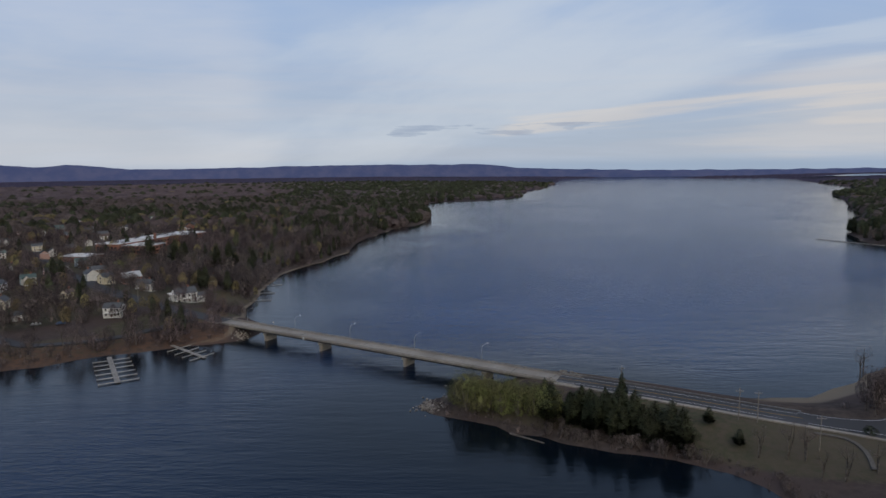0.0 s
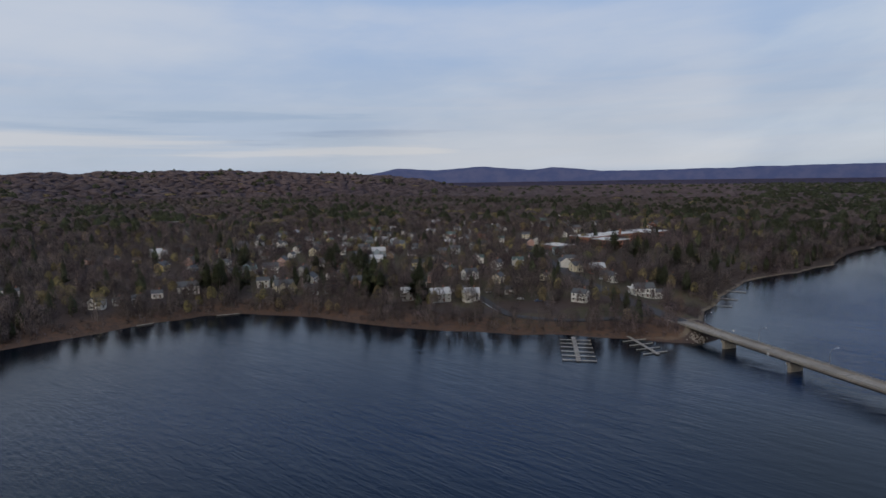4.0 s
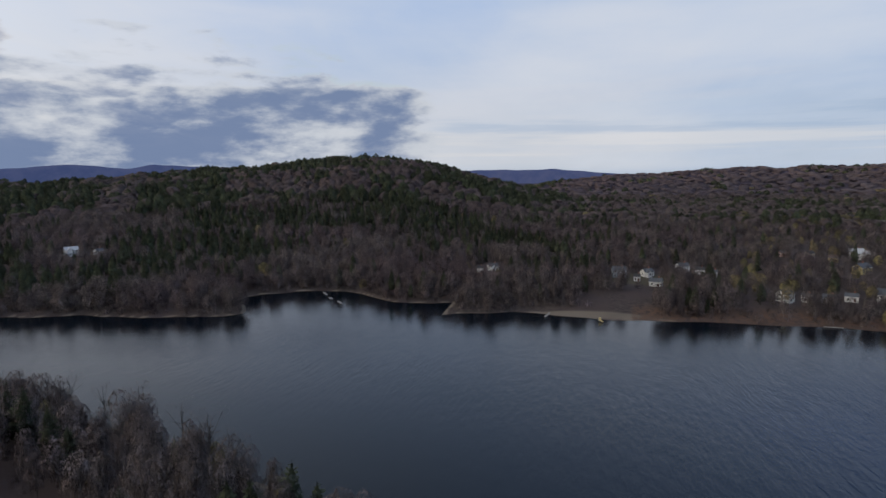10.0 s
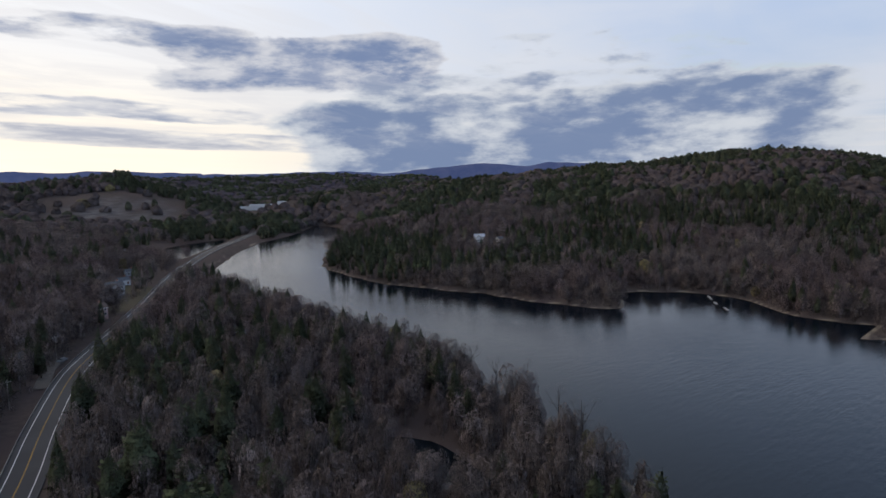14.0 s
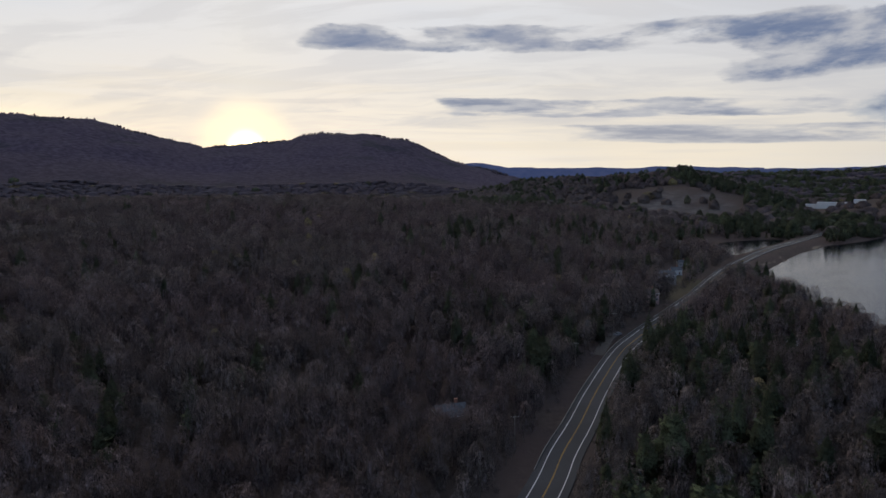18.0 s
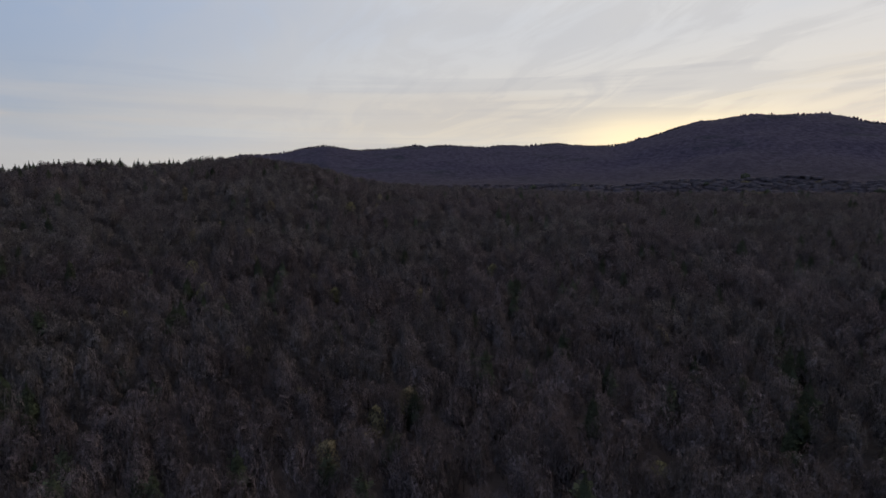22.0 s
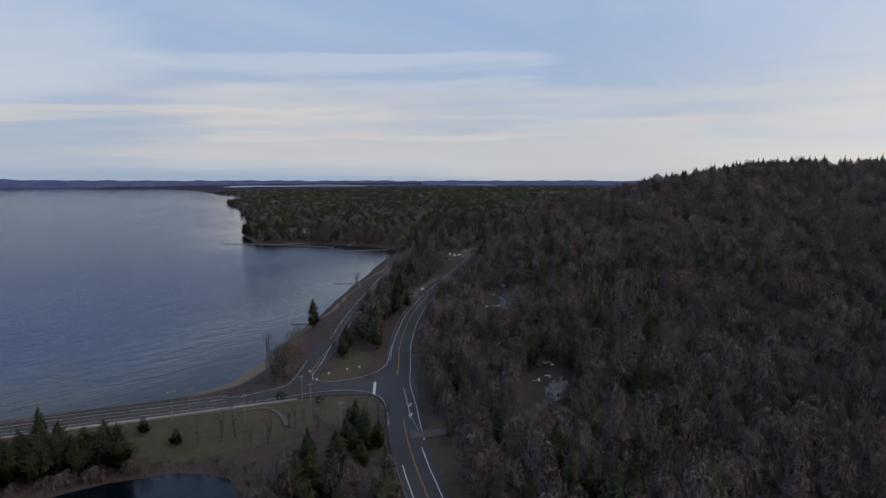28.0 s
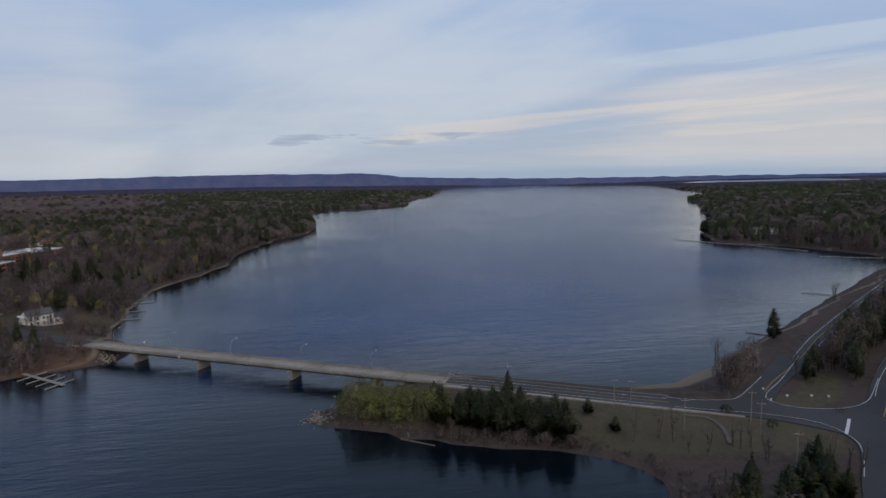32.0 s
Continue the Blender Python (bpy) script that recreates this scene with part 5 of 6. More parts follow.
COLOUR = {"w": "white", "c": "cream", "g": "grey", "b": "pale blue", "p": "faded pink", "r": "red", "y": "yellow", "k": "brick", "n": "brown"}
COVER = {"s": "slate-grey shingle", "d": "dark shingle", "l": "pale metal", "t": "green shingle", "o": "brown shingle", "f": "white flat"}


def gable(w, d, h, rise, over=0.35):
    """A gabled body along x and its roof slabs, round the origin."""
    x, y = w / 2, d / 2
    v = [(-x, -y, -1.5), (x, -y, -1.5), (x, y, -1.5), (-x, y, -1.5), (-x, -y, h), (x, -y, h), (x, y, h), (-x, y, h), (-x, 0, h + rise), (x, 0, h + rise)]
    body = (v, [(0, 1, 5, 4), (2, 3, 7, 6), (1, 2, 6, 9, 5), (3, 0, 4, 8, 7), (4, 5, 9, 8), (6, 7, 8, 9), (0, 3, 2, 1)])
    k = rise / y
    slabs = []
    for s in (-1, 1):
        ye, ze, t = s * (y + over), h - k * over, 0.22
        xo = x + over
        q = [(-xo, ye, ze), (xo, ye, ze), (xo, 0, h + rise), (-xo, 0, h + rise)]
        top = [(a, b, c + t) for a, b, c in q]
        slabs.append((q + top, [(0, 1, 2, 3), (7, 6, 5, 4), (0, 4, 5, 1), (1, 5, 6, 2), (2, 6, 7, 3), (3, 7, 4, 0)]))
    return body, slabs


def window(parent, x, y, z, face, w=1.0, h=1.4):
    """A framed pane on the wall that looks towards -y, +y, -x or +x."""
    if face in ("-y", "+y"):
        s = -1 if face == "-y" else 1
        frame_ = [box(x, y + s * 0.05, z, w + 0.3, 0.12, h + 0.3)]
        pane = [box(x, y + s * 0.13, z + 0.15, w, 0.06, h)]
    else:
        s = -1 if face == "-x" else 1
        frame_ = [box(x + s * 0.05, y, z, 0.12, w + 0.3, h + 0.3)]
        pane = [box(x + s * 0.13, y, z + 0.15, 0.06, w, h)]
    f = part("window", frame_, trim_white, parent)
    part("pane", pane, glass, f)


def house(x, y, w, turn, look_="w", roof="s", d=None, h=None, porch=False, cross=False, chimney=True, group="town houses", label="", rich=True, z=None):
    """A wooden house at plan x, y: its front looks towards its own -y."""
    d = d or max(5.0, min(9.0, w * 0.7))
    h = h or (5.2 if w > 8.5 else 3.4)
    rise = d * 0.36
    z = max(level(x, y), 1.0) if z is None else z
    storeys = "two-storey" if h > 4.6 else "single-storey"
    e = thing("house", 0, 0, 0, label or f"{COLOUR[look_]} {storeys} wooden house with a {COVER[roof]} roof", "house", group)
    body, slabs = gable(w, d, h, rise)
    wall = part("wall", [body], WALLS[look_], e)
    cover = part("roof", slabs, ROOFS[roof], e)
    part("fascia", [box(-w / 2 - 0.3, 0, h - 0.1, 0.08, d, 0.2), box(w / 2 + 0.3, 0, h - 0.1, 0.08, d, 0.2), box(0, -d / 2 - 0.33, h - 0.30, w + 0.6, 0.08, 0.22)], trim_white, e)
    if chimney:
        part("chimney", [box(w * 0.22, d * 0.12, h + rise * 0.3, 0.8, 0.8, rise * 0.7 + 1.2), box(w * 0.22, d * 0.12, h + rise + 1.15, 1.0, 1.0, 0.2)], brick_red, e)
    n = max(2, int(w / 3.0))
    for f in range(2 if h > 4.6 else 1):
        for i in range(n):
            xx = -w / 2 + w * (i + 0.5) / n
            if f == 0 and i == n // 2:
                continue
            window(e, xx, -d / 2, 0.9 + 2.6 * f, "-y")
        if rich:
            window(e, -w / 2, 0, 0.9 + 2.6 * f, "-x")
            window(e, w / 2, 0, 0.9 + 2.6 * f, "+x")
    part("door", [box(-w / 2 + w * (n // 2 + 0.5) / n, -d / 2 - 0.06, 0.1, 1.1, 0.14, 2.1)], door_dark, e)
    if porch:
        p = part("porch", [box(0, -d / 2 - 1.1, 0.0, w * 0.8, 2.2, 0.3), box(0, -d / 2 - 1.2, 2.6, w * 0.84, 2.5, 0.22)], trim_white, e)
        for q in (-0.38, -0.13, 0.13, 0.38):
            part("post", [box(q * w, -d / 2 - 2.05, 0.3, 0.2, 0.2, 2.3)], trim_white, p)
    if cross:
        b2, s2 = gable(d * 0.7, d * 0.6, h, d * 0.30)
        turned = lambda sol: ([(a_b[1] * -1 + w * -0.18, a_b[0] - d * 0.55, a_b[2]) for a_b in sol[0]], sol[1])
        part("wing", [turned(b2)], WALLS[look_], e)
        part("wing_roof", [turned(q) for q in s2], ROOFS[roof], e)
        window(e, w * -0.18, -d * 0.55 - d * 0.35, 1.0, "-y", 1.2)
    e.matrix_basis = pose(x, y, z, 0, 0, turn)
    return e


def facing(x, y, off=0.0):
    """The turn that makes a front look towards the middle of the plan."""
    return math.degrees(math.atan2(-x, y)) + off


# houses above the town's bank: x, y, width, extra turn, and their looks
for x, y, w, off, k, r, opt in [
        (-415, 195, 13.8, 5, "w", "s", 0), (-393, 241, 8.7, -8, "w", "s", 0), (-372, 244, 13.5, 14, "c", "s", 3), (-347, 250, 8.9, 3, "w", "s", 0),
        (-342, 263, 8.1, -5, "g", "s", 0), (-374, 288, 6.0, 40, "w", "d", 0), (-391, 307, 8.0, 55, "p", "o", 0), (-277, 276, 11.0, 10, "g", "l", 0),
        (-258, 284, 12.5, 18, "g", "l", 0), (-245, 299, 11.0, 6, "w", "l", 2), (-286, 349, 11.0, 35, "w", "s", 2), (-292, 391, 9.2, 60, "w", "s", 0)]:
    house(x, y, w, facing(x, y, off), k, r, porch=opt == 1, cross=opt >= 2, group="houses above the bank")
for x, y, w, off, k, r, opt in [
        (-262, 352, 9.0, 70, "c", "s", 0), (-332, 373, 7.5, 65, "w", "s", 0), (-186, 335, 9.5, -25, "w", "s", 1), (-239, 379, 7.6, 50, "c", "o", 0),
        (-236, 418, 9.0, 40, "c", "s", 2), (-228, 435, 12.8, 20, "k", "l", 0), (-203, 407, 10.7, -30, "w", "s", 1), (-174, 449, 6.5, 10, "w", "s", 0),
        (-443, 279, 12.7, 6, "w", "s", 0), (-443, 260, 10.6, -6, "g", "t", 0), (-553, 363, 9.5, 30, "w", "s", 2), (-627, 411, 13.0, 5, "w", "s", 2)]:
    house(x, y, w, facing(x, y, off), k, r, porch=opt == 1, cross=opt >= 2, group="town houses")
for x, y, w, off, k, r, opt in [
        (-487, 330, 7.0, 60, "w", "s", 0), (-550, 347, 8.5, 10, "w", "d", 0), (-528, 430, 8.4, 60, "w", "s", 0), (-789, 376, 13.1, 30, "w", "s", 2),
        (-919, 421, 12.0, 0, "w", "l", 0), (-495, 237, 8.0, 55, "g", "s", 0), (-584, 251, 9.5, 0, "w", "l", 0), (-621, 287, 9.0, 25, "g", "s", 0),
        (-574, 272, 11.9, 8, "g", "s", 0), (-510, 443, 12.6, 30, "g", "s", 2), (-492, 449, 13.0, 10, "w", "l", 0), (-478, 456, 8.6, 40, "b", "l", 0)]:
    house(x, y, w, facing(x, y, off), k, r, porch=opt == 1, cross=opt >= 2, group="town houses", rich=False)
for x, y, w, off, k, r, opt in [
        (-434, 392, 13.0, 5, "b", "l", 2), (-463, 399, 11.4, -10, "w", "s", 0), (-627, 548, 10.9, 10, "r", "o", 0), (-607, 664, 11.8, 0, "w", "l", 0),
        (-500, -58, 8.5, 25, "w", "s", 2), (-489, -67, 4.5, 0, "w", "d", 0), (-483, 41, 10.0, 10, "g", "s", 0), (-469, 53, 4.5, 0, "w", "d", 0),
        (-485, 62, 8.4, 40, "w", "s", 2), (-451, 64, 8.5, -10, "w", "s", 0), (-506, 91, 8.7, 30, "w", "s", 0), (-502, 103, 6.7, 0, "w", "d", 0)]:
    house(x, y, w, facing(x, y, off), k, r, porch=opt == 1, cross=opt >= 2, group="houses by the cove")
for x, y, w, off, k, r, opt in [
        (-494, 111, 6.0, 0, "g", "s", 0), (-411, 135, 8.8, 50, "w", "s", 2), (-413, 148, 5.5, 10, "w", "s", 0), (-412, 160, 7.6, 0, "g", "s", 0),
        (-416, 174, 7.0, 0, "w", "s", 0), (-600, 252, 10.5, 15, "w", "l", 0), (-572, 223, 7.0, 0, "y", "o", 0), (-568, 456, 8.6, 30, "w", "s", 0),
        (-482, -449, 11.0, 12, "w", "l", 2), (-491, -427, 7.5, 40, "w", "s", 0), (-92, -373, 9.1, 30, "p", "o", 0), (-119, -441, 10.5, 20, "g", "s", 2)]:
    house(x, y, w, facing(x, y, off), k, r, porch=opt == 1, cross=opt >= 2, group="houses among the trees")
for x, y, w, off, k, r, opt in [
        (-155, -535, 7.0, 20, "g", "s", 0), (-135, -480, 8.0, 30, "w", "s", 0), (-188, -682, 9.3, 15, "g", "s", 0), (10, -172, 9.0, 20, "n", "s", 0), (-45, -290, 7.0, 25, "g", "s", 0),
        (551, 697, 12.4, 0, "g", "s", 0), (602, 823, 12.0, 0, "w", "d", 0), (560, 680, 9.8, 0, "w", "s", 0), (290, 176, 9.8, 20, "g", "d", 0),
        (184, 92, 7.0, 35, "g", "s", 0), (-127, -268, 6.0, 20, "w", "l", 0), (-108, -300, 8.0, 10, "g", "s", 0)]:
    house(x, y, w, facing(x, y, off), k, r, porch=opt == 1, cross=opt >= 2, group="houses among the trees")

# the white house with columns beside the bridge road
z = max(level(-163, 374), 4.0)
villa = house(-163, 374, 13.0, facing(-163, 374, 20), "w", "s", d=8.5, h=5.8, porch=False, group="landmark houses", label="large white colonial house with columns and slate-grey roof", z=z)
for k in range(4):
    part("column", [rod((-7.9, -3.4 + 2.2 * k, 0.0), (-7.9, -3.4 + 2.2 * k, 5.7), 0.32, 0.26, 8)], trim_white).parent = villa
pediment = part("portico_roof", [box(-7.6, 0, 5.7, 2.4, 8.9, 0.35)], trim_white)
pediment.parent = villa
part("porch", [box(1.0, -5.4, 0.0, 9.0, 2.4, 0.3), box(1.0, -5.4, 2.7, 9.4, 2.6, 0.25)], trim_white).parent = villa
for k in range(5):
    part("porch_post", [box(-3.2 + 2.1 * k, -6.4, 0.3, 0.22, 0.22, 2.4)], trim_white).parent = villa
body, slabs = gable(6.5, 5.5, 3.0, 1.5)
shift = lambda sol, dx, dy: ([(a + dx, b_ + dy, c) for a, b_, c in sol[0]], sol[1])
part("side_wing", [shift(body, 9.7, 0.5)], WALLS["w"]).parent = villa
part("side_wing_roof", [shift(q, 9.7, 0.5) for q in slabs], ROOFS["s"]).parent = villa

# the brick school: long flat-roofed blocks
school = thing("school", -300, 600, level(-300, 600), "long red-brick school of flat white-roofed blocks", "school")
for cx, cy, w, d, h, t in [(-312, 640, 26, 120, 9, -12), (-296, 592, 34, 26, 7.5, -12), (-318, 528, 26, 20, 6, -12), (-296, 690, 30, 40, 8, -12)]:
    z = level(cx, cy)
    blk = part("block", [box(cx, cy, z - 2, w, d, h + 2, t)], WALLS["k"], school)
    part("roof", [box(cx, cy, z + h, w + 1, d + 1, 0.5, t), box(cx + 2, cy - d * 0.2, z + h + 0.5, w * 0.2, d * 0.12, 1.4, t)], ROOFS["f"], school, "white membrane flat roof")
    c, s = math.cos(radians(t)), math.sin(radians(t))
    for i in range(int(w / 4)):
        u = -w / 2 + 4 * (i + 0.5)
        for f in range(int(h // 3.6)):
            q = box(cx + u * c + (d / 2 + 0.1) * s, cy + u * s - (d / 2 + 0.1) * c, z + 1 + 3.6 * f, 2.4, 0.2, 1.8, t)
            part("window", [q], glass, blk)
    for i in range(int(d / 5)):
        u = -d / 2 + 5 * (i + 0.5)
        for f in range(int(h // 3.6)):
            q = box(cx + (w / 2 + 0.1) * c - u * s, cy + (w / 2 + 0.1) * s + u * c, z + 1 + 3.6 * f, 0.2, 3.0, 1.8, t)
            part("window", [q], glass, blk)
part("chimney", [box(-300, 628, level(-300, 628), 2.2, 2.2, 16, -12, 0.8)], brick_red, school)
part("entrance_sign", [box(-276, 566, level(-276, 566) + 2, 3, 0.3, 1, -12)], trim_white, school)

# the far works beyond the river bend, and the dam below it
mill = thing("factory", -666, -1322, 0, "long white industrial shed beyond the river", "factory")
for cx, cy, w, d, h, t in [(-666, -1322, 55, 24, 11, 150), (-640, -1345, 30, 20, 8, 150), (-700, -1290, 20, 16, 7, 150)]:
    z = level(cx, cy)
    part("hall", [box(cx, cy, z - 3, w, d, h + 3, t)], WALLS["w"], mill)
    part("roof", [box(cx, cy, z + h, w + 1, d + 1, 0.8, t, 0.96)], ROOFS["l"], mill)
    for i in range(6):
        c, s = math.cos(radians(t)), math.sin(radians(t))
        u = -w / 2 + w * (i + 0.5) / 6
        part("door", [box(cx + u * c + (d / 2) * -s, cy + u * s + (d / 2) * c, z, w / 10, 0.5, h * 0.5, t)], glass, mill)
dam = thing("dam", -610, -975, 0, "low pale concrete dam across the river bend", "dam")
part("wall", [box(-612, -965, -2, 110, 2.5, 5.0, -35, 0.96)], concrete, dam)
part("walkway", [box(-612, -965, 3.0, 110, 1.4, 0.3, -35)], concrete, dam)
for k in range(9):
    part("gate_post", [box(-612 + (k - 4) * 11 * 0.82, -965 - (k - 4) * 11 * 0.57, 0, 1.2, 1.6, 4.5, -35)], concrete, dam)

# the rest of the town: rows of houses along its streets
HG = np.random.RandomState(21)
built = [(o.matrix_basis.translation.x, o.matrix_basis.translation.y) for o in scene.objects if o.name.startswith("house")]
made = 0
for row in range(22):
    for col in range(26):
        x = -230 - row * 36 + HG.uniform(-8, 8) - col * 6
        y = 330 + col * 26 + HG.uniform(-7, 7) - row * 14
        r, az = math.hypot(x, y), math.degrees(math.atan2(-x, y))
        if made >= 165 or not (19 < az < 74 and 400 < r < 1080) or (abs(x + 300) < 60 and 500 < y < 760) or (x > -260 and y > 480):
            continue
        if r > 820 and HG.uniform() < 0.30 or HG.uniform() < 0.16:
            continue
        if min(math.hypot(x - a, y - b_) for a, b_ in built) < 17:
            continue
        built.append((x, y))
        made += 1
        w = HG.uniform(7.5, 12)
        house(x, y, w, 40 + HG.choice([0, 90]) + HG.uniform(-6, 6), HG.choice(list("wwwwcggbkpyn")), HG.choice(list("sssddolt")),
              porch=HG.uniform() < 0.2, cross=HG.uniform() < 0.25, chimney=HG.uniform() < 0.5, rich=False)

# ---- the woods, planted round the roads and houses ----
HOMES = [(o.matrix_basis.translation.x, o.matrix_basis.translation.y) for o in scene.objects
         if o.parent is None and o.name.split(".")[0] in ("house", "villa", "school", "shed", "factory", "garage")]


def beside_house(x, y, r):
    """Trees that would stand in a house or its front yard."""
    no = np.zeros(len(x), bool)
    for hx, hy in HOMES:
        q = math.hypot(hx, hy)
        ux, uy = -hx / q, -hy / q
        f, s = (x - hx) * ux + (y - hy) * uy, (x - hx) * uy - (y - hy) * ux
        lone = not 14 < math.degrees(math.atan2(-hx, hy)) < 76 and q > 400
        no |= (np.abs(s) < (9 if lone else 7)) & (f > (-9 if lone else -6)) & (f < (42 if lone else 5 if q < 450 else 8))
    return no


# how high the land already passed stands in the sky, from the middle of the plan outwards
LINE = np.maximum.accumulate(np.degrees(np.arctan2(GZ + 5.0 - 84.0, radii[:, None])), axis=0)


def in_sight(x, y, z, r):
    """Leaves out woods behind the crests of the hills."""
    i = np.clip(np.searchsorted(radii, r * 0.97) - 1, 0, len(radii) - 1)
    j = ((np.arctan2(-x, y) % (2 * math.pi)) / (2 * math.pi) * GZ.shape[1]).astype(int) % GZ.shape[1]
    return np.degrees(np.arctan2(z + 20.0 - 84.0, r)) > LINE[i, j] - 0.05


heap = {"twigs": [], "wood": [], "far": [], "edge": [], "pines": [], "buds": [], "brush": []}
for kit, r0, r1, gap in RINGS:
    p = spots(r0, r1, gap)
    x, y = p[:, 0], p[:, 1]
    z, shore = ground_at(x, y)
    r = np.hypot(x, y)
    keep = wooded(x, y, shore, r)
    keep &= RG.uniform(size=len(x)) > 0.36 * town(x, y) * (r < 900)
    keep &= ~beside_house(x, y, r)
    keep &= ~((town(x, y) > 0) & (shore < 15) & (RG.uniform(size=len(x)) < 0.3))
    bearing = np.degrees(np.arctan2(-x, y)) % 360
    quarry = (np.abs(bearing - 165.0) < 5.6) & (r > 1050) & (r < 1310) & (wave(x, y, 170, 5.0) > -0.75)
    yard = (bearing > 150) & (bearing < 156) & (r > 1180) & (r < 1520)
    keep &= ~((quarry | yard) & (RG.uniform(size=len(x)) < 0.97))
    az = np.degrees(np.arctan2(-x, y)) % 360
    keep &= in_sight(x, y, z, r)
    keep &= (r < 2000) | (az < 172) | (az > 292)
    x, y, z, r = x[keep], y[keep], z[keep] - 0.2, r[keep]
    isp = RG.uniform(size=len(x)) < pine_share(x, y, r)
    isb = ~isp & (RG.uniform(size=len(x)) < 0.010 + 0.22 * town(x, y) * (wave(x, y, 95, 4.0) > -0.25) + 0.03 * (wave(x, y, 120, 7.0) > 0.5))
    sc = RG.uniform(0.62, 1.2, len(x)) * (1 + 0.12 * wave(x, y, 70, 2.0))
    sc = sc * (1 - 0.10 * town(x, y) * ~isp)
    bare = ~isp & ~isb
    k = int(bare.sum())
    draw = (RG.randint(len(KITS[kit][0]), size=k), RG.uniform(0, 6.283, k), RG.uniform(0.85, 1.2, k))
    if kit in ("far", "edge"):
        heap[kit].append(plant(KITS[kit][0], x[bare], y[bare], z[bare], sc[bare], RG, *draw, spread=0.13 if kit == "far" else 0.10))
    else:
        heap["twigs"].append(plant([t for t, _ in KITS[kit][0]], x[bare], y[bare], z[bare], sc[bare], RG, *draw))
        heap["wood"].append(plant([w for _, w in KITS[kit][0]], x[bare], y[bare], z[bare], sc[bare], RG, *draw))
    heap["pines"].append(plant(KITS[kit][1], x[isp], y[isp], z[isp], sc[isp], RG))
    heap["buds"].append(plant(KITS[kit][0] if kit in ("far", "edge") else BUDS, x[isb], y[isb], z[isb], sc[isb], RG))
# the fringe of trees along the mountains' crest
p = spots(3420, 3560, 15.0)
x, y = p[:, 0], p[:, 1]
keep = (np.degrees(np.arctan2(-x, y)) % 360 > 180) & (np.degrees(np.arctan2(-x, y)) % 360 < 282)
x, y = x[keep], y[keep]
heap["edge"].append(plant([lump(4, 2, 13.0, 6.0, s + 90, 0.0, 0.3, 0.35) for s in range(4)], x, y, ground_at(x, y)[0] - 1.0, RG.uniform(0.6, 1.3, len(x)), RG))
p = spots(118, 400, 5.2)
x, y = p[:, 0], p[:, 1]
z, shore = ground_at(x, y)
keep = wooded(x, y, shore, np.hypot(x, y)) & (RG.uniform(size=len(x)) > 0.35 + 0.5 * town(x, y))
heap["brush"].append(plant(BRUSH, x[keep], y[keep], z[keep] - 0.1, RG.uniform(0.6, 1.3, keep.sum()), RG))


p = spots(240, 640, 5.5)
x, y = p[:, 0], p[:, 1]
z, shore = ground_at(x, y)
keep = wooded(x, y, shore, np.hypot(x, y)) & (shore > 2.5) & (shore < 22) & (RG.uniform(size=len(x)) > 0.2)
heap["brush"].append(plant(BRUSH, x[keep], y[keep], z[keep] - 0.2, RG.uniform(1.0, 2.3, keep.sum()), RG))
p = spots(140, 300, 2.4)
x, y = p[:, 0], p[:, 1]
z, shore = ground_at(x, y)
keep = (x > -5) & (x < 120) & (y > 112) & (y < 214 - 0.42 * x) & (shore > 0.6) & (shore < 7 + 3 * wave(x, y, 25))
heap["brush"].append(plant(BRUSH, x[keep], y[keep], z[keep] - 0.1, RG.uniform(0.35, 0.9, keep.sum()), RG))


def forest(name, pieces, mat, label):
    v = np.concatenate([a[0] for a in pieces])
    ob = sheet(name, v, np.arange(len(v)).reshape(-1, 3), mat, False)
    layer(ob, "tone", np.concatenate([a[1] for a in pieces]))
    at = ob.data.attributes.new("round", "FLOAT_VECTOR", "POINT")
    at.data.foreach_set("vector", np.concatenate([a[2] for a in pieces]).astype(np.float32).ravel())
    return tagged(ob, label, "trees", kind="stuff")


forest("bare_woods", heap["twigs"], twigs, "leafless grey-brown deciduous woods with fine twigs")
forest("tree_trunks", heap["wood"], bark, "grey trunks and limbs of the leafless woods")
forest("distant_woods", heap["far"], far_twigs, "purple-brown leafless woods on the hills")
forest("mountain_woods", heap["edge"], mountain_twigs, "dusky leafless woods on the far mountains")
forest("pine_woods", heap["pines"], needles, "dark green white pines scattered through the woods")
forest("budding_trees", heap["buds"], buds, "yellow-green budding trees among bare ones")
forest("undergrowth", heap["brush"], twigs, "low brown brush between the trees")

# ---- trees that stand by themselves ----
def tri_part(name, tris, mat, parent):
    t = np.array(tris, float)
    o = rounded(t)
    v = t.reshape(-1, 3)
    ob = sheet(name, v, np.arange(len(v)).reshape(-1, 3), mat, False)
    layer(ob, "tone", np.ones(len(v)))
    at = ob.data.attributes.new("round", "FLOAT_VECTOR", "POINT")
    at.data.foreach_set("vector", o.astype(np.float32).ravel())
    ob.parent = parent
    return ob


def pine_tree(label, seed, height=15.0, spread=3.8, group="pines on the causeway", layers=22, per=15):
    e = thing("pine_tree", 0, 0, 0, label, "tree", group)
    part("trunk", [rod((0, 0, -0.6), (0, 0, height * 0.95), 0.26, 0.04, 7)], bark, e)
    tri_part("crown", np.concatenate([pine(layers, height, spread, seed, per, 0.42), lump(8, 4, height * 0.95, spread * 0.5, seed, 0.10, 0.5, 0.3)]), needles, e)
    return e


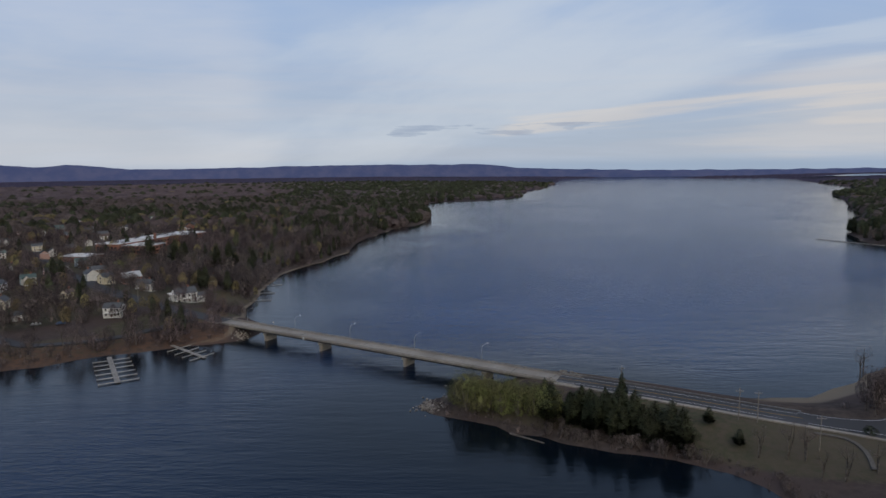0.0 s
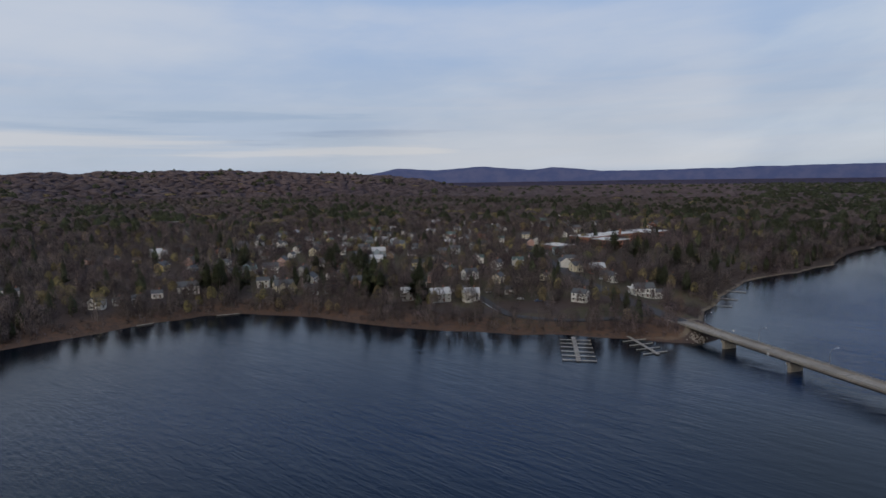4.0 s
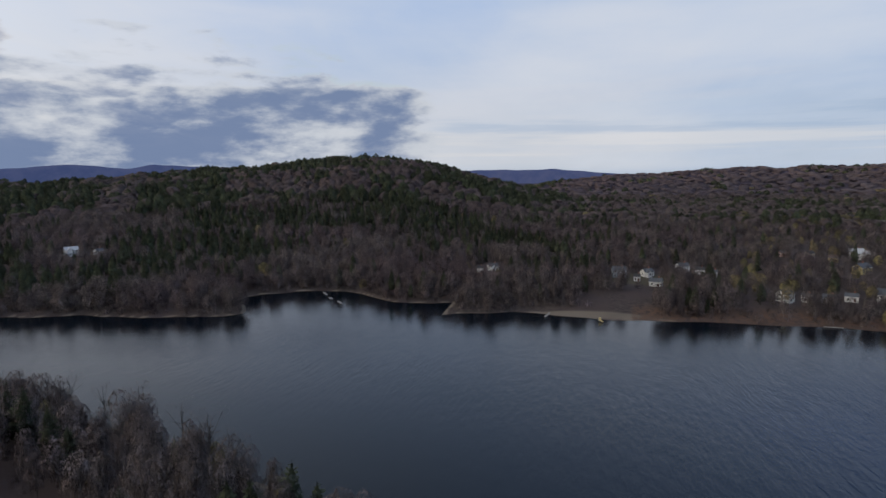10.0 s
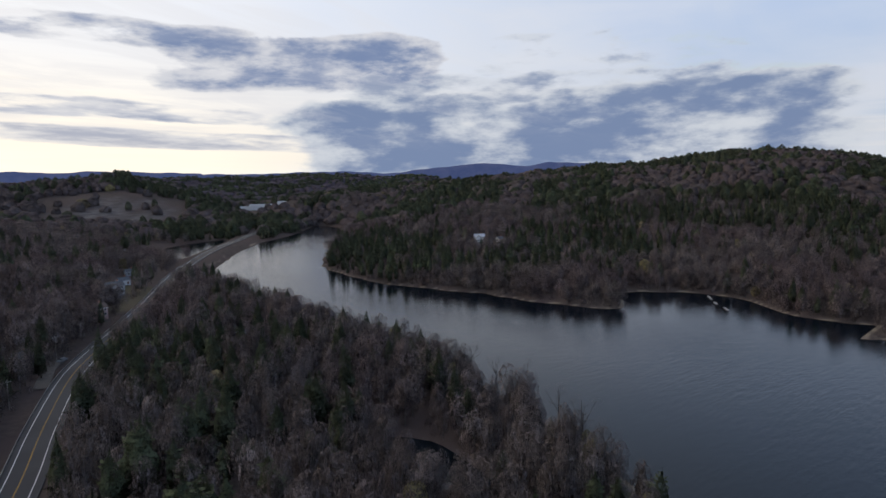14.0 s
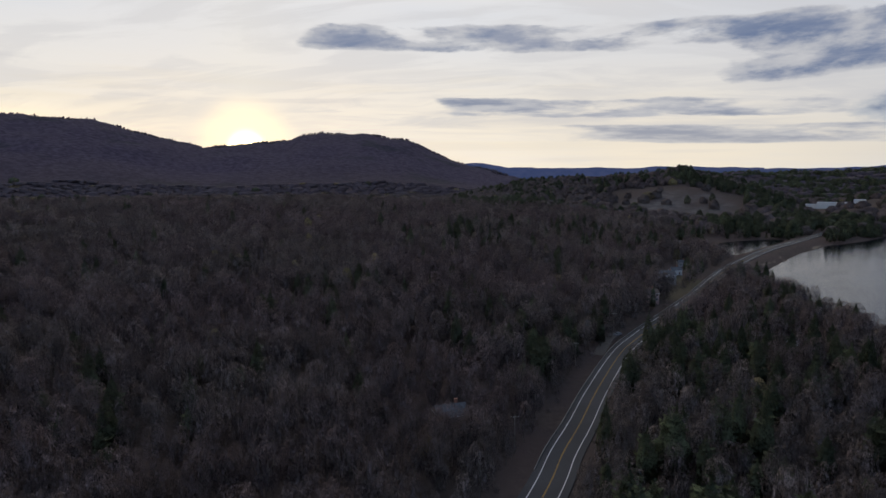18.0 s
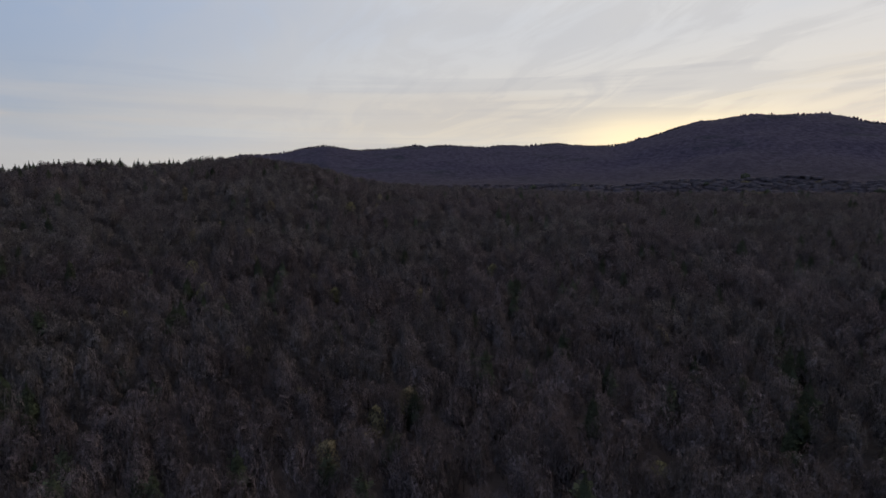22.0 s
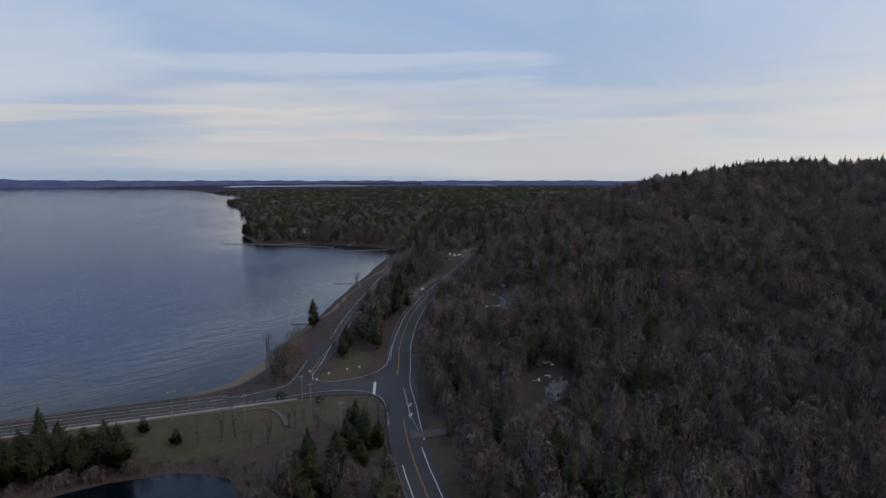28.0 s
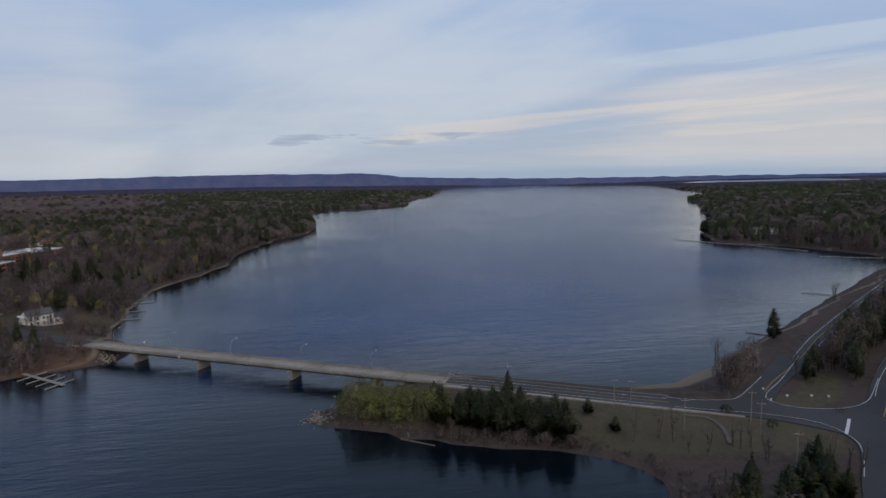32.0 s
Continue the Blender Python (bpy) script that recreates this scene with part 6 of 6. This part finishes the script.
def leafless_tree(label, seed, height=13.0, spread=4.5, group="bare trees", twig_count=420):
    e = thing("bare_tree", 0, 0, 0, label, "tree", group)
    t, w = bare_tree(twig_count, height, spread, seed, 1.3, 0.05)
    part("trunk", [rod((0, 0, -0.5), (0, 0, height * 0.5), 0.22, 0.13, 7)], bark, e)
    tri_part("branch_frame", w, bark, e)
    tri_part("crown", t, twigs, e)
    return e


def budding_bush(label, seed, height=6.0, spread=3.0, group="budding bushes"):
    e = thing("budding_bush", 0, 0, 0, label, "bush", group)
    g = np.random.RandomState(seed)
    part("stem_clump", [rod((0, 0, -0.4), (g.uniform(-1, 1) * spread * 0.5, g.uniform(-1, 1) * spread * 0.5, height * 0.6), 0.08, 0.03, 5) for _ in range(6)], bark, e)
    tri_part("crown", np.concatenate([bare_tree(620, height, spread, seed, 0.62, 0.07)[0], lump(9, 4, height * 0.86, spread * 0.7, seed, 0.12)]), buds_green, e)
    return e


def shrub(label, seed, height=3.4, spread=2.0, cone=False):
    e = thing("evergreen_shrub", 0, 0, 0, label, "shrub", "lawn shrubs")
    part("stem", [rod((0, 0, -0.3), (0, 0, height * 0.6), 0.10, 0.05, 5)], bark, e)
    tri_part("foliage", pine(16, height, spread, seed, 16, 0.32) if cone else crown(300, height, spread, seed, 0.30, 0.05), needles, e)
    return e


def strew(proto, spots_, z=None, lo=0.75, hi=1.2, seed=5):
    """The first stands at the first spot, copies at the rest, each turned and sized a little apart."""
    g = np.random.RandomState(seed)
    for k, (x, y) in enumerate(spots_):
        m = place_on(x, y, g.uniform(0, 360)) @ Matrix.Scale(g.uniform(lo, hi), 4)
        if k == 0:
            proto.matrix_basis = m
        else:
            copy_thing(proto, m)


buds_green = foliage("young_willow_leaves", [(0.150, 0.170, 0.070), (0.215, 0.230, 0.095), (0.175, 0.165, 0.085)], 0.5, 0.08, 0.14, gaps=0.525, grain=2.4)
G5 = np.random.RandomState(77)
west = [(2 + 34 * u + G5.normal() * 1.5, 212 - 15 * u + 9 * v + G5.normal()) for u in np.linspace(0.05, 1, 11) for v in (-0.25, 0.45)]
strew(budding_bush("dense yellow-green willow bush on the causeway's point", 1), west[0::2], lo=1.15, hi=1.7)
strew(budding_bush("loose yellow-green willow bush by the water", 2, 5.0, 2.6), west[1::2], lo=1.1, hi=1.7, seed=6)
mid_ = [(34 + 36 * u + G5.normal() * 1.2, 197 - 21 * u + v + G5.normal()) for u in np.linspace(0, 1, 14) for v in (-4.0, 0.5, 4.5)]
strew(pine_tree("dark green white pine on the causeway's grassy bank", 3, 13.0, 4.9), mid_[0::3], lo=0.65, hi=1.1)
strew(pine_tree("ragged dark green pine on the causeway's bank", 4, 12.0, 4.9), mid_[1::3], lo=0.65, hi=1.15, seed=8)
strew(pine_tree("broad green pine on the causeway's bank", 5, 11.0, 4.9), mid_[2::3], lo=0.65, hi=1.15, seed=9)
def brown_bush(label, seed, height=3.2, spread=2.0):
    e = thing("brown_bush", 0, 0, 0, label, "bush", "brown brush on the bank")
    g = np.random.RandomState(seed)
    part("stem_clump", [rod((0, 0, -0.3), (g.uniform(-1, 1) * spread * 0.6, g.uniform(-1, 1) * spread * 0.6, height * 0.7), 0.05, 0.02, 5) for _ in range(7)], bark, e)
    tri_part("crown", np.concatenate([bare_tree(200, height, spread, seed, 0.5, 0.05)[0], lump(8, 3, height * 0.9, spread * 0.75, seed, 0.05)]), twigs, e)
    return e


def ashore(spots_):
    return [p for p in spots_ if ground_at(np.array([p[0]]), np.array([p[1]]))[1][0] > 1.5]


strew(brown_bush("leafless brown brush at the foot of the pines", 18), ashore([(30 + 48 * u + G5.normal() * 2, 189 - 25 * u + G5.normal() * 2) for u in np.linspace(0, 1, 26)]), lo=0.7, hi=1.4, seed=12)
strew(brown_bush("low grey-brown leafless thicket by the lagoon", 19, 2.4, 2.2), ashore([(88 + 12 * u + G5.normal() * 3, 158 - 34 * u + G5.normal() * 3) for u in np.linspace(0, 1, 18)]), lo=0.7, hi=1.3, seed=13)
strew(brown_bush("low leafless brush along the lake shore", 41, 2.6, 2.1), ashore([(165 + 150 * u + G5.normal() * 3, 236 + 98 * u + G5.normal() * 3.5) for u in np.linspace(0, 1, 40)]), lo=0.6, hi=1.5, seed=31)
strew(pine_tree("slender pine standing beside the causeway road", 6, 10.0, 2.2), [(62, 204)], lo=1.0, hi=1.05)
strew(shrub("conical dark green spruce on the lawn", 7, 5.5, 2.3, True), [(88, 172), (84, 184)], lo=0.9, hi=1.05)
strew(shrub("rounded dark green shrub on the lawn", 8, 3.6, 2.2), [(76, 185), (76, 176), (72, 179), (127, 172), (133.6, 158.8)], lo=0.8, hi=1.1)
strew(pine_tree("young pine beside the road junction", 9, 9.0, 3.0, "pines by the junction"), [(121, 125), (117, 119), (125, 132), (113, 121), (109, 113), (105.5, 119.5), (98.5, 120.5), (116, 127), (121, 118)], lo=0.75, hi=1.2)
strew(pine_tree("lone pine on the lake shore", 10, 13.0, 4.0, "shore pines"), [(209, 251), (527, 774), (531, 786), (520, 764), (540, 800), (515, 752), (548, 806)], lo=0.95, hi=1.35)
strew(leafless_tree("tall leafless tree on the lake shore", 11, 12.0, 3.6, "shore trees"), [(168, 236), (172, 240), (322, 333), (327, 338), (318, 330), (407, 384)], lo=0.8, hi=1.1)
strew(leafless_tree("leafless grey tree on the point by the river", 12, 14.0, 5.0, "river bank trees"),
      [(-176, -150), (-171, -132), (-180, -168), (-164, -112), (-184, -186), (-157, -98), (-188, -206), (-150, -86)], lo=0.85, hi=1.25)
strew(pine_tree("tall white pine on the wooded point", 13, 18.0, 4.6, "point pines"),
      [(-150, -160), (-146, -150), (-142, -138), (-152, -172), (-158, -250), (-170, -300), (-176, -318), (-160, -340), (-138, -128),
       (-128, -182), (-121, -172), (-113, -160), (-106, -152), (-103, -143), (-97, -137), (-92, -130), (-134, -196), (-148, -214), (-152, -226),
       (-158, -345), (-152, -352), (-164, -350), (-168, -362), (-172, -338), (-178, -330), (-160, -322)], lo=0.7, hi=1.1)
strew(pine_tree("big broad white pine above the town's bank", 14, 21.0, 8.0, "town pines", 15, 19),
      [(-407, 205), (-400, 212), (-394, 206), (-386, 216), (-395, 290), (-387, 298), (-393, 304), (-376, 312), (-368, 318), (-303, 262), (-296, 268), (-288, 297),
       (-281, 290), (-268, 276), (-275, 422), (-264, 414), (-268, 548), (-240, 538), (-228, 530), (-180, 505), (-188, 498), (-356, 302), (-336, 298), (-420, 330), (-412, 322), (-460, 262), (-500, 290), (-620, 330)], lo=0.75, hi=1.15)
strew(budding_bush("spreading yellow budding tree in the town", 15, 11.0, 5.0, "budding town trees"),
      [(-352, 322), (-358, 330), (-470, 250), (-505, 300), (-520, 400), (-562, 307), (-608, 376), (-638, 418), (-460, 355), (-320, 281), (-326, 287), (-585, 442), (-562, 516), (-480, 395), (-330, 560), (-440, 300), (-254, 470), (-300, 460)], lo=0.8, hi=1.2)
strew(leafless_tree("tall leafless tree on the town's bank", 16, 17.0, 5.0, "bank trees"),
      [(-388, 188), (-380, 200), (-374, 210), (-366, 216), (-395, 172), (-312, 232), (-268, 242), (-262, 245), (-228, 262), (-206, 272), (-184, 284), (-398, 140), (-396, 128), (-398, 116), (-394, 104)], lo=0.8, hi=1.1)
strew(leafless_tree("slender pale leafless birch on the grass", 17, 10.5, 2.2, "lawn birches", 300),
      [(92 + 3 * k + G5.normal() * 2, 165 - 2.4 * k + G5.normal() * 3) for k in range(16)], lo=0.75, hi=1.2)

wedge = [(172 + 100 * u + G5.normal() * 2.0, 193 + 48 * u + v * (3 + 6 * u) + G5.normal() * 1.5) for u in np.linspace(0.04, 1, 13) for v in (-0.9, 0.2, 1.2)]
strew(leafless_tree("leafless tree in the wooded wedge between two roads", 31, 12.5, 3.8, "trees between the roads", 260), wedge[0::3], lo=0.75, hi=1.2, seed=21)
strew(pine_tree("dark pine in the wooded wedge between two roads", 32, 12.0, 3.8, "trees between the roads"), wedge[1::3], lo=0.7, hi=1.2, seed=22)
strew(leafless_tree("bushy leafless tree in the wedge between two roads", 33, 10.5, 3.6, "trees between the roads", 260), wedge[2::3], lo=0.75, hi=1.2, seed=23)

# ---- stones at the causeway's point and under the bridge ----
RK = np.random.RandomState(5)
blocks = []
for cx, cy, a, k in ((-6, 211, 5.5, 150), (3, 221, 4.0, 60), (-106, 308, 5.0, 60), (46, 232, 5.0, 60), (12, 226, 8.0, 60)):
    for _ in range(k):
        x, y = cx + RK.normal() * a * 0.5, cy + RK.normal() * a * 0.5
        v, f = box(x, y, max(level(x, y), -0.3) - 0.3, RK.uniform(0.4, 1.3), RK.uniform(0.4, 1.1), RK.uniform(0.4, 0.9), RK.uniform(0, 90), RK.uniform(0.5, 0.85))
        blocks.append(([(p[0] + RK.normal() * 0.06, p[1] + RK.normal() * 0.06, p[2] + RK.normal() * 0.06) for p in v], f))
tagged(part("riprap", blocks, rock_mat), "pale broken riprap stones along the shore", "stones", kind="stuff")

# ---- docks ----
def plank_run(a, b, width, z=0.35, thick=0.22):
    a, b = np.array(a, float), np.array(b, float)
    d = b - a
    return box(*((a + b) / 2), z, np.hypot(*d), width, thick, math.degrees(math.atan2(d[1], d[0])))


def marina(spine, fingers, label, wide=2.0):
    e = thing("dock", *spine[0], 0.0, label, "dock", "marina docks")
    walk_ = part("walkway", [plank_run(spine[0], spine[1], wide)], wood_grey, e)
    s0, s1 = np.array(spine[0], float), np.array(spine[1], float)
    d = (s1 - s0) / np.hypot(*(s1 - s0))
    k = int(np.hypot(*(s1 - s0)) / 1.2)
    t = math.degrees(math.atan2(d[1], d[0]))
    for i in range(k):
        p = s0 + d * 1.2 * (i + 0.5)
        part("plank", [box(p[0], p[1], 0.572, 1.12, wide + 0.05, 0.05, t)], wood_grey, walk_)
    for a, b in fingers:
        part("finger", [plank_run(a, b, 0.9, 0.33)], wood_grey, e)
        for p in (a, b):
            part("pile", [rod((p[0], p[1], -1.5), (p[0], p[1], 1.0), 0.13, 0.12)], pole_wood, e)


def fingers_of(spine, at, left, right, skew=0.0):
    s0, s1 = np.array(spine[0], float), np.array(spine[1], float)
    d = (s1 - s0) / np.hypot(*(s1 - s0))
    n_ = np.array([-d[1], d[0]]) + d * skew
    return [(tuple(s0 + (s1 - s0) * q - n_ * right), tuple(s0 + (s1 - s0) * q + n_ * left)) for q in at]


spine = ((-157.4, 275.7), (-134.6, 240.5))
marina(spine, fingers_of(spine, (0.14, 0.30, 0.46, 0.64, 0.80, 0.97), 8.0, 7.0, 0.05), "long grey floating dock with six finger piers")
spine = ((-136.5, 294.7), (-111.4, 273.0))
marina(spine, fingers_of(spine, (0.25, 0.48, 0.70, 0.92), 6.5, 6.5, -0.2), "grey floating dock with four finger piers by the bridge", 1.7)
for pts, lb in (([(443, 712), (461, 669), (484, 624), (503, 558)], "long line of grey floating docks in the bay"), ([(484, 640), (516, 617), (547, 558)], "grey floating docks along the bay's shore"),
                ([(479, 517), (502, 503), (525, 489)], "short row of floating docks in the bay")):
    e = thing("dock", *pts[0], 0.0, lb, "dock", "bay docks")
    for a, b in zip(pts, pts[1:]):
        part("walkway", [plank_run(a, b, 1.6)], wood_grey, e)
        for f_ in fingers_of((a, b), np.linspace(0.05, 0.95, 7), 4.5, 4.5):
            part("finger", [plank_run(*f_, 0.8, 0.33)], wood_grey, e)
for (a, b, w), lb in ((((325, 364), (343, 341), 1.4), "long narrow wooden pier from the lake shore"), (((216, 279), (224, 270), 1.4), "short wooden pier from the lake shore"),
                      (((-364, -10), (-380, -7), 1.3), "pale wooden jetty on the beach"), (((-416, -172), (-405, -165), 1.6), "small wooden dock in the cove"),
                      (((-398, -160), (-392, -156), 1.8), "floating swimming raft in the cove"), (((-386, -149), (-379, -144), 1.6), "low grey raft in the cove"),
                      (((-367, 141), (-366, 150), 1.6), "small dock below the bank"), (((-355, 184), (-349, 196), 1.4), "narrow dock below the bank"),
                      (((-127, 400), (-117, 402), 1.2), "short dock on the lake shore"), (((-131, 425), (-121, 427), 1.2), "short wooden dock on the lake shore"),
                      (((-136, 455), (-124, 458), 1.2), "narrow dock on the lake shore"), (((-338, -460), (-318, -452), 1.3), "dark dock at the river point"),
                      (((21, 188), (31, 180.5), 0.5), "pale drift log at the water's edge")):
    log = "log" in lb
    e = thing("drift_log" if log else "jetty", *a, 0.0, lb, "log" if log else "jetty", "shore jetties")
    if log:
        part("trunk", [rod((*a, 0.15), (*b, 0.2), 0.35, 0.2, 7)], bark, e)
    else:
        part("deck", [plank_run(a, b, w)], wood_grey, e)
        for p in (a, b):
            part("pile", [rod((p[0], p[1], -1.5), (p[0], p[1], 0.9), 0.12, 0.11)], pole_wood, e)
e = thing("slide", -356.5, 21.6, 0.0, "yellow plastic water slide at the beach", "slide")
part("chute", [box(-358, 22, 0.6, 4.5, 0.9, 0.35, 20), box(-360, 21.4, 0.9, 1.2, 1.0, 1.4, 20)], WALLS["y"], e)
part("ladder", [box(-361, 21, -0.5, 0.3, 0.9, 2.4, 20)], steel, e)

# ---- utility poles ----
pole = thing("utility_pole", 0, 0, 0, "tall weathered wooden utility pole with a crossarm", "utility pole", "utility poles")
part("shaft", [rod((0, 0, -1), (0, 0, 10.6), 0.17, 0.11, 7)], pole_wood, pole)
part("crossarm", [box(0, 0, 9.6, 2.4, 0.12, 0.14)], pole_wood, pole)
for q in (-1.05, -0.4, 0.4, 1.05):
    part("insulator", [rod((q, 0, 9.74), (q, 0, 9.95), 0.06, 0.04, 6)], lamp_glass, pole)
for k, (x, y) in enumerate([(94.5, 186.3), (99.4, 184.1), (107.4, 165), (130.6, 164.7), (126.5, 155.2), (121, 134.4), (63.3, 209), (-34.3, -244), (-9, -166),
                            (-58.7, -300), (-53, -321), (227, 172), (168, 121), (131, 70), (-186, 362), (-210, 398)]):
    m = place_on(x, y, math.degrees(math.atan2(-x, y)) + 15)
    if k == 0:
        pole.matrix_basis = m
    else:
        copy_thing(pole, m)
# small road signs at the junction and drives
post_sign = thing("road_sign", 0, 0, 0, "small pale road sign on a steel post", "sign", "road signs")
part("post", [rod((0, 0, -0.4), (0, 0, 2.4), 0.04, 0.04, 5)], steel, post_sign)
part("plate", [box(0, -0.05, 1.7, 0.75, 0.04, 0.75)], trim_white, post_sign)
for k, (x, y) in enumerate([(155, 178), (163, 176), (168, 174), (147, 176), (214, 176), (146, 108), (152, 186), (-96, 333)]):
    m = place_on(x, y, facing(x, y))
    if k == 0:
        post_sign.matrix_basis = m
    else:
        copy_thing(post_sign, m)

# ---- parked vehicles ----
tyre_rubber = material("tyre_rubber", [(0.02, 0.02, 0.02), (0.035, 0.035, 0.035)], 3.0, 0.9)
PAINT = {c: material("car_paint_" + c, [a, tuple(q * 1.1 for q in a)], 1.0, 0.35, spec=0.5) for c, a in (
    ("white", (0.62, 0.62, 0.62)), ("grey", (0.20, 0.21, 0.22)), ("black", (0.02, 0.02, 0.023)), ("red", (0.25, 0.03, 0.03)), ("blue", (0.05, 0.09, 0.18)))}


def car(colour, kind, x, y, turn, group, on_road=None):
    e = thing("car" if kind == "car" else "truck", 0, 0, 0, f"parked {colour} {'saloon car' if kind == 'car' else 'box truck'} beside the road", "car" if kind == "car" else "truck", group)
    L = 4.6 if kind == "car" else 6.2
    part("body", [box(0, 0, 0.35, L, 1.8, 0.62, 0, 0.97), box(L * 0.3, 0, 0.9, L * 0.36, 1.7, 0.14, 0, 0.9)], PAINT[colour], e)
    cab = part("cabin", [box(-0.25, 0, 0.95, L * 0.55, 1.62, 0.55, 0, 0.8)] if kind == "car" else [box(-L * 0.15, 0, 0.95, L * 0.62, 2.0, 1.7)], PAINT[colour], e)
    part("windscreen", [box(L * 0.2, 0, 1.0, 0.5, 1.45, 0.42, 0, 0.8)], glass, cab)
    for sx in (-1, 1):
        for sy in (-1, 1):
            w_ = part("wheel", [rod((sx * L * 0.31, sy * 0.80, 0.33), (sx * L * 0.31, sy * 0.96, 0.33), 0.33, 0.33, 10)], tyre_rubber, e)
            part("rim", [rod((sx * L * 0.31, sy * 0.955, 0.33), (sx * L * 0.31, sy * 0.975, 0.33), 0.2, 0.2, 8)], steel, w_)
        part("headlight" if sx > 0 else "tail_light", [box(sx * L * 0.488, -0.6, 0.62, 0.08, 0.35, 0.16), box(sx * L * 0.488, 0.6, 0.62, 0.08, 0.35, 0.16)], lamp_glass if sx > 0 else PAINT["red"], e)
    e.matrix_basis = place_on(x, y, turn, 0.42 if on_road is None else on_road)


for c, kd, x, y, t in (("white", "car", 336, 210, 60), ("grey", "car", 314, 203, 10), ("black", "car", 306.5, 265, 20), ("white", "car", 325, 270, 25), ("white", "truck", 485, 360, 20),
                       ("white", "truck", 487, 368, 30), ("white", "car", 496, 362, 0), ("grey", "truck", 522, 374, 15), ("red", "car", 352, 205, 40)):
    car(c, kd, x, y, t, "vehicles by the highway")
for c, kd, x, y, t in (("white", "car", -218, 316, 30), ("black", "car", -224, 320, 30), ("white", "car", -250, 325, 80), ("grey", "car", -255, 331, 80), ("white", "car", -235, 330, 10),
                       ("blue", "car", -206, 318, 40), ("white", "car", -118, -286, 60), ("white", "car", -122, -292, 60), ("grey", "car", -60, -296, 40)):
    car(c, kd, x, y, t, "vehicles in the drives")

# loose boards and scrap in the yard above the highway
SC = np.random.RandomState(9)
for cx, cy, k in ((286, 185, 9), (273, 172, 8), (208, 110, 6), (196, 102, 5)):
    base = level(cx, cy)
    e = thing("scrap_heap", cx, cy, base, "heap of pale boards and scrap lying in a yard", "scrap heap", "yard scrap")
    for q in range(k):
        x, y = cx + SC.normal() * 2.2, cy + SC.normal() * 1.8
        part("board", [box(x, y, level(x, y) + 0.02 + 0.12 * q, SC.uniform(1.2, 3.2), SC.uniform(0.4, 1.4), SC.uniform(0.08, 0.3), SC.uniform(0, 180))], trim_white if q % 3 == 0 else wood_grey, e)

# grey logs chained across the mouth of the cove
BOOM = [(-441, -262), (-416, -231), (-414, -212), (-420, -194), (-431, -177), (-430, -163)]
boom = thing("log_boom", *BOOM[0], 0.0, "line of pale grey logs floating across the cove", "log boom")
for a, b_ in zip(BOOM, BOOM[1:]):
    part("log", [rod((*a, 0.12), (*b_, 0.12), 0.45, 0.35, 7)], wood_grey, boom)
